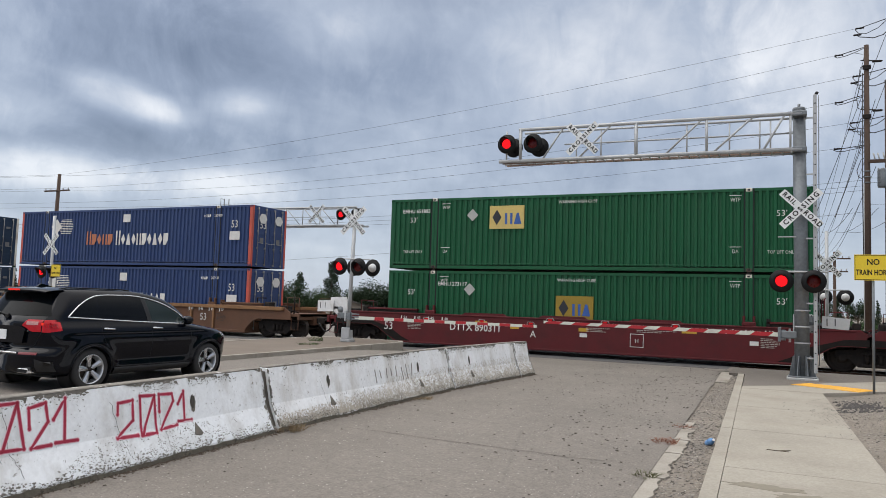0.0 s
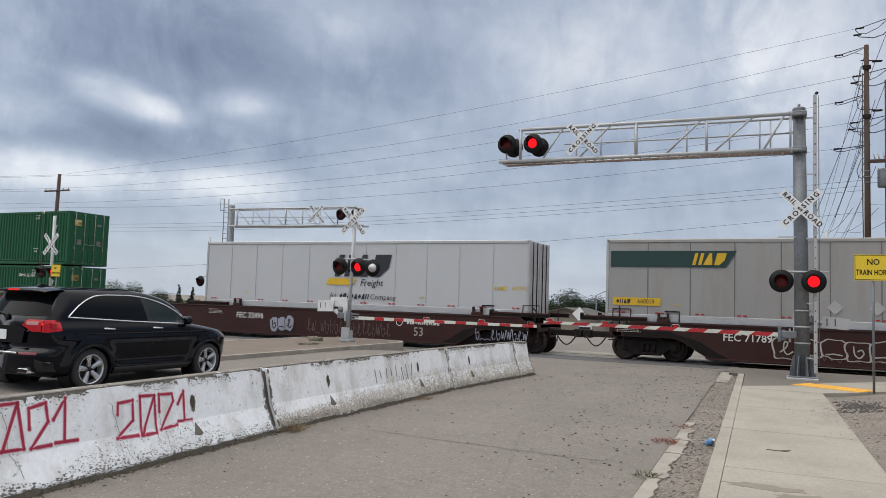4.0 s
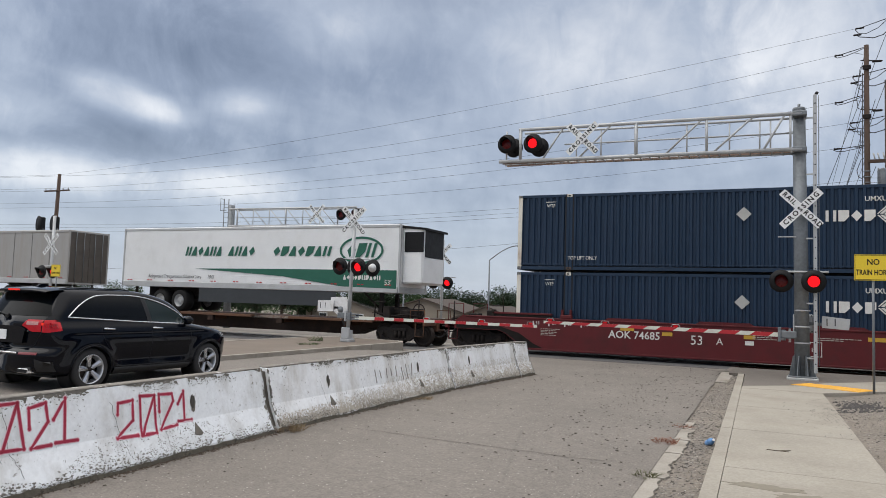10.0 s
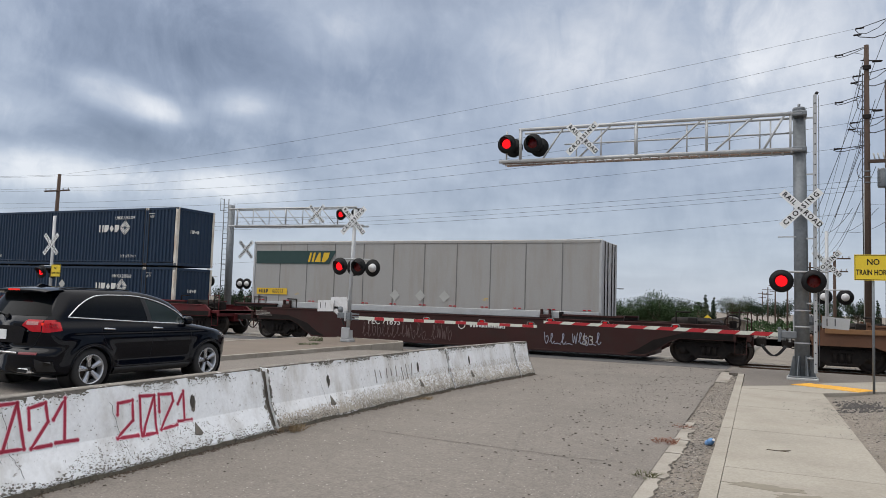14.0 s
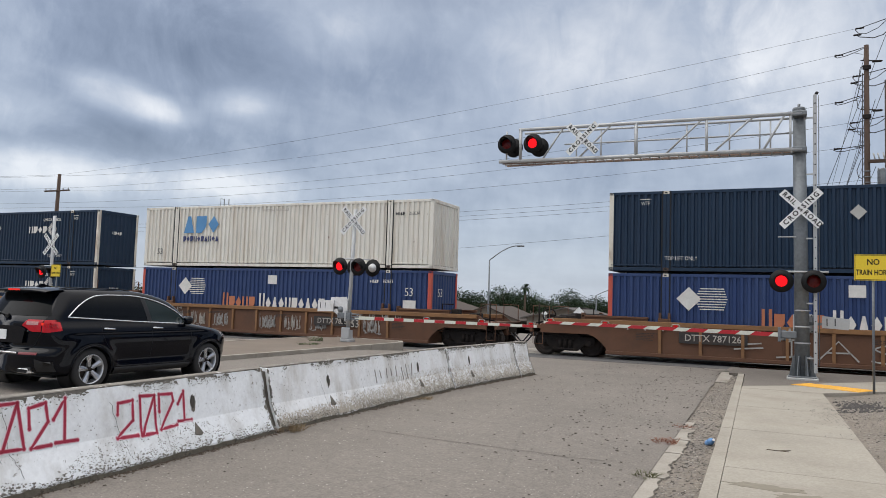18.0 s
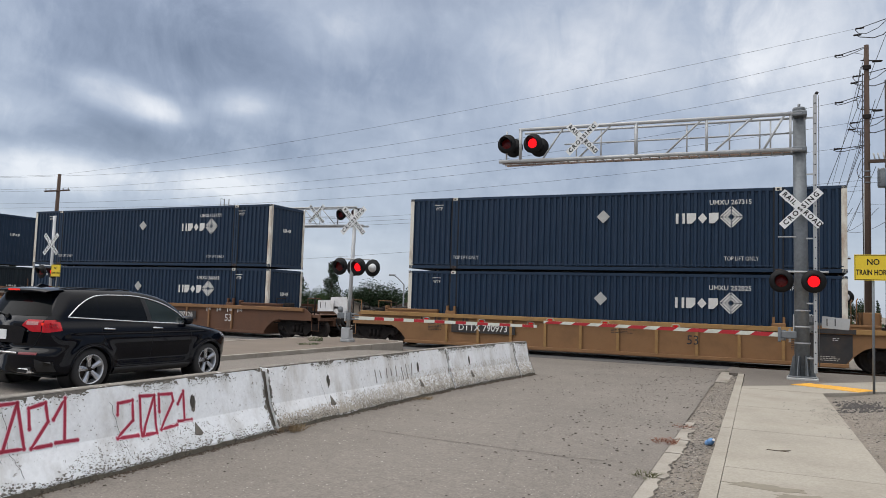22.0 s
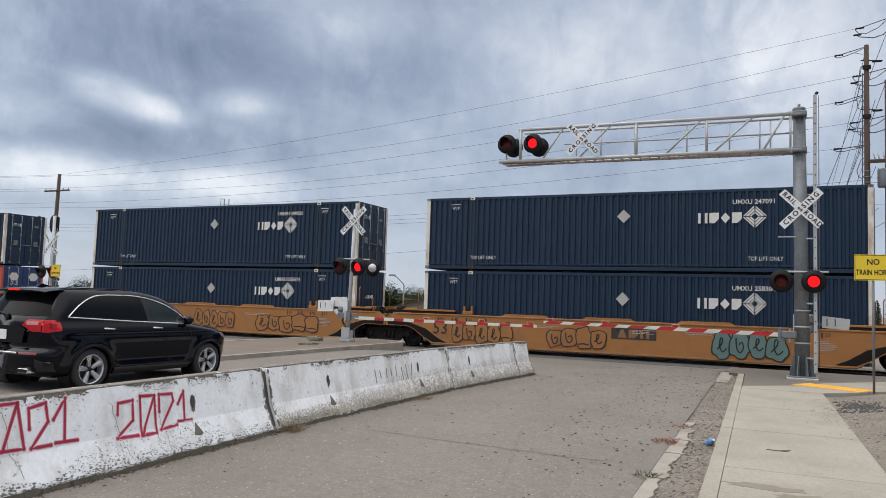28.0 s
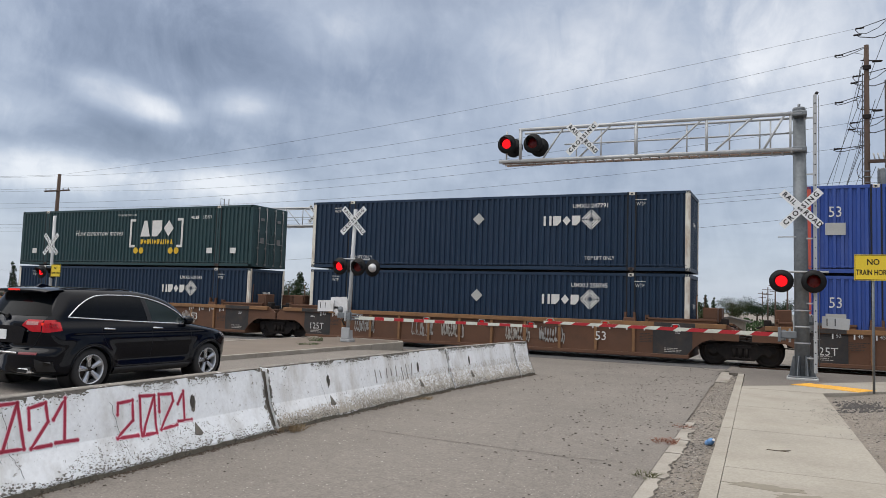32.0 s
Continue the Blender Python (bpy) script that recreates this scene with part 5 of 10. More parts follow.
def scrawl(parent, x0, x1, z0, z1, mat, seed, y, loops=5, width=0.03, forms=None):
    """A sprayed tag: a row of looping strokes."""
    rnd = random.Random(seed)
    g = Geo()
    forms = forms or [rnd.choice(("loop", "wave", "hook", "loop", "dash")) for _ in range(2 * loops)]
    d = (x1 - x0) / len(forms)
    for k, form in enumerate(forms):
        lift, tall = rnd.uniform(-0.06, 0.06), rnd.uniform(0.85, 1.05)
        for pts in STROKES[form]:
            pts = [(x0 + d * (k + 0.08 + 0.84 * u), z0 + (z1 - z0) * (lift + tall * v)) for u, v in pts]
            ends = [pts[0]] + pts + [pts[-1]]
            curve = []
            for i in range(1, len(ends) - 2):
                for j in range(6):
                    t = j / 6
                    w = (0.5 * (-t + 2 * t * t - t ** 3), 0.5 * (2 - 5 * t * t + 3 * t ** 3), 0.5 * (t + 4 * t * t - 3 * t ** 3), 0.5 * (t ** 3 - t * t))
                    curve.append(tuple(sum(p[c] * q for p, q in zip(ends[i - 1:i + 3], w)) for c in (0, 1)))
            curve.append(pts[-1])
            if len(pts) < 4:
                curve = pts
            rows = []
            for i, p in enumerate(curve):
                a, b = curve[max(i - 1, 0)], curve[min(i + 1, len(curve) - 1)]
                s = Vector((a[1] - b[1], b[0] - a[0])).normalized() * width / 2
                rows += [(p[0] + s.x, 0.0, p[1] + s.y), (p[0] - s.x, 0.0, p[1] - s.y)]
            g.add(rows, [(2 * i, 2 * i + 1, 2 * i + 3, 2 * i + 2) for i in range(len(curve) - 1)])
    return mark("graffiti", g, mat, parent, 0, 0, y, "spray-painted tag")


def bubbles(parent, x0, x1, z0, z1, fill, edge, n, seed, y):
    """A sprayed piece: swollen overlapping shapes with thin outlines and strokes within."""
    rnd = random.Random(seed)
    d = (x1 - x0) / n
    for k in range(n):
        cx, cz, rx, rz = x0 + d * (k + 0.5), (z0 + z1) / 2 + rnd.uniform(-0.05, 0.05), d * rnd.uniform(0.5, 0.66), (z1 - z0) / 2 * rnd.uniform(0.85, 1.08)
        ph = rnd.uniform(0, 9)
        ring = []
        for i in range(30):
            a = 2 * math.pi * i / 30
            q = 1.0 + 0.34 * noise.noise((1.3 * math.cos(a) + ph, 1.3 * math.sin(a), seed))
            ring.append((cx + rx * q * math.copysign(abs(math.cos(a)) ** 0.7, math.cos(a)), cz + rz * q * math.copysign(abs(math.sin(a)) ** 0.7, math.sin(a))))
        mark("graffiti", Geo().flat(ring, 0), fill, parent, 0, 0, y - 0.002 * k, "sprayed fill of a bubble-letter piece")
        inner = [(cx + (px_ - cx) * 0.87, cz + (pz - cz) * 0.91) for px_, pz in ring]
        v = [(px_, 0.0, pz) for px_, pz in ring + inner]
        mark("graffiti", Geo().add(v, [(i, (i + 1) % 30, 30 + (i + 1) % 30, 30 + i) for i in range(30)]), edge, parent, 0, 0, y - 0.002 * k - 0.0012, "thin outline of the piece")
        scrawl(parent, cx - rx * 0.55, cx + rx * 0.55, cz - rz * 0.55, cz + rz * 0.6, edge, seed + k, y - 0.002 * n - 0.003, 1, 0.045, (rnd.choice(("hook", "loop", "dash", "loop")),))


SILL_Y = -1.49
DATA_DARK = surface("dark_data_panel", (0.03, 0.028, 0.028), 0.7, var=0.3, dirt=(0.08, 0.05, 0.035), dirt_amt=0.6, dirt_scale=2)
CHORD_YELLOW = surface("faded_yellow_chord", (0.36, 0.205, 0.07), 0.7, var=0.2, scale=0.8, dirt=(0.16, 0.08, 0.035), dirt_amt=0.6, dirt_scale=1.6)
CHORD_BROWN = surface("faded_brown_yellow_chord", (0.25, 0.125, 0.05), 0.7, var=0.2, scale=0.8, dirt=(0.11, 0.055, 0.03), dirt_amt=0.6, dirt_scale=1.6)
CHORD = {"weathered_yellow_car_paint": CHORD_YELLOW, "brown_yellow_car_paint": CHORD_YELLOW, "rusty_brown_car_paint": CHORD_BROWN}


def rep_mark(ob, digits, x, z, size=0.34, mat=None, code=4, y=SILL_Y, name=""):
    number_line(ob, digits, x, z, size, mat or STENCIL, y - 0.012, code, name)


def data_lines(ob, x, z, w, n, mat=None, y=SILL_Y):
    """Small stencilled lines too fine to read, broken where their words end."""
    g = Geo()
    rnd = random.Random(int(x * 100) + n)
    for i in range(n):
        q, end = -w / 2, -w / 2 + w * rnd.uniform(0.6, 1.0)
        while q < end:
            d = rnd.uniform(0.04, 0.15)
            g.box(q, min(end, q + d), -0.001, 0.001, -0.058 * i, -0.058 * i + 0.024)
            q += d + 0.025
    mark("data_stencil", g, mat or STENCIL_DIM, ob, x, z, y - 0.012)


def length_marks(ob, x, z, numbers, mat, y=SILL_Y):
    """The box lengths that fit, each beside its upright tick."""
    for k, t in enumerate(numbers):
        letters(t, x + 0.62 * k + 0.17, y - 0.014, z, 0.17, mat, ob, 1.0, "length_mark")
        mark("tick", Geo().box(-0.022, 0.022, -0.001, 0.001, -0.1, 0.07), mat, ob, x + 0.62 * k, z, y - 0.014)


def well_car(style, paint, left, right, label, arch=(9.7, 9.7)):
    """A low car that carries boxes between its bogies. left, right: "joint" or "end"; arch: where its bogies stand."""
    ob = thing("well_car", label, "freight car", group="cars of the train")
    xl, xr = -arch[0], arch[1]
    bl, br = (xl + 2.1, xr - 2.1) if style != "ribbed" else (xl + 1.7, xr - 1.7)
    top = 1.40
    for s in (-1, 1):
        ya, yb = (s * 1.40, s * 1.49) if style != "ribbed" else (s * 1.38, s * 1.43)
        el, er = (-9.72 if left == "joint" else xl - 0.9), (9.72 if right == "joint" else xr + 0.9)
        o = [(el + 0.35, top), (er - 0.35, top), (er, top - 0.25), (er, 0.86), (xr - 0.95, 0.86), (xr - 1.25, 0.75), (br + 0.35, 0.42), (br - 0.05, 0.2), (bl + 0.05, 0.2), (bl - 0.35, 0.42), (xl + 1.25, 0.75), (xl + 0.95, 0.86), (el, 0.86), (el, top - 0.25)]
        if style == "ribbed":  # rounded arches over the wheels
            o[5:7] = [(xr - 1.2, 0.76), (xr - 1.45, 0.55)]
            o[9 - 0:11] = [(xl + 1.45, 0.55), (xl + 1.2, 0.76)]
        part("side_sill", Geo().prism(o, "y", min(ya, yb), max(ya, yb)), paint, ob)
        if style == "ribbed":
            part("top_chord", Geo().box(el + 0.4, er - 0.4, min(s * 1.36, s * 1.52), max(s * 1.36, s * 1.52), 1.26, 1.42, 0.012), CHORD.get(paint.name, paint), ob, "lighter top chord")
            for q, b in [(q, b) for q, b, kind in ((bl, 1, left), (br, -1, right)) if kind == "joint"]:
                o = [(q + 0.03 * b, 0.24), (q + 1.15 * b, 0.24), (q + 1.15 * b, 1.24), (q - 0.2 * b, 1.24), (q - 0.2 * b, 0.55)]
                part("chord_patch", Geo().box(min(q + 1.1 * b, q - 0.3 * b), max(q + 1.1 * b, q - 0.3 * b), min(s * 1.515, s * 1.524), max(s * 1.515, s * 1.524), 1.265, 1.415), DATA_DARK, ob, "dark patch on the chord")
                part("data_panel", Geo().prism(o if b > 0 else o[::-1], "y", min(s * 1.431, s * 1.442), max(s * 1.431, s * 1.442)), DATA_DARK, ob, "dark painted panel with load data")
                if s < 0:
                    data_lines(ob, q + 0.45 * b, 0.5, 0.6, 3, STENCIL_DIM, -1.434)
                    data_lines(ob, q + 0.25 * b, 1.1, 0.25, 2, STENCIL, -1.434)
            part("bottom_chord", Geo().box(bl - 0.1, br + 0.1, min(s * 1.36, s * 1.5), max(s * 1.36, s * 1.5), 0.18, 0.30, 0.012), paint, ob)
            rib = shared("rib%+d" % s, lambda: Geo().prism([(-0.05, min(s * 1.425, s * 1.5)), (0.05, min(s * 1.425, s * 1.5)), (0.05, max(s * 1.425, s * 1.5)), (-0.05, max(s * 1.425, s * 1.5))], "z", 0.3, 1.26), CHORD.get(paint.name, paint))
            k = -4.5
            while k <= 4.5:
                part("rib", rib, CHORD.get(paint.name, paint), ob, at=Matrix.Translation((k * 1.372, 0, 0)))
                k += 1
        else:
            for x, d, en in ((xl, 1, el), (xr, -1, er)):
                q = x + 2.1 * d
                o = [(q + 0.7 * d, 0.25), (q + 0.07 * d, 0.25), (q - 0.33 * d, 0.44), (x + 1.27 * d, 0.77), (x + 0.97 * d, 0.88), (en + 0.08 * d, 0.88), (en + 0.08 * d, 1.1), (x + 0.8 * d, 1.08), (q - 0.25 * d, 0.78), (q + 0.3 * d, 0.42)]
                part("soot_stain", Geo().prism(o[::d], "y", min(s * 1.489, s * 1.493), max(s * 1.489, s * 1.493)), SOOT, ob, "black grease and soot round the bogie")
            part("top_flange", Geo().box(el + 0.5, er - 0.5, min(s * 1.36, s * 1.52), max(s * 1.36, s * 1.52), top - 0.06, top, 0.012), paint, ob)
            part("bottom_flange", Geo().box(bl, br, min(s * 1.36, s * 1.5), max(s * 1.36, s * 1.5), 0.18, 0.24, 0.01), paint, ob)
        for x in (-6.03, 6.03):
            part("box_guide", Geo().box(x - 0.22, x + 0.22, min(s * 1.34, s * 1.5), max(s * 1.34, s * 1.5), top, top + 0.14, 0.02).box(x - 0.2, x - 0.12, min(s * 1.34, s * 1.46), max(s * 1.34, s * 1.46), top + 0.1, top + 0.34, 0.01).box(x + 0.12, x + 0.2, min(s * 1.34, s * 1.46), max(s * 1.34, s * 1.46), top + 0.1, top + 0.34, 0.01), paint, ob)
        for x0, x1 in ((-9.0, -6.6), (6.6, 9.0)):
            part("walkway", Geo().box(x0, x1, min(s * 1.3, s * 1.5), max(s * 1.3, s * 1.5), top + 0.10, top + 0.17, 0.008), paint, ob)
            # dark fill paints the shaded gap below the walkway; short box is a bracket
            part("walkway_support", Geo().box(x0 + 0.02, x1 - 0.02, min(s * 1.32, s * 1.46), max(s * 1.32, s * 1.46), top, top + 0.1).box(x0 - 0.02, x0 + 0.1, min(s * 1.3, s * 1.5), max(s * 1.3, s * 1.5), top, top + 0.26, 0.01), GRIME if style != "ribbed" else paint, ob)
        if style == "smooth":
            for x0 in (-4.6, -1.4, 2.0):
                part("hood_plate", Geo().prism([(x0, top), (x0 + 1.9, top), (x0 + 1.75, top + 0.09), (x0 + 0.15, top + 0.09)], "y", min(s * 1.36, s * 1.48), max(s * 1.36, s * 1.48)), paint, ob)
    part("well_floor", Geo().box(bl, br, -1.38, 1.38, 0.16, 0.25).box(bl - 0.1, bl, -1.38, 1.38, 0.19, 1.1).box(br, br + 0.1, -1.38, 1.38, 0.19, 1.1), paint, ob)
    for e, kind, x in ((-1, left, xl), (1, right, xr)):
        q = x if kind == "end" else e * 9.0
        part("brake_rigging", Geo().box(q - 0.9, q - 0.5, -1.0, -0.6, 0.62, 0.98, 0.03).box(q + 0.35, q + 0.9, -0.9, -0.5, 0.7, 1.0, 0.03).tube([(q - 1.6, -1.15, 0.92), (q - 0.4, -1.18, 0.8), (q + 0.6, -1.15, 0.9), (q + 1.2, -1.1, 0.75)], 0.03, 6).tube([(q - 1.5, -0.9, 0.7), (q + 1.4, -0.9, 0.66)], 0.025, 6).box(q - 1.3, q + 1.3, -0.5, 0.5, 0.84, 1.0, 0.03), GRIME, ob, "grimy brake rods and boxes above the bogie")
        if kind == "joint":
            part("end_platform", Geo().box(min(e * 8.2, e * 9.5), max(e * 8.2, e * 9.5), -1.36, 1.36, 1.02, 1.3, 0.02).box(min(e * 8.0, e * 9.65), max(e * 8.0, e * 9.65), -0.45, 0.45, 0.85, 1.1, 0.02), paint, ob)
            for y in (-0.9, 0.9):
                part("stop_block", Geo().box(e * 8.75 - 0.24, e * 8.75 + 0.24, y - 0.3, y + 0.3, 1.3, 1.98 if style == "ribbed" else 1.6, 0.02), paint, ob)
            for y in (-1.34, 1.34):
                part("end_rail", Geo().tube([(e * 8.32, y, 1.35), (e * 8.32, y, 2.35), (e * 8.36, y, 2.42)], 0.02, 6).tube([(e * 9.0, y, 1.3), (e * 9.0, y, 1.95), (e * 8.6, y, 1.95)], 0.02, 6), paint, ob)
            part("brake_pipe", Geo().tube([(e * 8.0, -1.1, 1.36), (e * 8.7, -1.15, 1.5), (e * 9.6, -1.0, 1.33)], 0.035, 6).box(e * 8.45 - 0.2, e * 8.45 + 0.2, -1.2, -0.8, 1.3, 1.52, 0.03).box(e * 9.25 - 0.12, e * 9.25 + 0.12, -1.3, -1.0, 1.3, 1.62, 0.03), GRIME, ob, "grimy pipes and valves on the end platform")
            part("brake_gear", Geo().tube([(e * 8.4, -0.5, 1.4), (e * 9.3, -0.6, 1.42)], 0.05, 8).box(e * 9.1 - 0.15, e * 9.1 + 0.15, 0.0, 0.4, 1.3, 1.5, 0.03), GRIME, ob)
        else:
            end_gear(ob, x + e * 1.35, e, paint, brake=(e > 0) == (style != "ribbed"), tall=0.75)
            coupler(ob, x + e * 1.35, e)
            truck(ob, x)
    if right == "joint":
        truck(ob, 9.74)
    return ob


SPINE_DARK = surface("dark_rusty_beam", (0.030, 0.018, 0.014), 0.75, var=0.4, scale=1.2, dirt=(0.07, 0.035, 0.02), dirt_amt=0.6, dirt_scale=2, spec=0.3)


def spine_car(s_left, s_right, end_left, end_right, label):
    """A narrow beam with side platforms for trailers; origin at the middle between its bogies."""
    ob = thing("spine_car", label, "freight car", group="cars of the train")
    a, b = s_left, s_right
    part("center_beam", Geo().prism([(a + 0.6, 0.98), (b - 0.6, 0.98), (b - 0.6, 0.72), (b - 1.8, 0.62), (b - 2.6, 0.34), (a + 2.6, 0.34), (a + 1.8, 0.62), (a + 0.6, 0.72)], "y", -0.42, 0.42), SPINE_DARK, ob)
    part("center_beam_cap", Geo().box(a + 0.2, b - 0.2, -0.5, 0.5, 0.93, 1.03, 0.015), BROWN, ob)
    for s in (-1, 1):
        for x0, x1 in ((a + 1.6, a + 5.4), (a + 6.2, b - 7.6), (b - 6.9, b - 1.2)):
            part("side_platform", Geo().box(x0, x1, min(s * 0.6, s * 1.5), max(s * 0.6, s * 1.5), 0.98, 1.03, 0.008), BROWN, ob)
            part("edge_beam", Geo().box(x0 - 0.05, x1 + 0.05, min(s * 1.43, s * 1.52), max(s * 1.43, s * 1.52), 0.92, 1.03, 0.012), BROWN, ob)
        for x in (a + 3.2, a + 8.0, b - 6.0, b - 2.4):
            part("outrigger", Geo().prism([(min(s * 0.42, s * 1.45), 0.75), (max(s * 0.42, s * 1.45), 0.75), (max(s * 0.42, s * 1.45), 0.97), (min(s * 0.42, s * 1.45), 0.97)], "x", x - 0.06, x + 0.06), BROWN, ob)
            part("bracket", Geo().box(x - 0.16, x + 0.16, min(s * 1.3, s * 1.5), max(s * 1.3, s * 1.5), 0.68, 0.92, 0.02), SPINE_DARK, ob)
    if end_left:
        end_gear(ob, a - 1.3, -1, BROWN, False, 0.4)
        coupler(ob, a - 1.3, -1)
        truck(ob, a)
    if end_right:
        end_gear(ob, b + 1.3, 1, BROWN, True, 0.4)
        coupler(ob, b + 1.3, 1)
    else:
        part("joint_block", Geo().box(b - 0.7, b + 0.7, -0.4, 0.4, 0.66, 0.98, 0.03), GRIME, ob)
    truck(ob, b)
    return ob


REAR_DOOR = surface("stained_rear_door", (0.085, 0.072, 0.06), 0.65, var=0.3, scale=1.5, dirt=(0.06, 0.05, 0.042), dirt_amt=0.7, dirt_scale=2)
PALE_DOOR = surface("pale_rear_door", (0.42, 0.42, 0.42), 0.6, var=0.15, dirt=(0.2, 0.18, 0.16), dirt_amt=0.5, dirt_scale=2)
SEAM_GREY = surface("grey_panel_seam", (0.15, 0.145, 0.14), 0.6, var=0.2)
DULL_RIM = surface("rusty_tan_rim", (0.17, 0.13, 0.09), 0.6, 0.3, var=0.4, scale=9)
DARK_TYRE = surface("black_tyre", (0.010, 0.010, 0.010), 0.8, var=0.3, spec=0.25)


def road_wheel(parent, x, y, rim):
    ty = part("tyre", shared("trailer_tyre", lambda: Geo().lathe([(0.30, -0.28), (0.45, -0.28), (0.505, -0.24), (0.515, 0.0), (0.505, 0.24), (0.45, 0.28), (0.30, 0.28)], 26, "y"), DARK_TYRE), DARK_TYRE, parent, at=Matrix.Translation((x, y, 0.52)))
    def hub():
        g = Geo().lathe([(0.305, -0.27), (0.285, -0.25), (0.27, -0.14), (0.17, -0.10), (0.15, -0.2), (0.08, -0.21), (0.0, -0.21)], 22, "y")
        for k in range(10):
            w = 2 * math.pi * k / 10
            g.rod((0.125 * math.cos(w), -0.2, 0.125 * math.sin(w)), (0.125 * math.cos(w), -0.24, 0.125 * math.sin(w)), 0.02, 6)
        return g
    part("rim", shared("trailer_rim", hub, rim), rim, ty)


def trailer(skin, label, length, height, wheels, legs, stripes=True, reefer=False):
    """A box body; with wheels, a road trailer. Origin at the middle of its underside (the body's, or the tyres')."""
    ob = thing("semi_trailer" if wheels else "container", label, "trailer" if wheels else "container", group="trailers on the train")
    h, z0 = length / 2, (1.16 if wheels else 0.0)
    z1 = z0 + height
    part("body", Geo().box(-h, h, -1.27, 1.27, z0 + 0.12, z1, 0.02), skin, ob)
    part("top_rail", Geo().box(-h - 0.01, h + 0.01, -1.3, 1.3, z1 - 0.14, z1 - 0.02, 0.015), ALU if skin is not SILVER else skin, ob)
    part("bottom_rail", Geo().box(-h - 0.01, h + 0.01, -1.3, 1.3, z0, z0 + 0.26, 0.015), ALU, ob)
    for x in (-h, h):
        for s in (-1, 1):
            part("corner_post", Geo().box(x - 0.05, x + 0.05, min(s * 1.3, s * 1.2), max(s * 1.3, s * 1.2), z0, z1, 0.012), ALU if not wheels or reefer else skin, ob)
    if not reefer:
        for k in range(1, 11):
            x = -h + length * k / 11
            part("panel_seam", Geo().box(x - 0.016, x + 0.016, -1.283, -1.26, z0 + 0.26, z1 - 0.14), ALU if skin is PALE else SEAM_GREY, ob)
    else:
        for k in range(26):
            z = z0 + 0.3 + (height - 0.5) * k / 26
            part("rib", Geo().box(-h + 0.05, h - 0.05, -1.278, -1.26, z, z + 0.035), WHITE_BOX, ob)
    # reflective tape along the foot
    g = Geo()
    for k in range(12):
        x = -h + 0.5 + (length - 1.0) * k / 11
        g.box(x - 0.14, x - 0.02, -1.306, -1.29, z0 + 0.3, z0 + 0.345).box(x + 0.05, x + 0.17, -1.306, -1.29, z0 + 0.3, z0 + 0.345)
    tagged(part("reflective_tape", g, RED_STRIPE, ob), kind="stuff")
    for s in (-1, 1):
        d = part("door", Geo().box(h, h + 0.04, min(s * 0.01, s * 1.2), max(s * 0.01, s * 1.2), z0 + 0.1, z1 - 0.1, 0.01), REAR_DOOR if wheels else PALE_DOOR, ob) if not reefer else None
        if d:
            for q in (0.35, 0.85):
                part("lock_rod", Geo().rod((h + 0.06, s * q, z0 + 0.05), (h + 0.06, s * q, z1 - 0.05), 0.018, 8), GALV if wheels else GRIME, d)
    if wheels:
        rim = DULL_RIM if not reefer else ALU
        for x in wheels:
            for s in (-1, 1):
                road_wheel(ob, x, s * 0.99, rim)
            part("axle", Geo().rod((x, -0.9, 0.52), (x, 0.9, 0.52), 0.08, 8), GRIME, ob)
        xm = sum(wheels) / 2
        part("slider_frame", Geo().box(xm - 1.6, xm + 1.6, -0.5, 0.5, 0.75, z0, 0.02), GRIME, ob)
        for s in (-1, 1):
            part("landing_leg", Geo().box(legs - 0.08, legs + 0.08, s * 0.7 - 0.08, s * 0.7 + 0.08, 0.28, z0, 0.01).box(legs - 0.16, legs + 0.16, s * 0.7 - 0.13, s * 0.7 + 0.13, 0.24, 0.3, 0.01), GRIME, ob)
        part("leg_brace", Geo().tube([(legs, -0.7, 0.4), (legs + (0.9 if legs < 0 else -0.9), -0.7, z0)], 0.04, 6), GRIME, ob)
        tail = h - 0.25 if xm > 0 else -h + 0.25
        part("rear_guard", Geo().box(tail - 0.05, tail + 0.05, -1.15, 1.15, 0.5, 0.6, 0.01).box(tail - 0.05, tail + 0.05, -0.6, -0.5, 0.55, z0, 0.01).box(tail - 0.05, tail + 0.05, 0.5, 0.6, 0.55, z0, 0.01), GRIME, ob)
        for s in (-1, 1):
            part("mud_flap", Geo().box(xm + (1.35 if xm > 0 else -1.35) - 0.01, xm + (1.35 if xm > 0 else -1.35) + 0.01, s * 0.95 - 0.3, s * 0.95 + 0.3, 0.3, z0), RUBBER, ob)
    return ob
# ---- crossing signals ----
LIT = []  # lit lens, rest pose, lamp group
LETTER_BLACK = BLACK


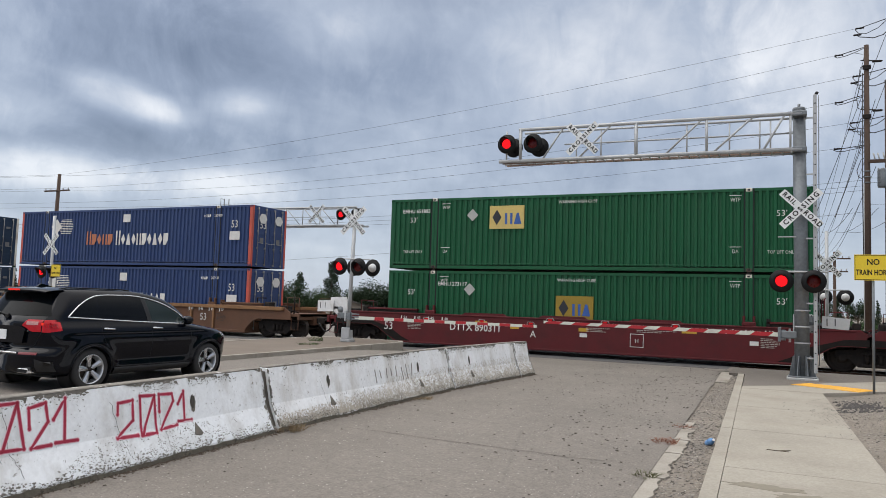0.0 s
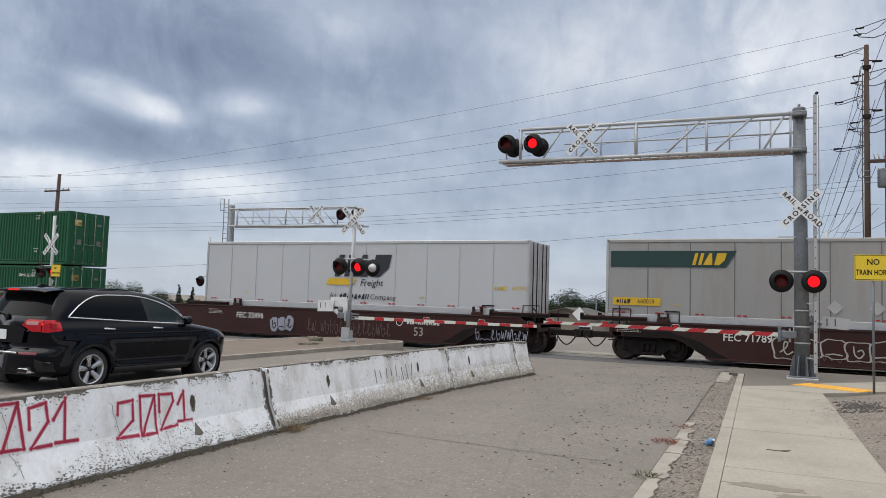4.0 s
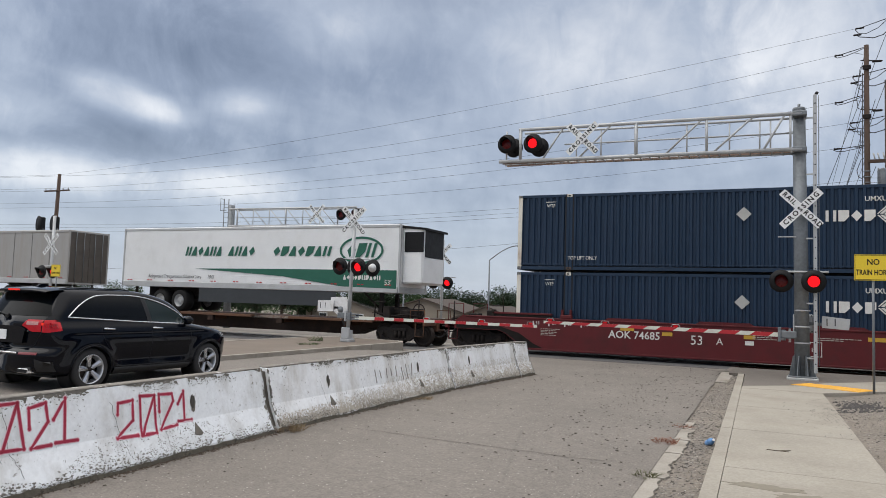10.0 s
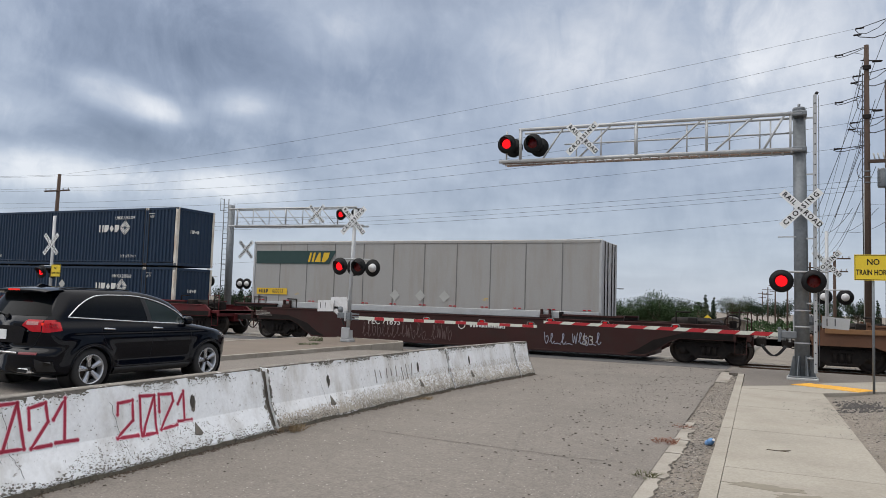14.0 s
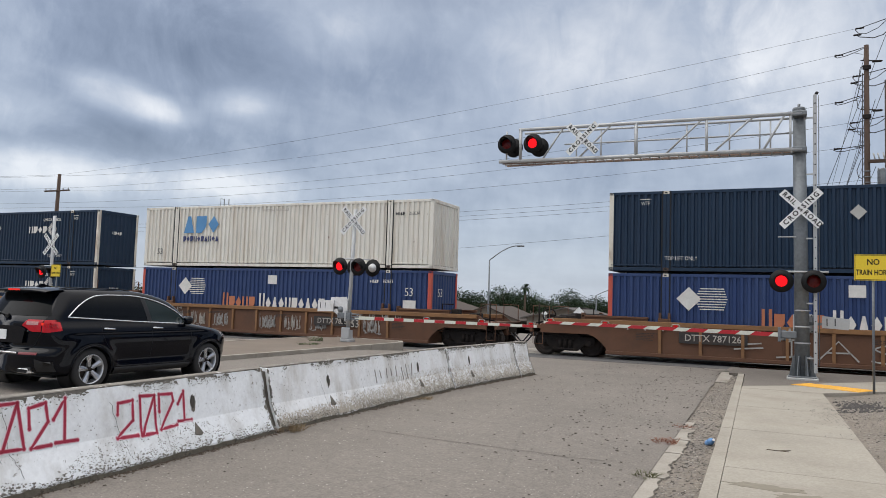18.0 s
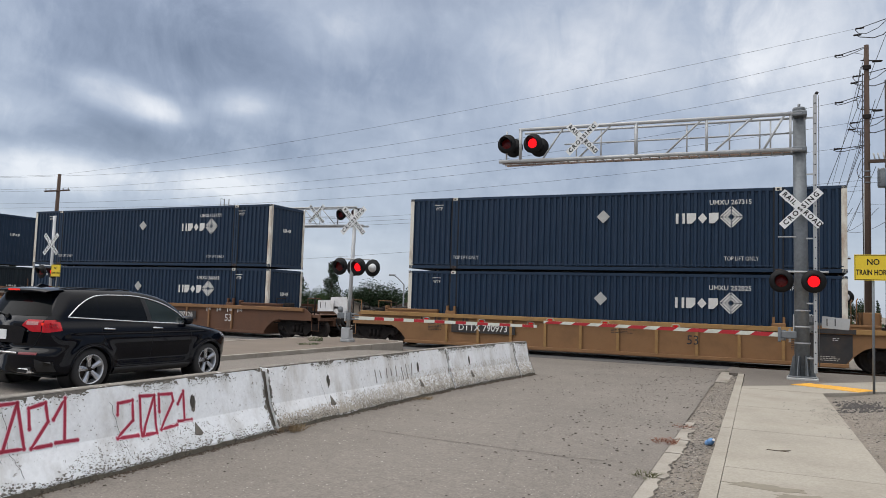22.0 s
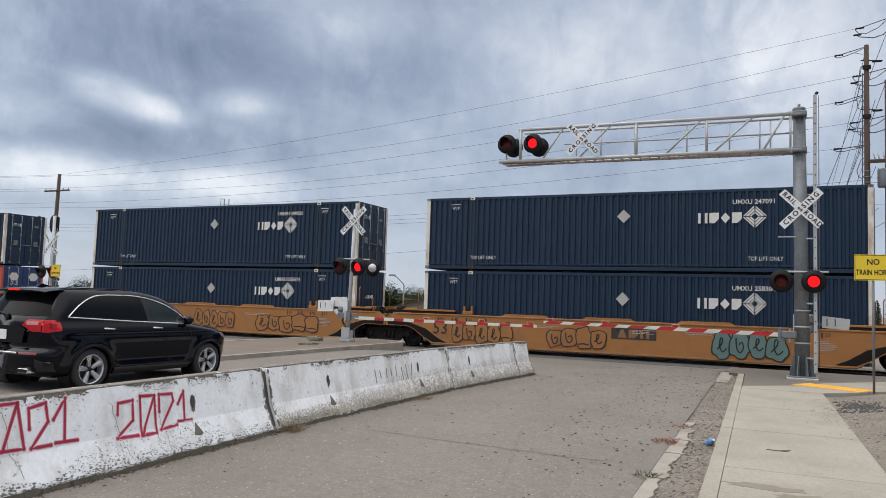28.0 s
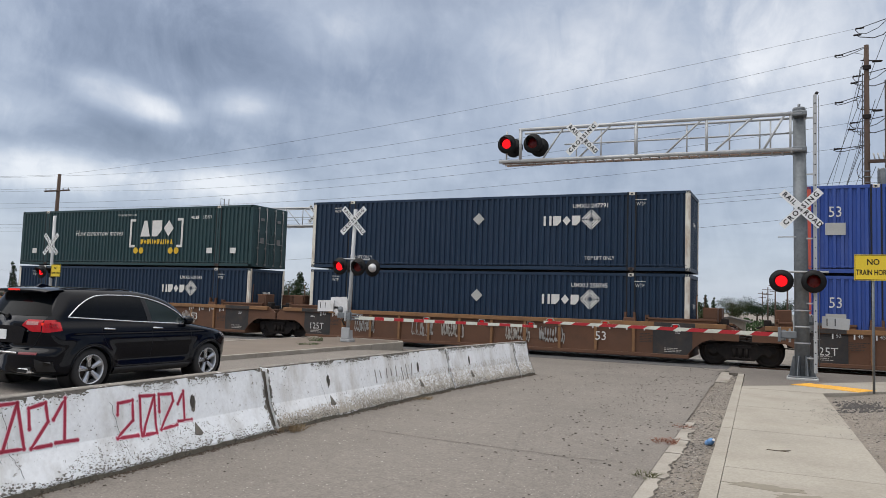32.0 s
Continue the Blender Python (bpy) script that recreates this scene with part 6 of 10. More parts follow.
def lamp(parent, x, y, z, group, facing=-1, r=0.31, back=None):
    """A flashing-light head: round background, hood, lens and a lit lens that slides forward when it burns."""
    m = Matrix.Translation((x, y, z)) @ (Matrix.Rotation(math.pi, 4, "Z") if facing > 0 else Matrix.Identity(4))
    disc = part("lamp", shared("lamp_disc%.2f" % r, lambda: Geo().lathe([(0.0, 0.012), (r, 0.012), (r, -0.012), (0.165, -0.014), (0.0, -0.014)], 28, "y").lathe([(r, 0.012), (r + 0.008, 0.0), (r, -0.012)], 28, "y"), BLACK), BLACK, parent, "round black flashing-light head", m)
    def hood():
        g = Geo()
        n = 18
        v = []
        for i in range(n + 1):
            a = math.pi * (-0.12 + 1.24 * i / n)
            for rr in (0.185, 0.178):
                v.append((rr * math.cos(a), -0.012, rr * math.sin(a)))
                v.append((rr * math.cos(a), -0.14 - 0.19 * max(0.0, math.sin(a)), rr * math.sin(a)))
        f = []
        for i in range(n):
            k = 4 * i
            f += [(k, k + 1, k + 5, k + 4), (k + 2, k + 3, k + 7, k + 6), (k + 1, k + 3, k + 7, k + 5)]
        return g.add(v, f, True)
    part("hood", shared("hood", hood, BLACK), BLACK, disc)
    part("lens", shared("lens", lambda: Geo().lathe([(0.0, -0.045), (0.08, -0.04), (0.148, -0.022), (0.165, -0.014)], 22, "y"), LAMP_DARK), LAMP_DARK, disc, "dark red lens")
    back = back or WHITE_PAINT
    part("housing", shared("lamp_housing", lambda: Geo().lathe([(0.0, 0.17), (0.07, 0.165), (0.115, 0.12), (0.15, 0.04), (0.16, 0.013)], 18, "y"), back), back, disc, "lamp housing")
    if group is not None:
        def lit():
            return Geo().lathe([(0.0, -0.052), (0.08, -0.047), (0.14, -0.034), (0.155, -0.02), (0.0, -0.015)], 22, "y")
        b = part("lit_lens", shared("lit_lens", lit, LAMP_LIT), LAMP_LIT, disc, "glowing red lens")
        LIT.append((b, group))
    return disc


def crossbuck(parent, x, y, z, length=1.3, facing=-1, mat=None):
    """Two crossed blades with their words."""
    turn = Matrix.Rotation(math.pi, 4, "Z") if facing > 0 else Matrix.Identity(4)
    w = length * 0.155
    for k, (ang, texts) in enumerate(((-45, (("RAIL", -0.30), ("ROAD", 0.30))), (45, (("CROSSING", 0.0),)))):
        m = Matrix.Translation((x, y - 0.014 * k * (1 if facing < 0 else -1), z)) @ turn @ Matrix.Rotation(radians(-ang), 4, "Y")
        blade = part("blade", shared("blade%.2f" % length, lambda: Geo().box(-length / 2, length / 2, -0.004, 0.004, -w / 2, w / 2), SIGN_WHITE), SIGN_WHITE, parent, "white blade of the crossbuck", m)
        for t, off in texts:
            letters(t, off * length, -0.008, 0, w * 0.9, BLACK, blade, 0.95 if len(t) < 5 else 1.0, "lettering", spacing=1.24 if len(t) < 5 else 1.42, bold=0.005)


ARM_WHITE = surface("dull_white_arm", (0.66, 0.68, 0.60), 0.55, var=0.1, dirt=(0.42, 0.41, 0.35), dirt_amt=0.5, dirt_scale=3)


def gate_arm(parent, x0, x1, z0, z1, y, period=0.86, red=0.56, slant=0.07):
    """A striped arm on its pivot, with lamps on top."""
    arm = part("gate_arm", Geo().prism([(x0, z0 - 0.058), (x1, z1 - 0.042), (x1, z1 + 0.042), (x0, z0 + 0.058)], "y", y - 0.02, y + 0.02), ARM_WHITE, parent, "red-and-white striped gate arm")
    span = abs(x1 - x0)
    n = int(span / period)

    def at(u, v):
        h = 0.057 + (0.041 - 0.057) * u
        return (x0 + (x1 - x0) * u + v * slant, z0 + (z1 - z0) * u + v * h)
    for i in range(n):
        b = 1 - (i * period + 0.1) / span
        a = b - red * period / span
        part("stripe", Geo().prism([at(a, -1), at(b, -1), at(b, 1), at(a, 1)], "y", y - 0.024, y + 0.024), RED_STRIPE, arm)
    for u in (0.42, 0.72, 0.97):
        lx, lz = x0 + (x1 - x0) * u, z0 + (z1 - z0) * u + 0.085
        cage = part("arm_lamp", Geo().box(lx - 0.06, lx + 0.06, y - 0.035, y + 0.035, lz - 0.03, lz + 0.025, 0.01), RED_LAMP, arm, "small red lamp on the arm")
        part("lamp_guard", Geo().tube([(lx - 0.13, y, lz - 0.03), (lx - 0.09, y, lz + 0.045), (lx + 0.09, y, lz + 0.045), (lx + 0.13, y, lz - 0.03)], 0.008, 5), ALU, cage)
    return arm


RED_LAMP = glow("arm_lamp_red", (1.0, 0.04, 0.05), 0.4)


def gate_machine(parent, x, y, z, s, weight_x, mat=None, drop=0.0, level=False):
    """Drive box, crank and counterweight of a gate; s: the side to which its arm points."""
    mat = mat or WHITE_PAINT
    box = part("gate_machine", Geo().box(x - 0.26, x + 0.26, y - 0.16, y + 0.14, z - 0.22, z + 0.30, 0.03).box(x - 0.2, x + 0.2, y - 0.18, y - 0.15, z - 0.12, z + 0.24, 0.01), mat, parent, "grey-white gate drive box")
    for dx, dz in ((-0.22, 0.26), (0.22, 0.26), (-0.22, -0.18), (0.22, -0.18)):
        part("bolt", Geo().rod((x + dx, y - 0.19, z + dz), (x + dx, y - 0.15, z + dz), 0.018, 6), LETTER_BLACK, box)
    part("crank_disc", Geo().lathe([(0.0, -0.06), (0.11, -0.05), (0.13, 0.0)], 14, "y", (x + s * 0.1, y - 0.18, z - 0.1)), GALV, box)
    for k in range(3):
        part("stain", Geo().box(x - 0.1 + 0.09 * k, x - 0.07 + 0.09 * k, y - 0.186, y - 0.182, z + 0.02 - 0.05 * (k % 2), z + 0.16), GRIME_DARK, box)
    zc = z + 0.22 - drop
    plate = part("counterweight", Geo().prism([(weight_x - 0.33, zc - (0.24 if level else 0.16)), (weight_x + 0.33, zc - 0.2), (weight_x + 0.36, zc + (0.2 if level else 0.1)), (weight_x - 0.33, zc + 0.17)], "y", y - 0.26, y - 0.2), mat, parent, "pale sheet-steel counterweight plate")
    for k in (-0.22, -0.02):
        part("slot", Geo().box(weight_x + k, weight_x + k + 0.025, y - 0.264, y - 0.26, zc - 0.1, zc + 0.1), GRIME_DARK, plate)
    part("weight_arm", Geo().prism([(min(x, weight_x), zc - 0.1), (max(x, weight_x), zc - 0.1), (max(x, weight_x), zc - 0.02), (min(x, weight_x), zc - 0.02)], "y", y - 0.2, y - 0.18), GALV, parent)
    part("arm_bracket", Geo().box(min(x, x + s * 0.55), max(x, x + s * 0.55), y - 0.24, y - 0.14, z - 0.40, z - 0.20, 0.015).box(x + s * 0.5 - 0.06, x + s * 0.5 + 0.06, y - 0.26, y - 0.12, z - 0.46, z - 0.16, 0.01), GALV, parent)
    part("clamp", Geo().box(x + s * 0.34 - 0.03, x + s * 0.34 + 0.03, y - 0.26, y - 0.1, z - 0.5, z - 0.12, 0.01), ALU, parent)


GRIME_DARK = surface("dark_scribble", (0.03, 0.03, 0.032), 0.8, var=0.3)

# the mast with the long cantilever
MY = 23.2
mast = thing("cantilever_signal", "tall galvanised crossing signal mast with truss arm, lamps and gate", "railroad signal", pose(0.2, MY, 0.115))
def post(name, g, mat=GALV, label=""):
    return part(name, g, mat, mast, label)
post("foundation", Geo().box(-0.4, 0.4, -0.4, 0.4, -0.1, 0.06, 0.02), GREY_CONCRETE, "concrete foundation")
post("pole", Geo().rod((0, 0, 0.05), (-0.08, 0, 7.62), 0.2, 22, 0.165))
post("base_plate", Geo().box(-0.36, 0.36, -0.36, 0.36, 0.06, 0.1, 0.008))
for k in range(8):
    a = math.pi * k / 4 + 0.39
    c, s = math.cos(a), math.sin(a)
    post("gusset", Geo().add([(0.19 * c - 0.012 * s, 0.19 * s + 0.012 * c, 0.1), (0.36 * c - 0.012 * s, 0.36 * s + 0.012 * c, 0.1), (0.26 * c - 0.012 * s, 0.26 * s + 0.012 * c, 0.62), (0.19 * c - 0.012 * s, 0.19 * s + 0.012 * c, 0.66), (0.19 * c + 0.012 * s, 0.19 * s - 0.012 * c, 0.1), (0.36 * c + 0.012 * s, 0.36 * s - 0.012 * c, 0.1), (0.26 * c + 0.012 * s, 0.26 * s - 0.012 * c, 0.62), (0.19 * c + 0.012 * s, 0.19 * s - 0.012 * c, 0.66)], [(0, 1, 2, 3), (7, 6, 5, 4), (1, 5, 6, 2), (2, 6, 7, 3)]))
post("cap", Geo().lathe([(0.0, 7.66), (0.15, 7.65), (0.172, 7.63), (0.172, 7.58)], 16, "z", (-0.08, 0, 0)).rod((-0.08, 0, 7.64), (-0.08, 0, 7.76), 0.04, 10))
AX = -0.2
arm = post("truss_arm", Geo().rod((AX + 0.2, -0.26, 7.43), (AX - 8.17, -0.26, 7.53), 0.055, 10), ALU, "aluminium truss arm")
def bar(a, b, r=0.028, name="strut"):
    part(name, Geo().rod(a, b, r, 8), ALU, arm)
def zt(x): return 7.43 - 0.0119 * (x - AX)
def zb(x): return 6.41 - 0.0108 * (x - AX)
bar((AX + 0.2, -0.26, 6.41), (AX - 8.85, -0.26, 6.505), 0.06, "chord")
bar((AX + 0.2, 0.3, 7.43), (AX - 8.17, 0.3, 7.53), 0.035, "chord")
bar((AX + 0.2, 0.3, 6.41), (AX - 8.85, 0.3, 6.505), 0.05, "chord")
for x, r in ((-8.32, 0.055), (-4.59, 0.055), (-2.54, 0.04), (-0.3, 0.03)):
    bar((x, -0.26, zb(x)), (x, -0.26, zt(x)), r)
for a, b in ((-7.58, -6.88), (-6.39, -5.35), (-3.73, -2.67), (-2.37, -1.25), (-1.01, -0.44)):
    bar((a, -0.26, zb(a)), (b, -0.26, zt(b)), 0.032)
for x in (-6.6, -5.8, -3.17, -1.95, -1.12, -0.83):
    bar((x, 0.3, zb(x)), (x, 0.3, zt(x)), 0.024)
bar((AX, 0.3, 7.0), (AX - 6.8, 0.3, 7.08), 0.025, "hand_rail")
for k in range(30):
    x = AX - 0.3 - 0.285 * k
    part("rung", Geo().box(x - 0.02, x + 0.02, -0.24, 0.28, zb(x) - 0.045, zb(x) - 0.02), ALU, arm)
part("walkway_edge", Geo().box(AX - 8.75, AX - 0.1, -0.22, -0.18, 6.42, 6.47).box(AX - 8.75, AX - 0.1, 0.22, 0.26, 6.42, 6.47), surface("rusty_grating", (0.25, 0.17, 0.13), 0.8, var=0.3), arm)
for z in (7.43, 6.41):
    post("clamp", Geo().box(-0.26, 0.12, -0.31, 0.33, z - 0.07, z + 0.07, 0.02), GALV)
bar((AX - 8.6, -0.26, zb(-8.6)), (AX - 8.6, -0.26, 7.5), 0.03)
for x, z, grp in ((-8.74, 7.05, "a_arm"), (-7.85, 7.02, "b_arm")):
    lamp(arm, x, -0.42, z, grp, back=BLACK)
    lamp(arm, x + 0.06, 0.1, z - 0.03, None, 1, back=BLACK)
crossbuck(mast, -6.23, -0.4, 7.08, 1.3)
crossbuck(mast, -0.03, -0.33, 4.72, 1.38)
post("lamp_bar", Geo().rod((-0.55, -0.2, 2.97), (0.65, -0.2, 2.97), 0.03, 8), ALU)
for x, grp in ((-0.53, "a"), (0.28, "b")):
    lamp(mast, x, -0.36, 2.7, grp, -1, 0.31)
# ladder with drilled rails
for y in (-0.2, 0.2):
    post("ladder_rail", Geo().box(0.28, 0.37, y - 0.015, y + 0.015, 0.2, 7.95, 0.005), ALU)
for k in range(26):
    post("rung", Geo().rod((0.325, -0.222, 0.45 + 0.29 * k), (0.325, 0.2, 0.45 + 0.29 * k), 0.02, 6), GRIME_DARK)
for z in (0.6, 2.1, 3.9, 5.7, 7.3):
    post("ladder_bracket", Geo().box(0.1, 0.32, -0.2, -0.16, z - 0.02, z + 0.02), ALU)
post("ladder_top", Geo().rod((0.33, -0.1, 7.95), (0.39, -0.15, 8.03), 0.04, 8), BLACK)
post("conduit", Geo().tube([(0.42, -0.05, 7.95), (0.42, -0.05, 0.4)], 0.012, 6), GALV)
post("side_bracket", Geo().box(-0.62, -0.15, -0.24, -0.2, 3.93, 3.96, 0.005), ALU)
gate_machine(mast, 0.02, 0.36, 1.5, -1, 0.82, ALU, 0.12)
gate_arm(mast, -0.45, -7.4, 1.21, 1.285, -0.25)
post("arm_socket", Geo().box(-0.55, -0.15, -0.3, -0.16, 1.12, 1.32, 0.02).box(-0.62, -0.54, -0.34, -0.14, 1.02, 1.42, 0.01), GALV)
for z in (1.0, 1.45, 1.9):
    post("strap", Geo().lathe([(0.205, z - 0.02), (0.212, z), (0.205, z + 0.02)], 20, "z"), ALU)


def signal(x, y, zb_, top, cross_z, cross_len, lamp_z, front, back, lean=0.0, label="", facing=-1, r=0.07, wide=0.39):
    ob = thing("crossing_signal", label, "railroad signal", pose(x, y, zb_), group="crossing signals")
    part("pole", Geo().rod((0, 0, 0), (lean, 0, top - zb_), r, 14), ALU, ob, "pale aluminium pole")
    part("base_box", Geo().box(-0.2, 0.2, -0.2, 0.2, 0.0, 0.12, 0.02).prism([(-0.14, 0.12), (0.14, 0.12), (0.11, 0.42), (-0.11, 0.42)], "y", -0.14, 0.14), ALU, ob)
    lx = lean * cross_z / top
    if cross_z:
        crossbuck(ob, lx, -0.1, cross_z - zb_, cross_len)
    part("lamp_bar", Geo().rod((-wide - 0.05, -0.1, lamp_z - zb_ + 0.28), (wide + 0.4, -0.1, lamp_z - zb_ + 0.28), 0.022, 8), ALU, ob)
    if front:
        for s, grp in ((-1, front[0]), (1, front[1])):
            lamp(ob, s * wide, -0.2 * 1, lamp_z - zb_, grp, -1)
    if back:
        for s in (-1, 1):
            lamp(ob, s * wide + 0.3, 0.3, lamp_z - zb_, None, 1)
    return ob


med = signal(-14.58, MY, 0.385, 5.2, 4.78, 1.32, 3.1, ("a", "b"), True, 0.0, "white crossing signal with crossbuck, red lamps and gate on island")
med.matrix_basis = pose(-14.64, MY, 0.385, 0, 1.6, 0)
gate_machine(med, -0.28, -0.1, 1.25, 1, -0.80, None, 0.2, True)
part("crank_cover", Geo().prism([(-0.62, 1.58), (0.04, 1.62), (0.10, 1.30), (0.08, 0.86), (-0.16, 0.84), (-0.50, 1.10), (-0.62, 1.30)], "y", -0.30, -0.27), WHITE_PAINT, med, "pale cast cover of the gate drive")
for dz in (-0.02, 0.07, 0.16):
    part("arm_shank", Geo().box(0.05, 0.62, -0.33, -0.29, 0.84 + dz, 0.89 + dz, 0.008), GALV, med)
part("junction_box", Geo().box(-0.17, 0.17, -0.2, -0.12, 0.12, 0.52, 0.02), ALU, med)
gate_arm(med, 0.45, 7.2, 0.90, 1.07, -0.3, 0.78, 0.48, 0.0)
part("cable", Geo().tube([(-0.1, -0.12, 0.95), (-0.16, -0.16, 0.75), (-0.05, -0.18, 0.6)], 0.03, 6), RUBBER, med)
signal(-31.62, 24.0, 0.05, 5.4, 4.05, 1.3, 2.75, ("a", "b"), False, 0, "crossing signal with crossbuck at the far kerb")
signal(-16.25, 34.5, 0.15, 5.1, 4.37, 1.35, 2.9, ("a", "b"), False, 0, "crossing signal on the median beyond the track")
signal(1.2, 34.5, 0.05, 5.35, 4.0, 1.4, 2.65, None, True, 0, "crossing signal with crossbuck beyond the track")
signal(-31.7, 34.5, 0.05, 5.36, 0, 0, 2.71, ("a", "b"), False, 0, "crossing signal with bell beyond the track")
# a second long cantilever beyond the track
far = thing("cantilever_signal", "galvanised cantilever signal mast beyond the track with ladder", "railroad signal", pose(-30.1, 34.5, 0.03))
part("pole", Geo().rod((0, 0, 0), (-0.05, 0, 7.2), 0.2, 16, 0.18), GALV, far)
arm2 = part("truss_arm", Geo().rod((0, -0.25, 6.95), (8.75, -0.25, 6.85), 0.05, 8), ALU, far)
for a, b, r in (((0, -0.25, 5.95), (9.2, -0.25, 5.85), 0.06), ((0, 0.3, 5.95), (9.2, 0.3, 5.85), 0.05), ((0, 0.3, 6.95), (8.75, 0.3, 6.85), 0.035), ((0, 0.3, 6.5), (7, 0.3, 6.42), 0.022)):
    part("chord", Geo().rod(a, b, r, 8), ALU, arm2)
for k in range(8):
    x = 0.6 + 1.16 * k
    part("strut", Geo().rod((x, -0.25, 5.93), (x, -0.25, 6.92), 0.045 if k % 3 == 0 else 0.025, 8), ALU, arm2)
    if k < 7:
        part("strut", Geo().rod((x, -0.25, 6.92), (x + 1.0, -0.25, 5.93), 0.025, 8), ALU, arm2)
for x, grp in ((7.9, "a"), (8.85, "b")):
    lamp(arm2, x, -0.45, 6.45, grp)
crossbuck(far, 6.3, -0.45, 6.5, 1.35)
crossbuck(far, 0.9, 0.3, 4.6, 1.35)
lamp(far, 0.5, 0.4, 2.6, None, 1)
lamp(far, 1.0, 0.4, 2.6, None, 1)
for x in (-0.75, -0.4):
    part("ladder_rail", Geo().rod((x + 0.05, 0.1, 0.3), (x, 0.1, 7.6), 0.03, 6), GALV, far)
for k in range(22):
    part("rung", Geo().rod((-0.73, 0.1, 0.6 + 0.31 * k), (-0.38, 0.1, 0.6 + 0.31 * k), 0.015, 6), GALV, far)
part("cage", Geo().tube([(-0.75, 0.1, 7.6), (-0.75, -0.2, 7.6), (-0.75, -0.2, 6.9), (-0.3, -0.2, 6.9)], 0.02, 6), GALV, far)


# ---- signs ----
def text_sign(x, y, zb_, zc, w, h, lines, label, post_r=0.028, size=0.2):
    ob = thing("warning_sign", label, "sign", pose(x, y, zb_), group="yellow warning signs")
    part("post", Geo().rod((0, 0.03, 0), (0, 0.03, zc + h / 2 - zb_ - 0.05), post_r, 10), GALV, ob)
    plate = part("plate", Geo().box(-w / 2, w / 2, -0.004, 0.004, -h / 2, h / 2), SIGN_YELLOW, ob, "yellow sign plate", Matrix.Translation((0, -0.03, zc - zb_)))
    b = 0.012
    part("border", Geo().box(-w / 2 + b, w / 2 - b, -0.006, -0.004, h / 2 - 2 * b, h / 2 - b).box(-w / 2 + b, w / 2 - b, -0.006, -0.004, -h / 2 + b, -h / 2 + 2 * b).box(-w / 2 + b, -w / 2 + 2 * b, -0.006, -0.004, -h / 2 + 2 * b, h / 2 - 2 * b).box(w / 2 - 2 * b, w / 2 - b, -0.006, -0.004, -h / 2 + 2 * b, h / 2 - 2 * b), BLACK, plate)
    for k, t in enumerate(lines):
        letters(t, 0, -0.008, h * (0.2 - 0.4 * k), size * (1.0 if k == 0 else 0.9), BLACK, plate, 0.85 if k == 0 else 0.66, bold=0.004)
    return ob


text_sign(1.70, 20.5, 0.1, 3.08, 0.80, 0.62, ("NO", "TRAIN HORN"), "yellow no-train-horn sign on a thin steel post", 0.03, 0.2)
text_sign(-30.75, 23.6, 0.05, 2.8, 0.62, 0.55, ("NO", "TRAIN HORN"), "yellow no-train-horn sign beside the far signal", 0.025, 0.15)
for x, y, z, s in ((-16.38, 62.0, 1.30, 0.58), (-5.96, 60.0, 1.20, 0.43), (-18.13, 58.0, 1.28, 0.26)):
    ob = thing("road_sign", "pale diamond road sign on a post seen from behind", "sign", pose(x, y, -1.9), group="far road signs")
    part("post", Geo().rod((0, 0, 0), (0, 0, z + s + 1.9), 0.035, 8), GALV, ob)
    z += 1.9
    part("plate", Geo().prism([(0, z - s), (s, z), (0, z + s), (-s, z)], "y", -0.06, -0.04), SIGN_YELLOW if x == -5.96 else SIGN_WHITE, ob)

# traffic lights beyond the far kerb
for dx in (0, 1.5):
    ob = thing("traffic_light", "black traffic signal head seen from the side", "traffic light", pose(-49.5 + dx, 36.5, 0.0), group="traffic lights")
    part("post", Geo().rod((0.2, 0, 0), (0.2, 0, 6.3), 0.07, 10), GALV, ob)
    part("head", Geo().box(-0.2, 0.25, -0.2, 0.2, 6.05, 7.15, 0.06), BLACK, ob)
    part("backplate", Geo().lathe([(0.0, 0.0), (0.33, 0.0), (0.33, 0.02)], 16, "y", (0, 0, 0)), BLACK, ob, at=Matrix.Translation((0.02, -0.22, 6.6)) @ Matrix.Diagonal((1, 1, 1.9, 1)))

# ---- poles and wires ----
def pole(x, y, top, r, arms, label, lean=0.0, zb_=-0.05):
    zb_ = -2.2 if y > 66 else zb_
    ob = thing("utility_pole", label, "utility pole", pose(x, y, zb_), group="utility poles")
    part("shaft", Geo().rod((0, 0, 0), (lean, 0, top), r * 1.15, 12, r * 0.75), WOOD, ob)
    for z, half, tilt in arms:
        part("crossarm", Geo().box(lean * z / top - half, lean * z / top + half, -0.2, -0.08, z - 0.06, z + 0.06, 0.01), WOOD, ob)
        for q in (-0.9, -0.5, 0.5, 0.9):
            part("insulator", Geo().lathe([(0.0, 0.0), (0.04, 0.02), (0.055, 0.08), (0.03, 0.13), (0.05, 0.17), (0.0, 0.2)], 8, "z", (lean * z / top + half * q, -0.14, z + 0.05)), TAN_PANEL, ob)
    return ob


big = pole(3.5, 45.0, 16.45, 0.155, (), "tall brown wooden utility pole with many wires")


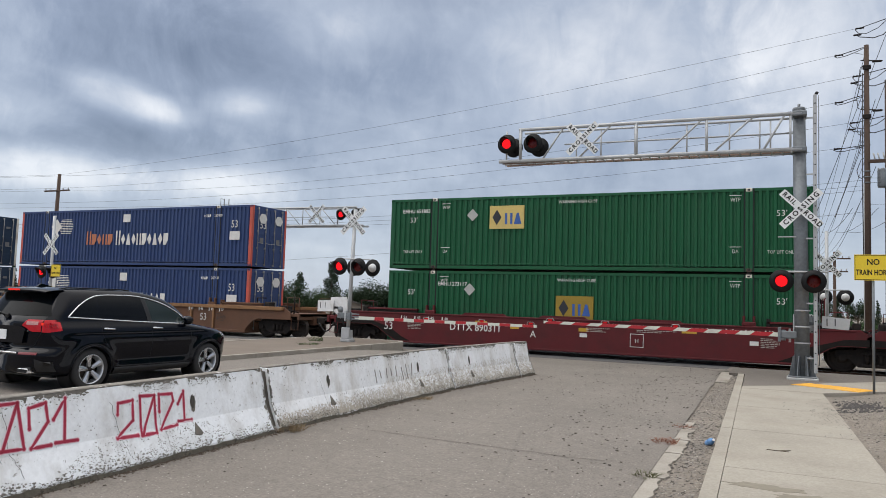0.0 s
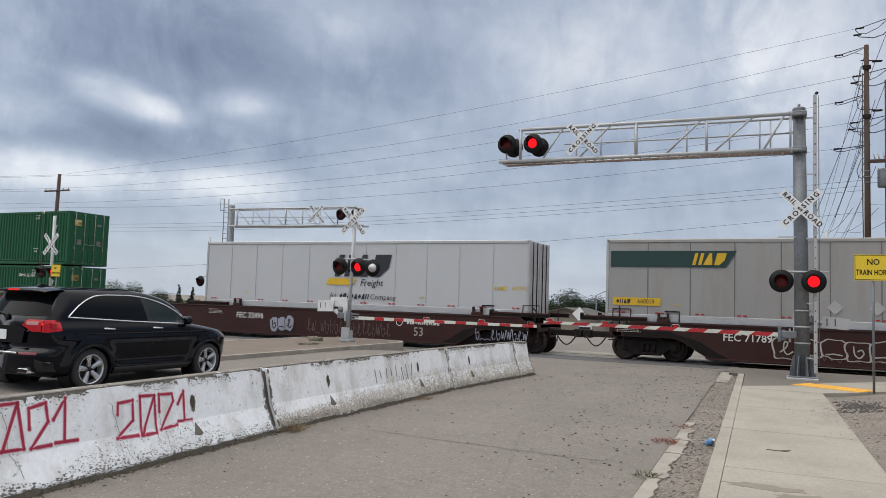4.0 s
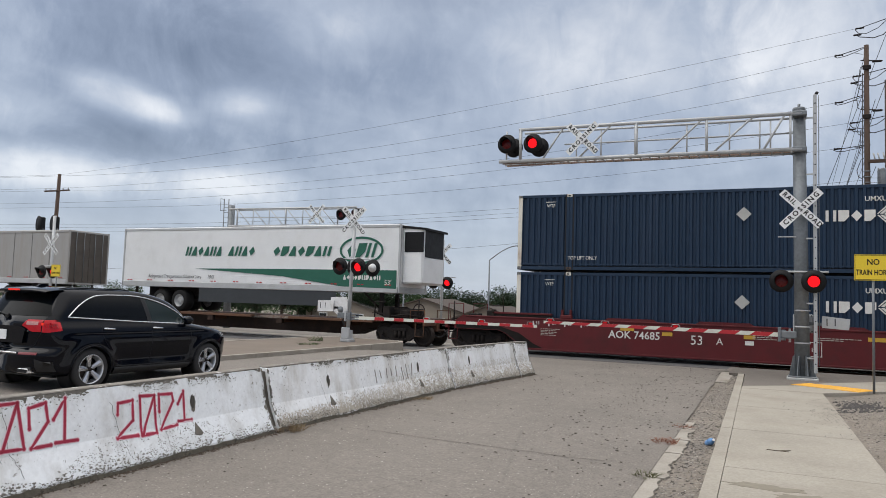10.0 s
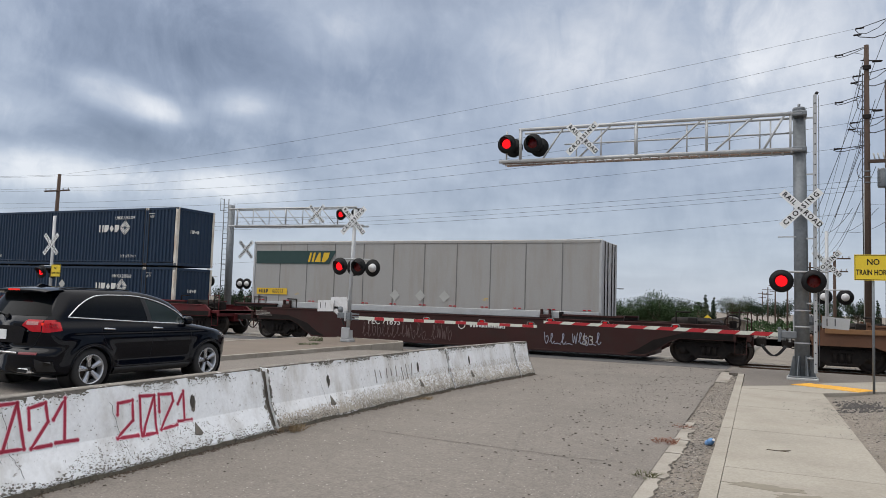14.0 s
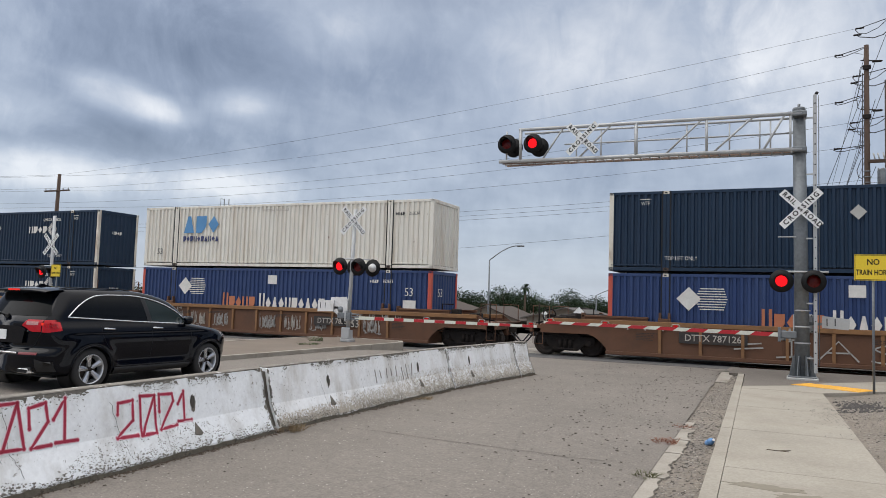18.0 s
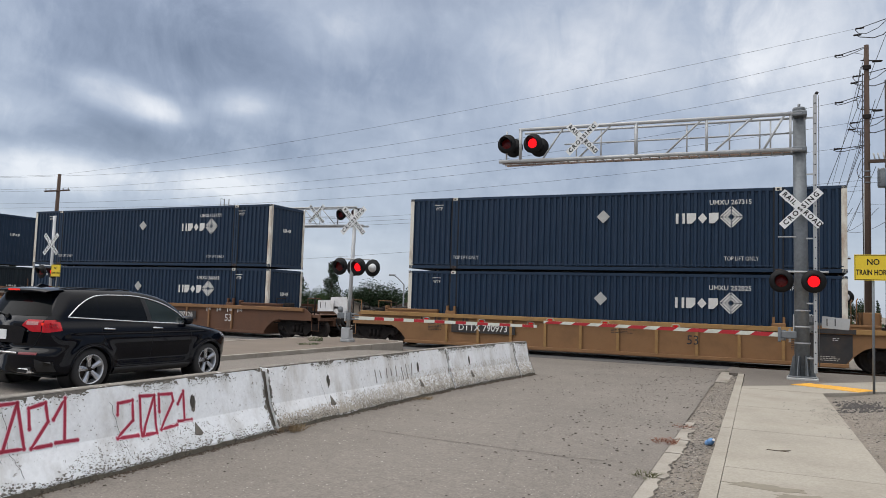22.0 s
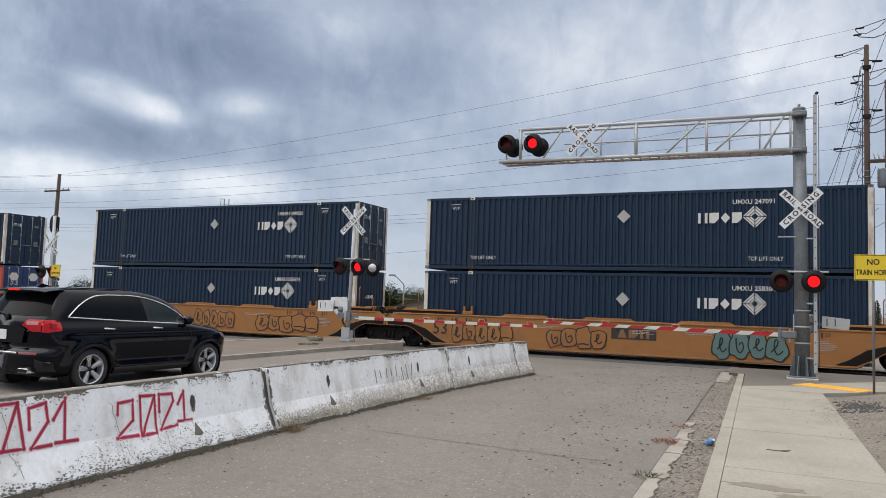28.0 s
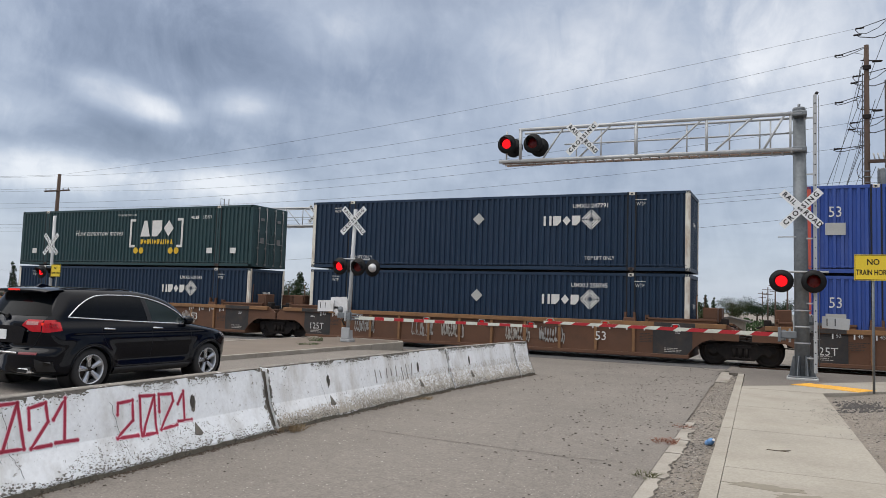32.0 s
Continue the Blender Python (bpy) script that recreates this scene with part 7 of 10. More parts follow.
def dead_end(x0, z0, x1, z1, drop):
    """A line's end: its clamp, two links to the support and a slack jumper."""
    bx = 3.5
    part("strain_insulator", Geo().tube([(x0 - bx, 0, z0), (x1 - bx, 0, z1)], 0.022, 5).lathe([(0.0, -0.22)] + [(0.025 + 0.035 * (i % 2), -0.2 + 0.033 * i) for i in range(13)] + [(0.0, 0.22)], 8, "x", (x0 - bx + 0.22, 0, z0 + 0.06)), GRIME, big)
    p, q = Vector((x0 - bx, 0.0, z0)), Vector((x1 - bx, 0.0, z1))
    part("jumper", Geo().tube([p, p + Vector((0.15, 0, -drop * 0.5)), p.lerp(q, 0.35) + Vector((0, 0, -drop)), p.lerp(q, 0.7) + Vector((0, 0, -drop * 0.8)), q + Vector((0, 0, -0.05))], 0.02, 5), WIRE, big)


for x0, z0, z1, z2 in ((1.98, 15.98, 16.34, 15.96), (1.97, 13.37, 13.75, 13.39), (1.91, 10.84, 11.02, 10.86)):
    dead_end(x0, z0, 3.37, z1, 0.16)
    part("link", Geo().tube([(x0 + 0.9 - 3.5, 0, z0 + 0.12), (3.35 - 3.5, 0, z2)], 0.014, 5), WIRE, big)
for x0, z0, x1, z1 in ((2.98, 17.36, 4.5, 17.8), (2.83, 14.74, 4.5, 15.12), (2.68, 12.21, 4.5, 12.56)):
    dead_end(x0, z0, x1, z1, 0.42)
    part("jumper", Geo().tube([(x0 - 3.45, 0, z0 - 0.28), (x0 - 3.3, 0, z0 - 0.42), (0.35, 0, z0 - 0.55), (0.8, 0, z0 - 0.42), (1.1, 0, z0 - 0.1)], 0.026, 5), WIRE, big)
    part("lightning_arrester", Geo().lathe([(0.0, -0.2)] + [(0.035 + 0.03 * (i % 2), -0.18 + 0.04 * i) for i in range(10)] + [(0.0, 0.2)], 8, "x", (x0 - 3.4, 0, z0 - 0.3)), GRIME, big)
for z in (15.52, 12.85):
    part("standoff", Geo().rod((-0.28, 0, z + 0.12), (0.75, 0, z), 0.03, 6).lathe([(0.0, 0.25), (0.06, 0.28), (0.06, 0.7), (0.0, 0.72)], 8, "x", (0, 0, z)), GRIME, big)
    part("bolt_plate", Geo().box(-0.2, 0.2, -0.19, -0.13, z - 0.45, z - 0.2, 0.02), GRIME, big)
for z0, z1 in ((15.3, 14.0), (14.4, 12.9), (12.5, 11.5), (11.9, 10.5), (10.3, 9.2)):
    part("jumper", Geo().tube([(-0.17, -0.12, z0), (-0.3, -0.12, z0 - 0.1), (-0.52 + 0.1 * (z0 % 2), -0.12, (z0 + z1) / 2 - 0.1), (-0.42, -0.12, z1 + 0.12), (-0.25, -0.12, z1), (-0.14, -0.12, z1 + 0.2)], 0.02, 5), WIRE, big)
part("down_lead", Geo().tube([(-0.2, -0.1, 14.9), (-0.21, -0.1, 12.0), (-0.24, -0.1, 9.0), (-0.2, -0.1, 4.0)], 0.024, 5), WIRE, big)
part("crossarm", Geo().box(0.05, 1.25, -0.22, -0.1, 10.02, 10.2, 0.012), WOOD, big)
for x in (0.35, 0.55, 0.8):
    part("insulator", Geo().rod((x, -0.16, 10.2), (x - 0.08, -0.16, 10.55), 0.035, 8), TAN_PANEL, big)
for z in (9.0, 9.3, 9.6):
    part("guy_clamp", Geo().lathe([(0.17, z - 0.03), (0.185, z), (0.17, z + 0.03)], 14, "z"), GALV, big)
part("conduit", Geo().rod((-0.19, -0.05, 0), (-0.16, -0.05, 9.0), 0.03, 6), TAN_PANEL, big)
pole(4.5, 45.5, 14.6, 0.16, ((9.6, 0.5, 0),), "second tall wooden utility pole with transformer")
ob = thing("pole_transformer", "grey drum transformer on a utility pole", "transformer", pose(4.25, 45.25, 9.2))
part("drum", Geo().lathe([(0.0, -0.5), (0.25, -0.48), (0.27, -0.4), (0.27, 0.4), (0.2, 0.5), (0.0, 0.52)], 14, "z"), GALV, ob)
pole(-59.3, 45.0, 12.2, 0.19, ((10.7, 1.6, 0),), "brown wooden utility pole with crossarm", 0.25)
for k, (x, y, h) in enumerate(((3.1, 72, 9.5), (1.6, 95, 10), (-1.0, 130, 10), (-3.4, 160, 10), (-5.6, 190, 10), (-8.2, 230, 10))):
    pole(x, y, h, 0.14, ((h - 0.6, 1.2, 0), (h - 1.7, 1.0, 0)), "wooden pole in a row along the far road")


def wire(a, b, sag, r=0.0085, n=26):
    a, b = Vector(a), Vector(b)
    g = Geo()
    p = [a.lerp(b, i / n) - Vector((0, 0, sag * 4 * (i / n) * (1 - i / n))) for i in range(n + 1)]
    g.tube(p, r, 5)
    return single("overhead_wire", g, WIRE, "thin dark overhead cable between poles", "cable", group="overhead cables")


LP = (-59.2, 45.0)
for zl, xr, zr, sag in ((12.1, 2.98, 17.36, 0.75), (12.0, 1.98, 15.98, 1.45), (10.9, 2.83, 14.74, 1.15), (10.7, 1.97, 13.37, 1.45), (9.6, 2.68, 12.21, 0.9), (9.2, 1.91, 10.84, 0.9), (7.7, 3.4, 9.1, 0.7), (7.4, 3.4, 8.8, 0.7), (7.1, 3.4, 8.55, 0.7), (3.6, 3.4, 7.4, 0.5)):
    wire((LP[0], 45, zl), (xr, 45, zr), sag)
    wire((4.5 if zr > 9 else 3.4, 45, zr + 0.4), (40, 46, zr + 1.4), 0.4)
    wire((LP[0], 45, zl), (-110, 36, zl + 1.5), 0.6)
wire((4.6, 45, 17.4), (1.0, 45.5, 7.2), 0.0, 0.016, 4)
wire((4.5, 45, 14.6), (2.0, 45.5, 7.2), 0.0, 0.016, 4)
for k in range(7):
    wire((3.4 + 0.25 * (k % 3), 45, 15.8 - 1.2 * k), (1.7 + 0.25 * k, 95, 9.2 - 0.15 * k), 1.0, 0.014, 14)
for k in range(3):
    wire((4.0 + 1.2 * (k - 1), 45, 7.6), (3.1 + 1.0 * (k - 1), 72, 9.0), 0.5, 0.014, 12)


# ---- far side: lamps, houses, fences, trees ----
def street_lamp(x, y, h, reach):
    ob = thing("street_lamp", "grey curved-arm street lamp on a tall pole", "street lamp", pose(x, y, -2.0 if y > 56 else 0), group="street lamps")
    part("pole", Geo().rod((0, 0, 0), (0, 0, h * 0.86), 0.09, 10, 0.06), GALV, ob)
    part("arm", Geo().tube([(reach * i / 8, 0, h * 0.86 + h * 0.14 * math.sin(i / 8 * math.pi / 2)) for i in range(9)], 0.045, 6), GALV, ob)
    part("head", Geo().box(reach - 0.1, reach + 0.5, -0.13, 0.13, h - 0.1, h + 0.03, 0.03), GALV, ob)


street_lamp(-23.8, 60.0, 8.9, 2.6)
street_lamp(-20.5, 85.0, 6.1, 2.6)
street_lamp(-31.0, 58.0, 6.2, -1.4)
ROOF = surface("brown_shingle_roof", (0.075, 0.058, 0.048), 0.9, var=0.2, scale=2, grain=14, grain_amt=0.2)
ROOF2 = surface("grey_shingle_roof", (0.095, 0.086, 0.078), 0.9, var=0.2, scale=2, grain=14, grain_amt=0.2)
STUCCO = surface("pale_stucco", (0.25, 0.215, 0.175), 0.9, var=0.1, scale=1)
FENCE_MAT = surface("grey_board_fence", (0.22, 0.185, 0.15), 0.9, var=0.25, scale=2)
WINDOW_DARK = tinted_glass("dark_window", (0.03, 0.035, 0.04))


def house(x, y, w, d, h, rise, roof, label):
    ob = thing("house", label, "house", pose(x, y, -2.2), group="far houses")
    part("wall", Geo().prism([(-w / 2, 0), (w / 2, 0), (w / 2, h), (0, h + rise), (-w / 2, h)], "y", 0, d), STUCCO, ob)
    for s in (-1, 1):
        part("roof", Geo().add([(0, -0.5, h + rise + 0.14), (s * (w / 2 + 0.6), -0.5, h - 0.15), (s * (w / 2 + 0.6), d + 0.5, h - 0.15), (0, d + 0.5, h + rise + 0.14), (0, -0.5, h + rise), (s * (w / 2 + 0.6), -0.5, h - 0.3), (s * (w / 2 + 0.6), d + 0.5, h - 0.3), (0, d + 0.5, h + rise)], [(0, 1, 2, 3), (7, 6, 5, 4), (0, 4, 5, 1), (1, 5, 6, 2), (2, 6, 7, 3)]), roof, ob)
    for wx in (-w * 0.25, w * 0.25):
        win = part("window", Geo().box(wx - 0.7, wx + 0.7, -0.04, 0.02, 1.0, 2.1, 0.02), SIGN_WHITE, ob)
        part("pane", Geo().box(wx - 0.6, wx + 0.6, -0.05, -0.035, 1.1, 2.0), WINDOW_DARK, win)


house(-31.5, 79, 7.2, 8, 2.5, 1.25, ROOF, "single-storey house with brown shingle roof")
house(-22.1, 78, 8.6, 9, 2.9, 0.95, ROOF2, "low pale house with grey shingle roof")
house(-5.9, 80, 2.6, 4, 3.35, 0.12, ROOF2, "small flat-roofed shed beside the far road")
house(-42, 84, 13, 9, 2.7, 1.7, ROOF, "brown-roofed house behind trees")
house(-58, 90, 12, 9, 2.7, 1.6, ROOF2, "grey-roofed house behind trees")
fence = thing("board_fence", "grey weathered wooden board fence across the road", "fence", pose(0, 66, -2.2))
bm_ = Geo().box(-0.07, 0.07, -0.012, 0.012, 0, 1.8, 0.01).mesh("board", FENCE_MAT)
for k in range(250):
    x = -75 + 0.29 * k
    if -21.5 < x < -17:
        continue
    part("board", bm_, FENCE_MAT, fence, at=pose(x, 0, 0.0, 0, 0, 0))
for z in (0.4, 1.5):
    part("fence_rail", Geo().box(-75, -21.5, 0.012, 0.06, z, z + 0.09).box(-17, -2.5, 0.012, 0.06, z, z + 0.09), FENCE_MAT, fence)

LEAF = [surface("leaf_green_%s" % n, c, 0.7, spec=0.2, var=0.35, scale=0.8, grain=6, grain_amt=0.3) for n, c in (("dark", (0.020, 0.038, 0.016)), ("mid", (0.034, 0.062, 0.022)), ("olive", (0.045, 0.058, 0.024)))]
BARK = surface("bark", (0.09, 0.065, 0.045), 0.95, var=0.3)


def tree_meshes(kind, seed):
    """A trunk with limbs, and a crown of many small leaf clumps with gaps."""
    rnd = random.Random(seed)
    tr, cr = Geo(), Geo()
    tr.rod((0, 0, 0), (rnd.uniform(-0.2, 0.2), 0, 3.2), 0.22, 8, 0.13)
    tips = []
    if kind == "round":
        for k in range(9):
            a, e = rnd.uniform(0, 6.28), rnd.uniform(0.35, 1.2)
            l = rnd.uniform(1.8, 3.2)
            p0 = Vector((0, 0, rnd.uniform(2.0, 3.2)))
            p1 = p0 + Vector((math.cos(a) * math.cos(e), math.sin(a) * math.cos(e), math.sin(e))) * l
            tr.rod(p0, p1, 0.09, 6, 0.03)
            tips += [(p1, rnd.uniform(0.9, 1.5)), (p0.lerp(p1, 0.6), rnd.uniform(0.7, 1.1))]
    elif kind == "cypress":
        tr.rod((0, 0, 3), (0, 0, 6.5), 0.12, 6, 0.03)
        for k in range(16):
            z = 0.7 + 0.4 * k
            tips.append((Vector((rnd.uniform(-0.15, 0.15), rnd.uniform(-0.15, 0.15), z)), 0.75 * (1 - abs(z - 2.2) / 6.0)))
    else:
        tr.rod((0, 0, 3), (0, 0, 7.0), 0.12, 6, 0.03)
        for k in range(22):
            z = 1.2 + 0.27 * k
            a = rnd.uniform(0, 6.28)
            q = 1.7 * (1 - (z - 1.0) / 6.6)
            tips.append((Vector((q * 0.6 * math.cos(a), q * 0.6 * math.sin(a), z)), 0.35 + 0.3 * q))
    for c, r in tips:
        for _ in range(int(340 * r)):
            d = Vector((rnd.gauss(0, 1), rnd.gauss(0, 1), rnd.gauss(0, 0.8))).normalized() * r * rnd.uniform(0.45, 1.08)
            p = c + d
            u = Vector((rnd.gauss(0, 1), rnd.gauss(0, 1), rnd.gauss(0, 1))).normalized()
            w = u.cross(Vector((rnd.gauss(0, 1), rnd.gauss(0, 1), rnd.gauss(0, 1)))).normalized()
            s = rnd.uniform(0.06, 0.13)
            cr.add([p - u * s, p + w * s * 0.6, p + u * s, p - w * s * 0.6], [(0, 1, 2, 3)])
    return tr, cr


PLANTS = {}
for kind, seeds in (("round", (1, 2, 3)), ("cypress", (4,)), ("conifer", (5,))):
    for sd in seeds:
        a, b = tree_meshes(kind, sd)
        PLANTS[kind, sd] = (a.mesh("trunk", BARK), [b.mesh("crown", m) for m in LEAF])


def tree(kind, sd, x, y, size, leaf, turn, wide=1.0):
    a, b = PLANTS[kind, sd]
    ob = thing("tree", {"round": "leafy green roundish tree behind houses", "cypress": "dark narrow cypress tree", "conifer": "tall dark conifer behind houses"}[kind], "tree", pose(x, y, -2.25, 0, 0, turn), group="far trees")
    ob.scale = (size * wide, size * wide, size)
    part("trunk", a, BARK, ob)
    part("crown", b[leaf], LEAF[leaf], ob)
    return ob


rnd = random.Random(77)
for az, y, size, kind, leaf in (
        (57, 62, 1.0, "cypress", 0), (56, 60, 0.9, "cypress", 0), (55, 64, 1.1, "cypress", 0), (54, 70, 0.9, "round", 0), (52.5, 66, 1.0, "cypress", 0), (51, 75, 0.9, "round", 0),
        (48, 80, 0.85, "round", 1), (46, 78, 0.7, "round", 0), (44.5, 85, 0.8, "cypress", 0), (43.6, 85, 0.75, "cypress", 0), (42.5, 84, 0.8, "cypress", 0), (41.2, 90, 0.85, "round", 0), (40.2, 90, 0.9, "cypress", 0), (39.0, 88, 0.8, "round", 0),
        (37.2, 86, 1.05, "round", 0), (36.0, 92, 1.1, "conifer", 0), (35.0, 90, 0.85, "round", 1), (34.0, 95, 0.8, "round", 2), (33.6, 96, 1.35, "conifer", 0), (32.0, 92, 0.85, "round", 0), (31.0, 92, 1.05, "round", 0), (30.2, 95, 1.0, "round", 0),
        (28.4, 100, 0.95, "round", 0), (27.0, 96, 0.9, "round", 1), (25.6, 100, 0.8, "round", 1), (24.4, 98, 1.0, "round", 0), (23.2, 102, 0.9, "round", 0), (21.8, 108, 0.85, "round", 2), (20.4, 104, 1.0, "round", 0), (19.0, 110, 1.0, "round", 0),
        (17.6, 112, 0.95, "round", 1), (16.4, 105, 0.85, "round", 0), (15.2, 100, 0.95, "round", 0), (14.0, 110, 0.85, "round", 0), (12.8, 116, 0.85, "round", 1), (11.6, 112, 0.9, "round", 1), (10.2, 100, 0.85, "round", 1), (9.0, 98, 0.95, "round", 1),
        (7.8, 100, 0.9, "round", 1), (6.6, 118, 0.9, "round", 2), (5.8, 120, 0.95, "cypress", 0), (5.3, 121, 0.9, "cypress", 0), (4.0, 190, 1.1, "round", 2), (2.4, 210, 1.2, "round", 0), (1.0, 230, 1.2, "round", 0),
        (-0.6, 220, 1.1, "cypress", 0), (-1.6, 215, 1.2, "round", 0), (-2.6, 200, 1.2, "conifer", 0), (-3.8, 190, 1.2, "round", 0), (-5.0, 190, 1.1, "cypress", 0)):
    tree(kind, {"round": 1 + rnd.randrange(3), "cypress": 4, "conifer": 5}[kind], -y * math.tan(radians(az)), y, size * 1.0, leaf, rnd.uniform(0, 360), rnd.uniform(1.0, 1.35) if kind == "round" else 1.0)


def palm(x, y, h):
    ob = thing("palm_tree", "tall thin palm with a dark shaggy head", "tree", pose(x, y, -2.2), group="far palms")
    part("trunk", Geo().rod((0, 0, 0), (0.2, 0, h), 0.2, 8, 0.14), BARK, ob)
    rnd = random.Random(int(h * 10))
    g = Geo()
    for k in range(46):
        a, e = rnd.uniform(0, 6.28), rnd.uniform(-1.2, 1.0)
        v = Vector((math.cos(a) * math.cos(e), math.sin(a) * math.cos(e), math.sin(e)))
        s = v.cross(Vector((0, 0, 1))).normalized() * 0.09
        p, q = Vector((0.2, 0, h)), Vector((0.2, 0, h)) + v * 0.55
        r = q + v * 0.4 + Vector((0, 0, -0.35))
        g.add([p - s, p + s, q + s * 1.5, q - s * 1.5, r], [(0, 1, 2, 3), (3, 2, 4)])
    part("fronds", g, LEAF[0], ob)


palm(-34.3, 100, 6.6)
palm(-12.3, 110, 4.9)
# far hedge line closing the horizon
rnd = random.Random(9)
g = Geo()
for k in range(36000):
    az = rnd.uniform(-12, 66)
    y = rnd.uniform(128, 150)
    h = -2.2 + (2.3 + 1.8 * abs(noise.noise((az * 0.8, 0, 5))) + 0.8 * noise.noise((az * 2.6, y * 0.05, 2))) * rnd.random() ** 0.5
    c = Vector((-y * math.tan(radians(az)), y, h))
    u = Vector((rnd.gauss(0, 1), rnd.gauss(0, 1), rnd.gauss(0, 1))).normalized() * rnd.uniform(0.11, 0.27)
    w = u.cross(Vector((rnd.gauss(0, 1), rnd.gauss(0, 1), rnd.gauss(0, 1)))).normalized() * rnd.uniform(0.1, 0.22)
    g.add([c - u, c + w, c + u, c - w], [(0, 1, 2, 3)])
single("far_woods", g, LEAF[1], "distant line of green trees on the horizon", kind="stuff")


# ---- black car ----
def car_paint(name, col):
    mat = bpy.data.materials.new(name)
    mat.use_nodes = True
    N = Nodes(mat.node_tree)
    at = N.n("ShaderNodeTexCoord").outputs["Object"]
    b = N.n("ShaderNodeBsdfPrincipled")
    dust = N.ramp(N.noise(N.scaled(at, (1.0, 1.0, 2.0)), 3.0, 6.0, 0.7), 0.5, 0.85, 0.0, 0.04)
    N.put(N.mix(dust, col, (0.06, 0.055, 0.05)), b.inputs["Base Color"])
    N.put(N.ramp(N.noise(at, 6.0, 4.0), 0.3, 0.8, 0.10, 0.22), b.inputs["Roughness"])
    b.inputs["Specular IOR Level"].default_value = 0.06
    b.inputs["Coat Weight"].default_value = 0.34
    b.inputs["Coat Roughness"].default_value = 0.03
    N.put(b.outputs[0], N.n("ShaderNodeOutputMaterial").inputs[0])
    return mat


CAR_BLACK = car_paint("black_car_paint", (0.0014, 0.0022, 0.0052))
GLASS = tinted_glass("tinted_car_glass", (0.004, 0.005, 0.006), 0.02, 0.3)
FRONT_GLASS = tinted_glass("light_car_glass", (0.022, 0.032, 0.031), 0.02)
REAR_GLASS = tinted_glass("rear_car_glass", (0.004, 0.005, 0.006), 0.05, 0.12)
CHROME = surface("chrome", (0.75, 0.76, 0.78), 0.15, 1.0, var=0.05)
ALLOY = surface("alloy_rim", (0.55, 0.56, 0.58), 0.3, 0.8, var=0.08)
TAIL_RED = surface("red_tail_lens", (0.46, 0.010, 0.018), 0.2, var=0.25, scale=14, grain=60, grain_amt=0.3, spec=0.3)
TAIL_PALE = surface("pale_tail_lens", (0.50, 0.22, 0.20), 0.15, var=0.3, scale=20, coat=1.0)
PLASTIC = surface("black_trim", (0.010, 0.010, 0.011), 0.55, var=0.15)


def spline(x, table):
    """A smooth curve through a table of pairs, with no overshoot."""
    if x <= table[0][0]:
        return table[0][1]
    if x >= table[-1][0]:
        return table[-1][1]
    k = next(i for i in range(len(table) - 1) if x <= table[i + 1][0])
    (x0, y0), (x1, y1) = table[k], table[k + 1]
    d = (y1 - y0) / (x1 - x0)

    def slope(i):
        if i <= 0 or i >= len(table) - 1:
            j = max(0, min(i, len(table) - 2))
            return (table[j + 1][1] - table[j][1]) / (table[j + 1][0] - table[j][0])
        a = (table[i][1] - table[i - 1][1]) / (table[i][0] - table[i - 1][0])
        b = (table[i + 1][1] - table[i][1]) / (table[i + 1][0] - table[i][0])
        return 0.0 if a * b <= 0 else 2 * a * b / (a + b)
    m0, m1 = slope(k), slope(k + 1)
    h = x1 - x0
    t = (x - x0) / h
    return y0 * (1 + 2 * t) * (1 - t) ** 2 + m0 * h * t * (1 - t) ** 2 + y1 * t * t * (3 - 2 * t) + m1 * h * t * t * (t - 1)


# by height: the tail's and the nose's place on the middle line, and the half width
TAIL = [(0.24, 0.48), (0.30, 0.20), (0.36, 0.06), (0.46, 0.01), (0.62, 0.0), (0.68, 0.03), (0.74, 0.085), (0.95, 0.07), (1.12, 0.06), (1.19, 0.085), (1.26, 0.13), (1.58, 0.33), (1.65, 0.36), (1.69, 0.44), (1.715, 0.62), (1.735, 1.15)]
NOSE = [(0.24, 4.36), (0.32, 4.58), (0.5, 4.66), (0.7, 4.67), (0.82, 4.645), (0.90, 4.57), (0.96, 4.42), (1.01, 4.17), (1.06, 3.88), (1.10, 3.67), (1.14, 3.56), (1.21, 3.46), (1.45, 3.16), (1.55, 2.96), (1.62, 2.73), (1.68, 2.40), (1.715, 2.03), (1.735, 1.60)]
SIDE = [(0.24, 0.90), (0.30, 0.945), (0.36, 0.968), (0.50, 0.972), (0.70, 0.985), (0.84, 0.995), (0.94, 0.988), (1.04, 0.965), (1.12, 0.92), (1.17, 0.895), (1.30, 0.865), (1.48, 0.805), (1.60, 0.74), (1.66, 0.685), (1.70, 0.60), (1.72, 0.48), (1.735, 0.22)]
BELT = [(0.5, 1.23), (1.1, 1.195), (1.7, 1.16), (2.2, 1.135), (3.28, 1.09)]
HEADER = [(0.52, 1.235), (0.60, 1.30), (0.70, 1.385), (0.84, 1.475), (1.0, 1.55), (1.18, 1.595), (1.45, 1.61), (1.8, 1.61), (2.1, 1.59), (2.35, 1.545), (2.62, 1.465), (2.88, 1.345), (3.10, 1.215), (3.28, 1.095)]
AXLES = (0.95, 3.71)
R_A, R_N, F_A, F_N = 0.34, 2.5, 0.85, 2.3


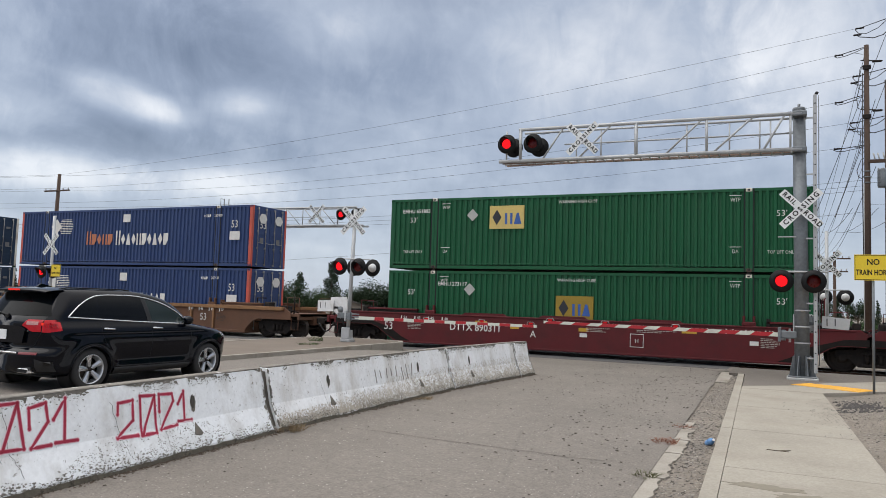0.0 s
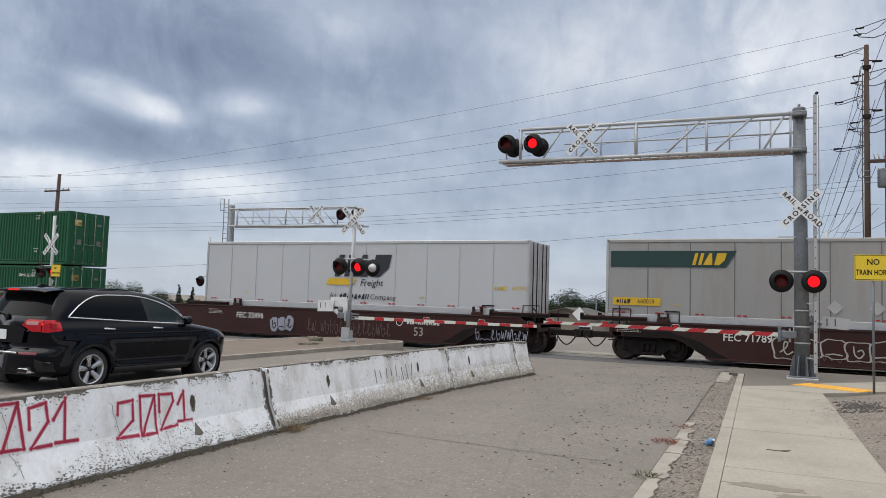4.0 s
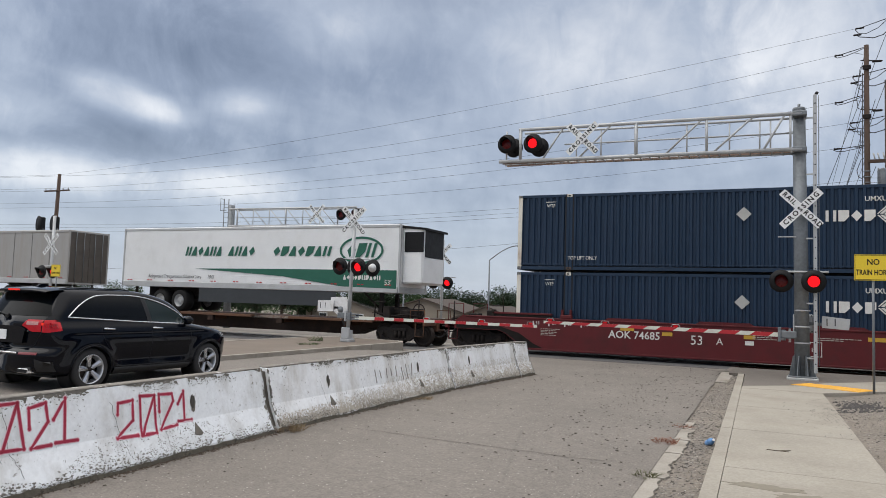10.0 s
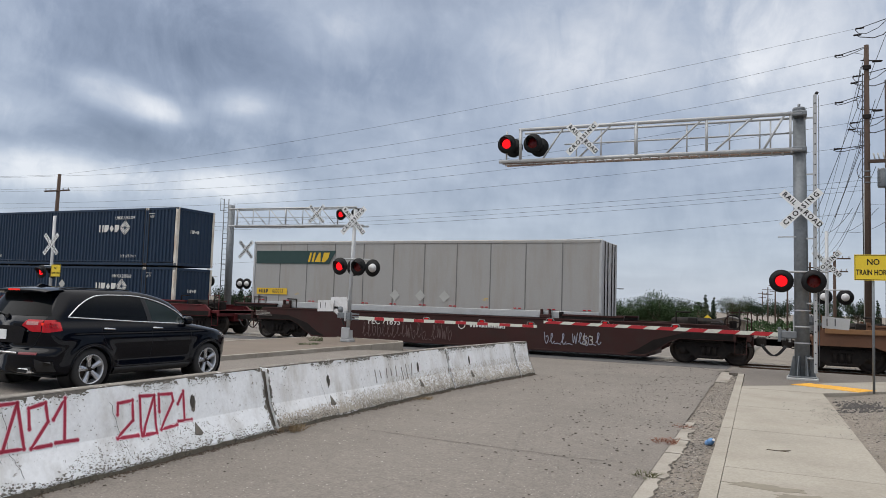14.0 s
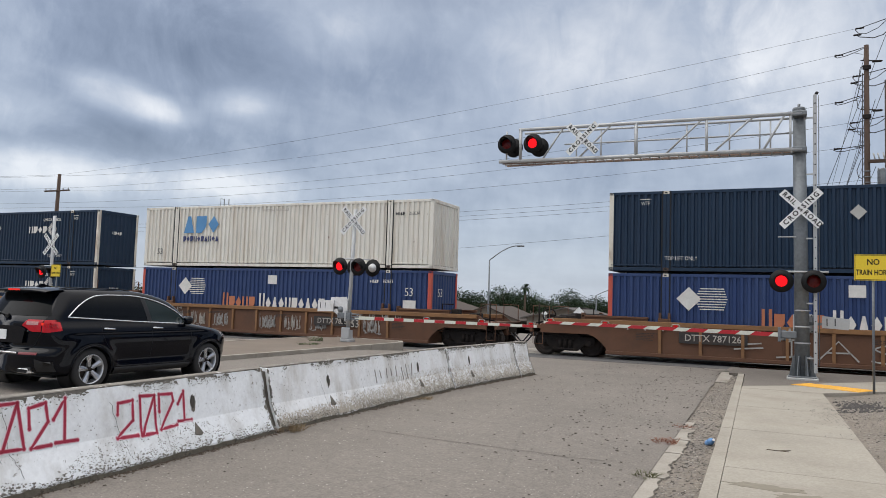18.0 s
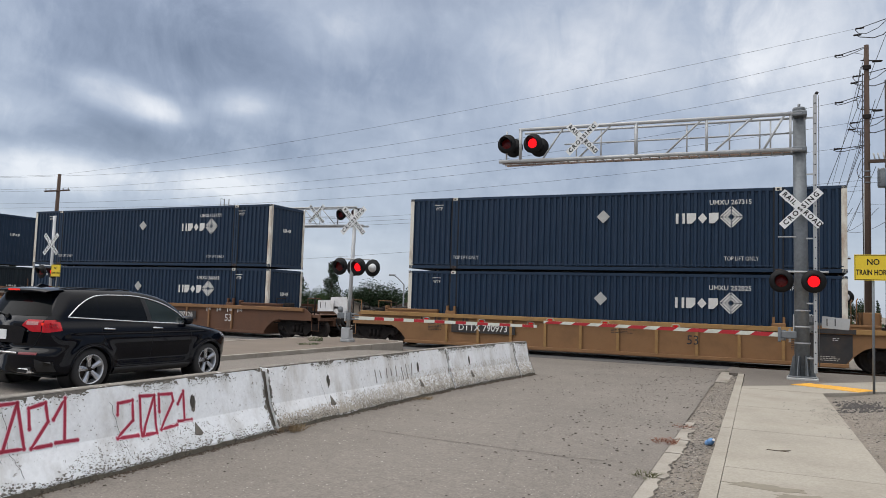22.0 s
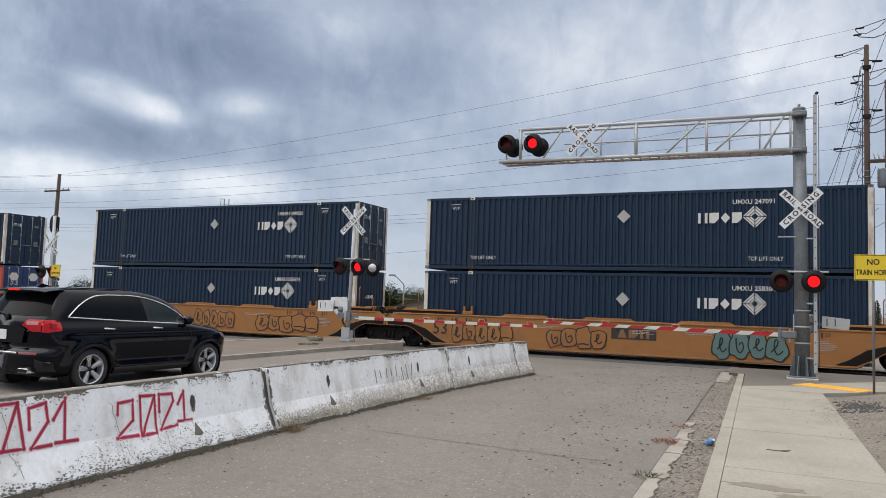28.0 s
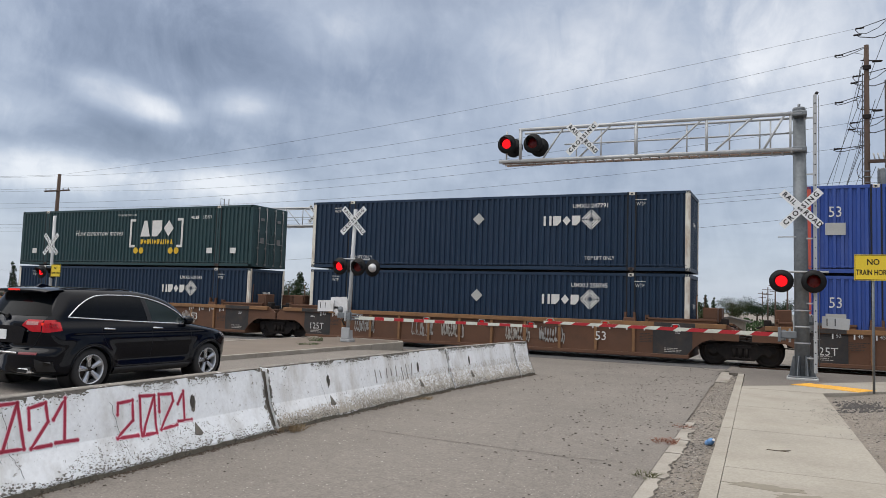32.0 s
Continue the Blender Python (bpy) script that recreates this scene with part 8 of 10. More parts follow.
def car_half(x, z):
    """Half the car's width at a length and height, rounded off towards its tail and nose."""
    a, b, w = spline(z, TAIL), spline(z, NOSE), spline(z, SIDE)
    fa = F_A if z < 1.12 else F_A - 0.35 * ease(z, 1.12, 1.25)
    p = min(1.0, max(0.0, (x - a) / R_A))
    q = min(1.0, max(0.0, (b - x) / fa))
    k = (1 - (1 - p) ** R_N) ** (1 / R_N) * (1 - (1 - q) ** F_N) ** (1 / F_N)
    if z < 1.05:
        for c in AXLES:
            r = math.hypot(x - c, z - 0.345)
            w += 0.030 * math.exp(-((r - 0.43) / 0.09) ** 2) * ease(z, 0.3, 0.45)
        w -= 0.022 * math.exp(-((z - 0.50) / 0.09) ** 2) * ease(x, 1.35, 1.6) * (1 - ease(x, 3.0, 3.25))
        w -= 0.012 * math.exp(-((z - 0.93) / 0.02) ** 2) * ease(x, 0.4, 0.7) * (1 - ease(x, 3.6, 3.9))
    return w * k


def tail_x(y, z):
    """How far from the tail's end its skin lies at that side and height."""
    w = spline(z, SIDE)
    q = min(0.999, abs(y) / w)
    return spline(z, TAIL) + R_A * (1 - (1 - q ** R_N) ** (1 / R_N))


def nose_x(y, z):
    w = spline(z, SIDE)
    fa = F_A if z < 1.12 else F_A - 0.35 * ease(z, 1.12, 1.25)
    q = min(0.999, abs(y) / w)
    return spline(z, NOSE) - fa * (1 - (1 - q ** F_N) ** (1 / F_N))


def grid_skin(rows):
    """A smooth sheet through rows of points of equal count."""
    n = len(rows[0])
    return Geo().add([p for r in rows for p in r], [(i * n + j, i * n + j + 1, (i + 1) * n + j + 1, (i + 1) * n + j) for i in range(len(rows) - 1) for j in range(n - 1)], True)


def build_car(at):
    ob = thing("suv_car", "black mid-size SUV with tinted windows waiting at the crossing", "car", at)
    # x runs from the tail to the nose, y to the left, z up
    zs = [0.24, 0.27, 0.30, 0.33] + [0.36 + 0.024 * i for i in range(31)] + [1.095, 1.11, 1.125, 1.14, 1.155, 1.17, 1.19, 1.22] + [1.25 + 0.03 * i for i in range(12)] + [1.60, 1.62, 1.64, 1.66, 1.68, 1.695, 1.705, 1.715, 1.722, 1.728, 1.732, 1.735]
    ring = []
    for z in zs:
        a, b = spline(z, TAIL), spline(z, NOSE)
        fa = min(F_A, 0.45 * (b - a))
        ra = min(R_A, 0.45 * (b - a))
        xs = [a + ra * (1 - math.cos(math.pi / 2 * i / 12)) for i in range(12)] + [a + ra + (b - fa - a - ra) * i / 84 for i in range(85)] + [b - fa + fa * math.sin(math.pi / 2 * i / 16) for i in range(1, 17)]
        half = [(x, max(0.0, car_half(x, z)), z) for x in xs]
        ring.append([(x, -y, zz) for x, y, zz in half] + [(x, y, zz) for x, y, zz in reversed(half)])
    m = len(ring[0])
    faces = []
    for i in range(len(zs) - 1):
        for j in range(m):
            k = (j + 1) % m
            q = [ring[i][j], ring[i][k], ring[i + 1][k], ring[i + 1][j]]
            cx, cz, cy = sum(p[0] for p in q) / 4, sum(p[2] for p in q) / 4, abs(sum(p[1] for p in q) / 4)
            if cy > 0.6 and any((cx - c) ** 2 + (cz - 0.345) ** 2 < 0.395 ** 2 for c in AXLES):
                continue
            faces.append((i * m + j, i * m + k, (i + 1) * m + k, (i + 1) * m + j))
    g = Geo().add([p for r in ring for p in r], faces, True)
    g.add(ring[-1], [tuple(range(m))], True)
    body = part("body", g, CAR_BLACK, ob, "glossy black bodywork")
    part("underbody", Geo().box(0.5, 4.3, -0.62, 0.62, 0.22, 0.36), PLASTIC, body)

    for s in (-1, 1):
        def on_side(x, z, out):
            return (x, s * (car_half(x, z) + out), z)

        def pane(x0, x1, slant=0.0, n=18, m=6):
            rows = []
            for j in range(m + 1):
                row = []
                for i in range(n + 1):
                    x = x0 + (x1 - x0) * i / n
                    lo = spline(x, BELT) + 0.006
                    hi = max(lo + 0.002, spline(x, HEADER) - 0.008)
                    z = lo + (hi - lo) * j / m
                    x += slant * (z - 1.13) * (i / n if x1 < 3 else 1 - i / n)
                    row.append(on_side(x, z, 0.004))
                rows.append(row)
            return grid_skin(rows)
        part("side_window", pane(0.53, 1.115), GLASS, body, "dark tinted quarter window")
        part("side_window", pane(1.15, 2.20, -0.22), GLASS, body, "dark tinted rear door window")
        part("side_window", pane(2.29, 3.24, -0.22), FRONT_GLASS, body, "lighter tinted front door window")
        edge = [0.52 + 2.76 * i / 44 for i in range(45)]
        loop = [on_side(x, spline(x, BELT), 0.006) for x in edge] + [on_side(x, spline(x, HEADER), 0.008) for x in reversed(edge)]
        part("window_trim", Geo().tube(loop + loop[:1], 0.013, 6), CHROME, body, "chrome window surround")
        part("pillar_trim", grid_skin([[on_side(2.19 - 0.22 * (z - 1.13) + dx, z, 0.007) for z in (1.15, 1.3, 1.45, 1.565)] for dx in (0.0, 0.05, 0.1)]), PLASTIC, body)
        for x in (1.16, 2.25):
            h = part("door_handle", Geo().tube([on_side(x, 1.035, 0.012), on_side(x + 0.04, 1.037, 0.036), on_side(x + 0.2, 1.028, 0.036), on_side(x + 0.24, 1.022, 0.012)], 0.017, 8), CHROME, body, "chrome door handle")
        for line in ([(1.13, 1.19), (1.14, 0.95), (1.22, 0.78), (1.36, 0.62), (1.40, 0.40)], [(2.22, 1.13), (2.24, 0.9), (2.24, 0.38)], [(3.17, 1.10), (3.22, 0.95), (3.24, 0.6), (3.2, 0.40)], [(1.40, 0.385), (2.2, 0.375), (3.2, 0.375)]):
            pts = []
            for (xa, za), (xb, zb_) in zip(line[:-1], line[1:]):
                pts += [on_side(xa + (xb - xa) * i / 6, za + (zb_ - za) * i / 6, -0.001) for i in range(6)]
            part("door_gap", Geo().tube(pts + [on_side(*line[-1], -0.001)], 0.0045, 4), BLACK, body)
        part("sill_trim", grid_skin([[on_side(1.42 + 1.8 * i / 20, z, o) for i in range(21)] for z, o in ((0.25, 0.004), (0.29, 0.022), (0.335, 0.02), (0.36, 0.004))]), PLASTIC, body, "matt black sill moulding")
        mirror = part("wing_mirror", Geo().lathe([(0.0, -0.13), (0.07, -0.12), (0.10, -0.06), (0.105, 0.02), (0.085, 0.085), (0.0, 0.10)], 16, "y").box(-0.03, 0.03, -s * 0.16 - 0.04, -s * 0.16 + 0.06, -0.075, -0.03, 0.01), CAR_BLACK, body, "", Matrix.Translation((3.10, s * 0.985, 1.165)) @ Matrix.Diagonal((0.8, 0.85, 0.8, 1)))
        part("mirror_cap", Geo().lathe([(0.106, 0.02), (0.09, 0.085), (0.0, 0.105)], 16, "y"), CHROME, mirror)
        # tail lamps wrap round the corner; a seam parts the tailgate's half from the wing's
        def lens(points, out=0.007):
            return grid_skin([[(p[0] - out if p[3] else p[0], p[1] + (0 if p[3] else s * out), p[2]) for p in row] for row in points])
        inner = []
        for i in range(9):
            y = 0.40 + 0.345 * i / 8
            lo, hi = 1.075 - 0.085 * ease(y, 0.40, 0.60), 1.10 + 0.085 * ease(y, 0.40, 0.47)
            inner.append([(tail_x(y, lo + (hi - lo) * j / 5), s * y, lo + (hi - lo) * j / 5, True) for j in range(6)])
        light = part("tail_light", lens(inner), TAIL_RED, body, "red tail light on the tailgate")
        outer = []
        for i in range(7):
            y = 0.76 + 0.125 * i / 6
            outer.append([(tail_x(y, 0.985 + 0.2 * j / 5), s * y, 0.985 + 0.2 * j / 5, True) for j in range(6)])
        for i in range(1, 8):
            x = 0.20 + 0.16 * i / 7
            lo, hi = 0.985 + 0.035 * i / 7, 1.185 - 0.035 * i / 7
            outer.append([(x, s * car_half(x, lo + (hi - lo) * j / 5), lo + (hi - lo) * j / 5, False) for j in range(6)])
        wing = part("tail_light", lens(outer), TAIL_RED, body, "red tail light on the wing")
        part("reversing_lens", lens([[(tail_x(y, z), s * y, z, True) for z in (1.10, 1.125, 1.155)] for y in (0.48, 0.55, 0.62, 0.69)], 0.012), TAIL_PALE, light, "pale reversing lens")
        cells = Geo()
        for i in range(7):
            for j in range(4):
                x, z = 0.17 + 0.022 * i, 1.055 + 0.022 * j
                cells.box(x - 0.007, x + 0.007, min(s * (car_half(x, z) - 0.002), s * (car_half(x, z) + 0.011)), max(s * (car_half(x, z) - 0.002), s * (car_half(x, z) + 0.011)), z - 0.007, z + 0.007)
        tagged(part("lamp_cells", cells, surface("dark_lamp_cell", (0.12, 0.004, 0.008), 0.3, var=0.2), wing), kind="stuff")
        part("tail_glow", Geo().box(0.10, 0.125, min(s * 0.80, s * 0.83), max(s * 0.80, s * 0.83), 1.10, 1.14, 0.005), glow("tail_glow_red", (1.0, 0.05, 0.03), 0.9), wing, "lit tail lamp")
        part("head_light", grid_skin([[(nose_x(y, z) + 0.006, s * y, z) for z in (zl, (zl + zh) / 2, zh)] for y, zl, zh in ((0.58, 0.76, 0.84), (0.68, 0.77, 0.865), (0.78, 0.785, 0.885), (0.87, 0.80, 0.905), (0.93, 0.83, 0.91))]), tinted_glass("head_lens", (0.4, 0.4, 0.4)), body, "clear headlight")
        for a in AXLES:
            arc = [on_side(a + 0.405 * math.cos(math.pi * (i / 20)), 0.345 + 0.405 * math.sin(math.pi * (i / 20)), 0.0) for i in range(21)]
            part("arch_lip", Geo().tube(arc, 0.016, 6), CAR_BLACK, body)
            part("arch_liner", Geo().lathe([(0.41, 0.0), (0.41, 0.3), (0.0, 0.0 if s > 0 else 0.3)], 26, "y", (a, 0.66 if s > 0 else -0.96, 0.345)), PLASTIC, body)
            tyre = part("wheel", Geo().lathe([(0.235, -0.12), (0.29, -0.13), (0.34, -0.11), (0.358, -0.06), (0.36, 0.0), (0.358, 0.06), (0.34, 0.11), (0.29, 0.13), (0.235, 0.12)], 36, "y"), RUBBER, ob, "black tyre with alloy rim", Matrix.Translation((a, s * 0.865, 0.36)))
            part("rim", Geo().lathe([(0.248, s * 0.124), (0.24, s * 0.128), (0.226, s * 0.108), (0.212, s * 0.0)], 32, "y"), ALLOY, tyre)
            part("brake_disc", Geo().lathe([(0.0, 0.0), (0.165, 0.0), (0.165, s * 0.012), (0.0, s * 0.012)], 24, "y"), WHEEL_STEEL, tyre)
            for k in range(5):
                w = 2 * math.pi * k / 5 + 0.5
                c, q = math.cos(w), math.sin(w)
                v = []
                for r, hw, yy in ((0.035, 0.030, 0.088), (0.09, 0.032, 0.098), (0.16, 0.040, 0.110), (0.232, 0.056, 0.118)):
                    v += [(r * c - hw * q, s * (yy - 0.012), r * q + hw * c), (r * c, s * yy, r * q), (r * c + hw * q, s * (yy - 0.012), r * q - hw * c)]
                n = len(v)
                v += [(p[0], p[1] - s * 0.035, p[2]) for p in v]
                f = []
                for i in range(3):
                    b = 3 * i
                    f += [(b, b + 1, b + 4, b + 3), (b + 1, b + 2, b + 5, b + 4), (b, b + 3, n + b + 3, n + b), (b + 2, n + b + 2, n + b + 5, b + 5)]
                part("spoke", Geo().add(v, f), ALLOY, tyre)
                part("lug_nut", Geo().rod((0.055 * math.cos(w + 0.63), s * 0.08, 0.055 * math.sin(w + 0.63)), (0.055 * math.cos(w + 0.63), s * 0.10, 0.055 * math.sin(w + 0.63)), 0.011, 6), GRIME, tyre)
            part("hub_cap", Geo().lathe([(0.0, s * 0.108), (0.03, s * 0.106), (0.036, s * 0.085)], 14, "y"), GRIME, tyre)
        part("reflector", grid_skin([[(tail_x(y, z) - 0.012, s * y, z) for z in (0.625, 0.645, 0.665)] for y in (0.42, 0.52, 0.62, 0.70, 0.76)]), surface("dull_red_reflector", (0.16, 0.006, 0.012), 0.3, var=0.2), body, "red bumper reflector")
        tip = part("exhaust", Geo().box(0.035, 0.22, min(s * 0.38, s * 0.64), max(s * 0.38, s * 0.64), 0.325, 0.405, 0.012), CHROME, body, "chrome exhaust finisher")
        part("exhaust_mouth", Geo().box(0.031, 0.037, min(s * 0.394, s * 0.626), max(s * 0.394, s * 0.626), 0.339, 0.391), BLACK, tip)
        part("bumper_corner", grid_skin([[(tail_x(y, z) - 0.006, s * (y + 0.004), z) for z in (0.36, 0.44, 0.52, 0.565 - 0.02 * i)] for i, y in enumerate((0.72, 0.78, 0.84, 0.89, 0.93, 0.955))]), PLASTIC, body, "matt black lower bumper corner")
        part("tailgate_gap", Geo().tube([(tail_x(0.755, z) - 0.002, s * 0.755, z) for z in (1.24, 1.18, 1.1, 1.0, 0.98)] + [(tail_x(y, z) - 0.002, s * y, z) for y, z in ((0.70, 0.9), (0.66, 0.80), (0.58, 0.735), (0.4, 0.715), (0.0, 0.71))], 0.006, 5), BLACK, body)
    part("rear_window", grid_skin([[(tail_x(y, z) - 0.006, y, z) for y in [(-1 + 2 * i / 20) * (0.80 - 0.22 * (z - 1.25) / 0.36) for i in range(21)]] for z in [1.245 + 0.36 * j / 8 for j in range(9)]]), REAR_GLASS, body, "dark rear window")
    part("front_window", grid_skin([[(nose_x(y, z) + 0.006, y, z) for y in [(-1 + 2 * i / 20) * (0.78 - 0.28 * (z - 1.14) / 0.46) for i in range(21)]] for z in [1.14 + 0.46 * j / 8 for j in range(9)]]), FRONT_GLASS, body, "tinted windscreen")
    lip = []
    for y in [-0.67 + 0.067 * i for i in range(21)]:
        k = 0.08 * (abs(y) / 0.67) ** 3
        lip.append([(0.60, y, 1.722 - 0.5 * k), (0.36, y, 1.700 - 0.5 * k), (0.165 + k, y, 1.672 - 0.4 * k), (0.16 + k, y, 1.652 - 0.4 * k), (0.22 + k, y, 1.632 - 0.4 * k), (tail_x(y, 1.60) + 0.02, y, 1.60)])
    part("spoiler", grid_skin(lip), CAR_BLACK, body, "roof spoiler over the rear window")
    part("brake_light", Geo().box(0.155, 0.175, -0.14, 0.14, 1.648, 1.676, 0.004), glow("brake_glow", (1.0, 0.04, 0.03), 0.9), body, "lit high brake light")
    part("wiper", Geo().tube([(0.075, -0.02, 1.235), (0.115, 0.2, 1.275), (0.13, 0.4, 1.29)], 0.012, 5).rod((0.06, 0.0, 1.23), (0.11, 0.0, 1.24), 0.03, 10), PLASTIC, body)
    part("antenna_fin", Geo().prism([(0.55, 1.715), (0.85, 1.728), (0.80, 1.742), (0.64, 1.775)], "y", -0.025, 0.025), CAR_BLACK, body)
    part("tailgate_recess", Geo().prism([(-0.44, 0.80), (0.44, 0.80), (0.50, 1.03), (0.36, 1.075), (-0.36, 1.075), (-0.50, 1.03)], "x", 0.045, 0.07), CAR_BLACK, body)
    part("number_plate", Geo().box(0.03, 0.042, -0.07, 0.24, 0.85, 1.01), SIGN_WHITE, body, "white number plate with plain bars")
    part("bumper_trim", Geo().box(-0.012, 0.03, -0.40, 0.40, 0.632, 0.66, 0.006), CHROME, body, "chrome strip on the rear bumper")
    part("badge", Geo().box(0.0, 0.17, -0.002, 0.002, -0.011, 0.011).box(0.0, 0.12, -0.002, 0.002, -0.135, -0.125), CHROME, body).matrix_basis = Matrix.Translation((0.062, -0.36, 1.0)) @ Matrix.Rotation(-math.pi / 2 + 0.12, 4, "Z")
    for y in (-0.52, 0.52):
        part("roof_rail", Geo().tube([(0.55, y * 1.12, 1.69), (0.7, y * 1.15, 1.715), (1.8, y * 1.15, 1.715), (2.0, y * 1.12, 1.70)], 0.012, 6), CAR_BLACK, body)
    return ob


build_car(Matrix.Translation((-11.70, 8.06, road_level(-11.7, 10) - 0.012)) @ Matrix.Rotation(math.pi / 2, 4, "Z"))

# ---- litter and weeds ----
bottle = thing("plastic_bottle", "crushed pale blue plastic bottle lying in dirt", "bottle", pose(-1.08, 11.33, 0.085, 65, 20, 20))
bottle.scale = (0.8, 0.8, 0.8)
part("body", Geo().lathe([(0.0, -0.12), (0.055, -0.115), (0.06, -0.06), (0.05, 0.0), (0.06, 0.05), (0.045, 0.09), (0.018, 0.12), (0.018, 0.14), (0.0, 0.14)], 14, "z"), surface("blue_bottle", (0.16, 0.33, 0.62), 0.25, var=0.2), bottle)
part("cap", Geo().rod((0, 0, 0.14), (0, 0, 0.165), 0.02, 10), SIGN_WHITE, bottle)
single("stick", Geo().tube([(-0.15, 0.03, 0), (-0.1, -0.02, 0.006), (-0.03, -0.05, 0.006), (0.05, 0.0, 0.004), (0.14, 0.03, 0.004)], 0.006, 6).tube([(-0.03, -0.05, 0.006), (0.02, -0.09, 0.012), (0.1, -0.08, 0.006)], 0.004, 5), BARK, "thin dark dry stick on footway", "stick", pose(-0.18, 10.93, 0.128, 0, 0, 12))


def weeds(name, label, x, y, z, r, n, mat, seed, tall=0.22):
    rnd = random.Random(seed)
    g = Geo()
    for _ in range(n):
        a, q = rnd.uniform(0, 6.28), r * math.sqrt(rnd.random())
        p = Vector((q * math.cos(a), q * math.sin(a) * 1.4, 0))
        tip = p + Vector((rnd.gauss(0, 0.09), rnd.gauss(0, 0.09), rnd.uniform(0.3, 1.0) * tall))
        s = Vector((math.cos(a), math.sin(a), 0)) * 0.0045
        mid = p.lerp(tip, 0.5) + Vector((0, 0, 0.02))
        g.add([p - s, p + s, mid + s, mid - s, tip], [(0, 1, 2, 3), (3, 2, 4)])
    return single(name, g, mat, label, "plant", pose(x, y, z), group="weeds")


DRY = surface("dry_red_weed", (0.20, 0.075, 0.045), 0.9, var=0.3, scale=9)
STRAW = surface("dry_straw", (0.26, 0.19, 0.11), 0.9, var=0.3, scale=9)
FRESH_WEED = surface("fresh_weed_green", (0.10, 0.125, 0.06), 0.9, var=0.3, scale=9)
WEED = surface("weed_green", (0.085, 0.085, 0.035), 0.9, var=0.3, scale=9)
weeds("weed", "low reddish dry weed at the road edge", -1.66, 11.05, 0.05, 0.17, 110, DRY, 1, 0.075)
weeds("weed", "low reddish dry weed at the road edge", -1.66, 12.7, 0.04, 0.16, 110, DRY, 2, 0.03)
weeds("weed", "small green weed at the road edge", -1.53, 8.75, 0.05, 0.13, 70, WEED, 3, 0.04)
weeds("weed", "dry straw at a barrier joint", -6.22, 8.5, 0.115, 0.16, 140, STRAW, 4, 0.12)
weeds("weed", "dry leaves at the barrier foot", -6.28, 12.6, 0.115, 0.2, 120, STRAW, 5, 0.05)
weeds("weed", "green weed growing on the island", -14.5, 20.6, 0.39, 0.28, 200, FRESH_WEED, 6, 0.07)
weeds("weed", "green weed growing on the island", -15.5, 22.5, 0.39, 0.22, 160, FRESH_WEED, 7, 0.20)
# ---- make up the train ----
LOW_Z, HIGH_Z = 0.30, 3.295
TRAIN = []


def travel(t):
    """How far the train has rolled at a time; it slows a little."""
    q = t / 16.0
    return 298.166 * q - 1.0813 * q ** 2 - 4.007 * q ** 3 + 0.8691 * q ** 4


def ride(ob, s, z, turned=False):
    TRAIN.append((ob, s, z, turned))
    return ob


BOX_LABEL = {
    "green": "green corrugated steel 53-foot container on a well car",
    "navy": "navy blue corrugated steel container with pale logo",
    "slate": "faded dark corrugated container with pale logo",
    "blue": "blue corrugated container with orange-and-white lettering blocks",
    "bright": "bright blue corrugated container on a well car",
    "cream": "cream-white rust-streaked corrugated container with large logo",
    "teal": "dark teal corrugated container with white logo and slogan",
}
PAINTS = {"green": (GREEN, GREEN), "navy": (NAVY, POST_WHITE), "slate": (SLATE, POST_WHITE), "blue": (BLUE, POST_RED), "bright": (BRIGHT_BLUE, POST_RED), "cream": (CREAM, CREAM), "teal": (TEAL, TEAL)}


def box(kind, s, z, doors=1):
    paint, post = PAINTS[kind]
    ob = container(paint, post, BOX_LABEL[kind], doors, z > 2)
    ride(ob, s + CL / 2, z)
    return ob


def navy(s, z, num, doors=-1, at=3.34, pl=None, kind="navy", lift=True):
    ob = box(kind, s, z, doors)
    navy_marks(ob, num, z > 2, at, pl, lift and z > 2)
    if doors != 1:
        mark("end_logo", blocks(4, 0.62, 0.17, 0.24, seed=3), STENCIL, ob, 0, 0, 0).matrix_basis = Matrix.Translation((CL / 2 + 0.004, -0.1, 1.75)) @ Matrix.Rotation(math.pi / 2, 4, "Z")
    else:
        mark("end_logo", blocks(4, 0.62, 0.17, 0.24, seed=3), STENCIL, ob, 0, 0, 0).matrix_basis = Matrix.Translation((CL / 2 + 0.025, -0.6, 2.28)) @ Matrix.Rotation(math.pi / 2, 4, "Z")
    return ob


def blue(s, z, num, doors=1, kind="blue"):
    ob = box(kind, s, z, doors)
    blue_marks(ob, num)
    if doors == 1:
        for y in (-0.6, 0.6):
            mark("hexagon_label", Geo().flat([(0.3 * math.cos(k * 1.0472), 0.26 * math.sin(k * 1.0472)) for k in range(6)], 0), STENCIL, ob, 0, 0, 0).matrix_basis = Matrix.Translation((CL / 2 + 0.07, y, 2.3)) @ Matrix.Rotation(math.pi / 2, 4, "Z")
    return ob


def green(s, z, num, **kw):
    ob = box("green", s, z, 1)
    green_marks(ob, num, **kw)
    mark("end_panel", Geo().box(-0.22, 0.22, -0.004, 0.004, -0.16, 0.16), kw["panel"], ob, 0, 0, 0).matrix_basis = Matrix.Translation((CL / 2 + 0.03, -0.75, 2.3)) @ Matrix.Rotation(math.pi / 2, 4, "Z")
    return ob


def car(style, paint, s, left, right, label, arch=(9.7, 9.7)):
    return ride(well_car(style, paint, left, right, label, arch), s + CL / 2, RAIL_TOP)


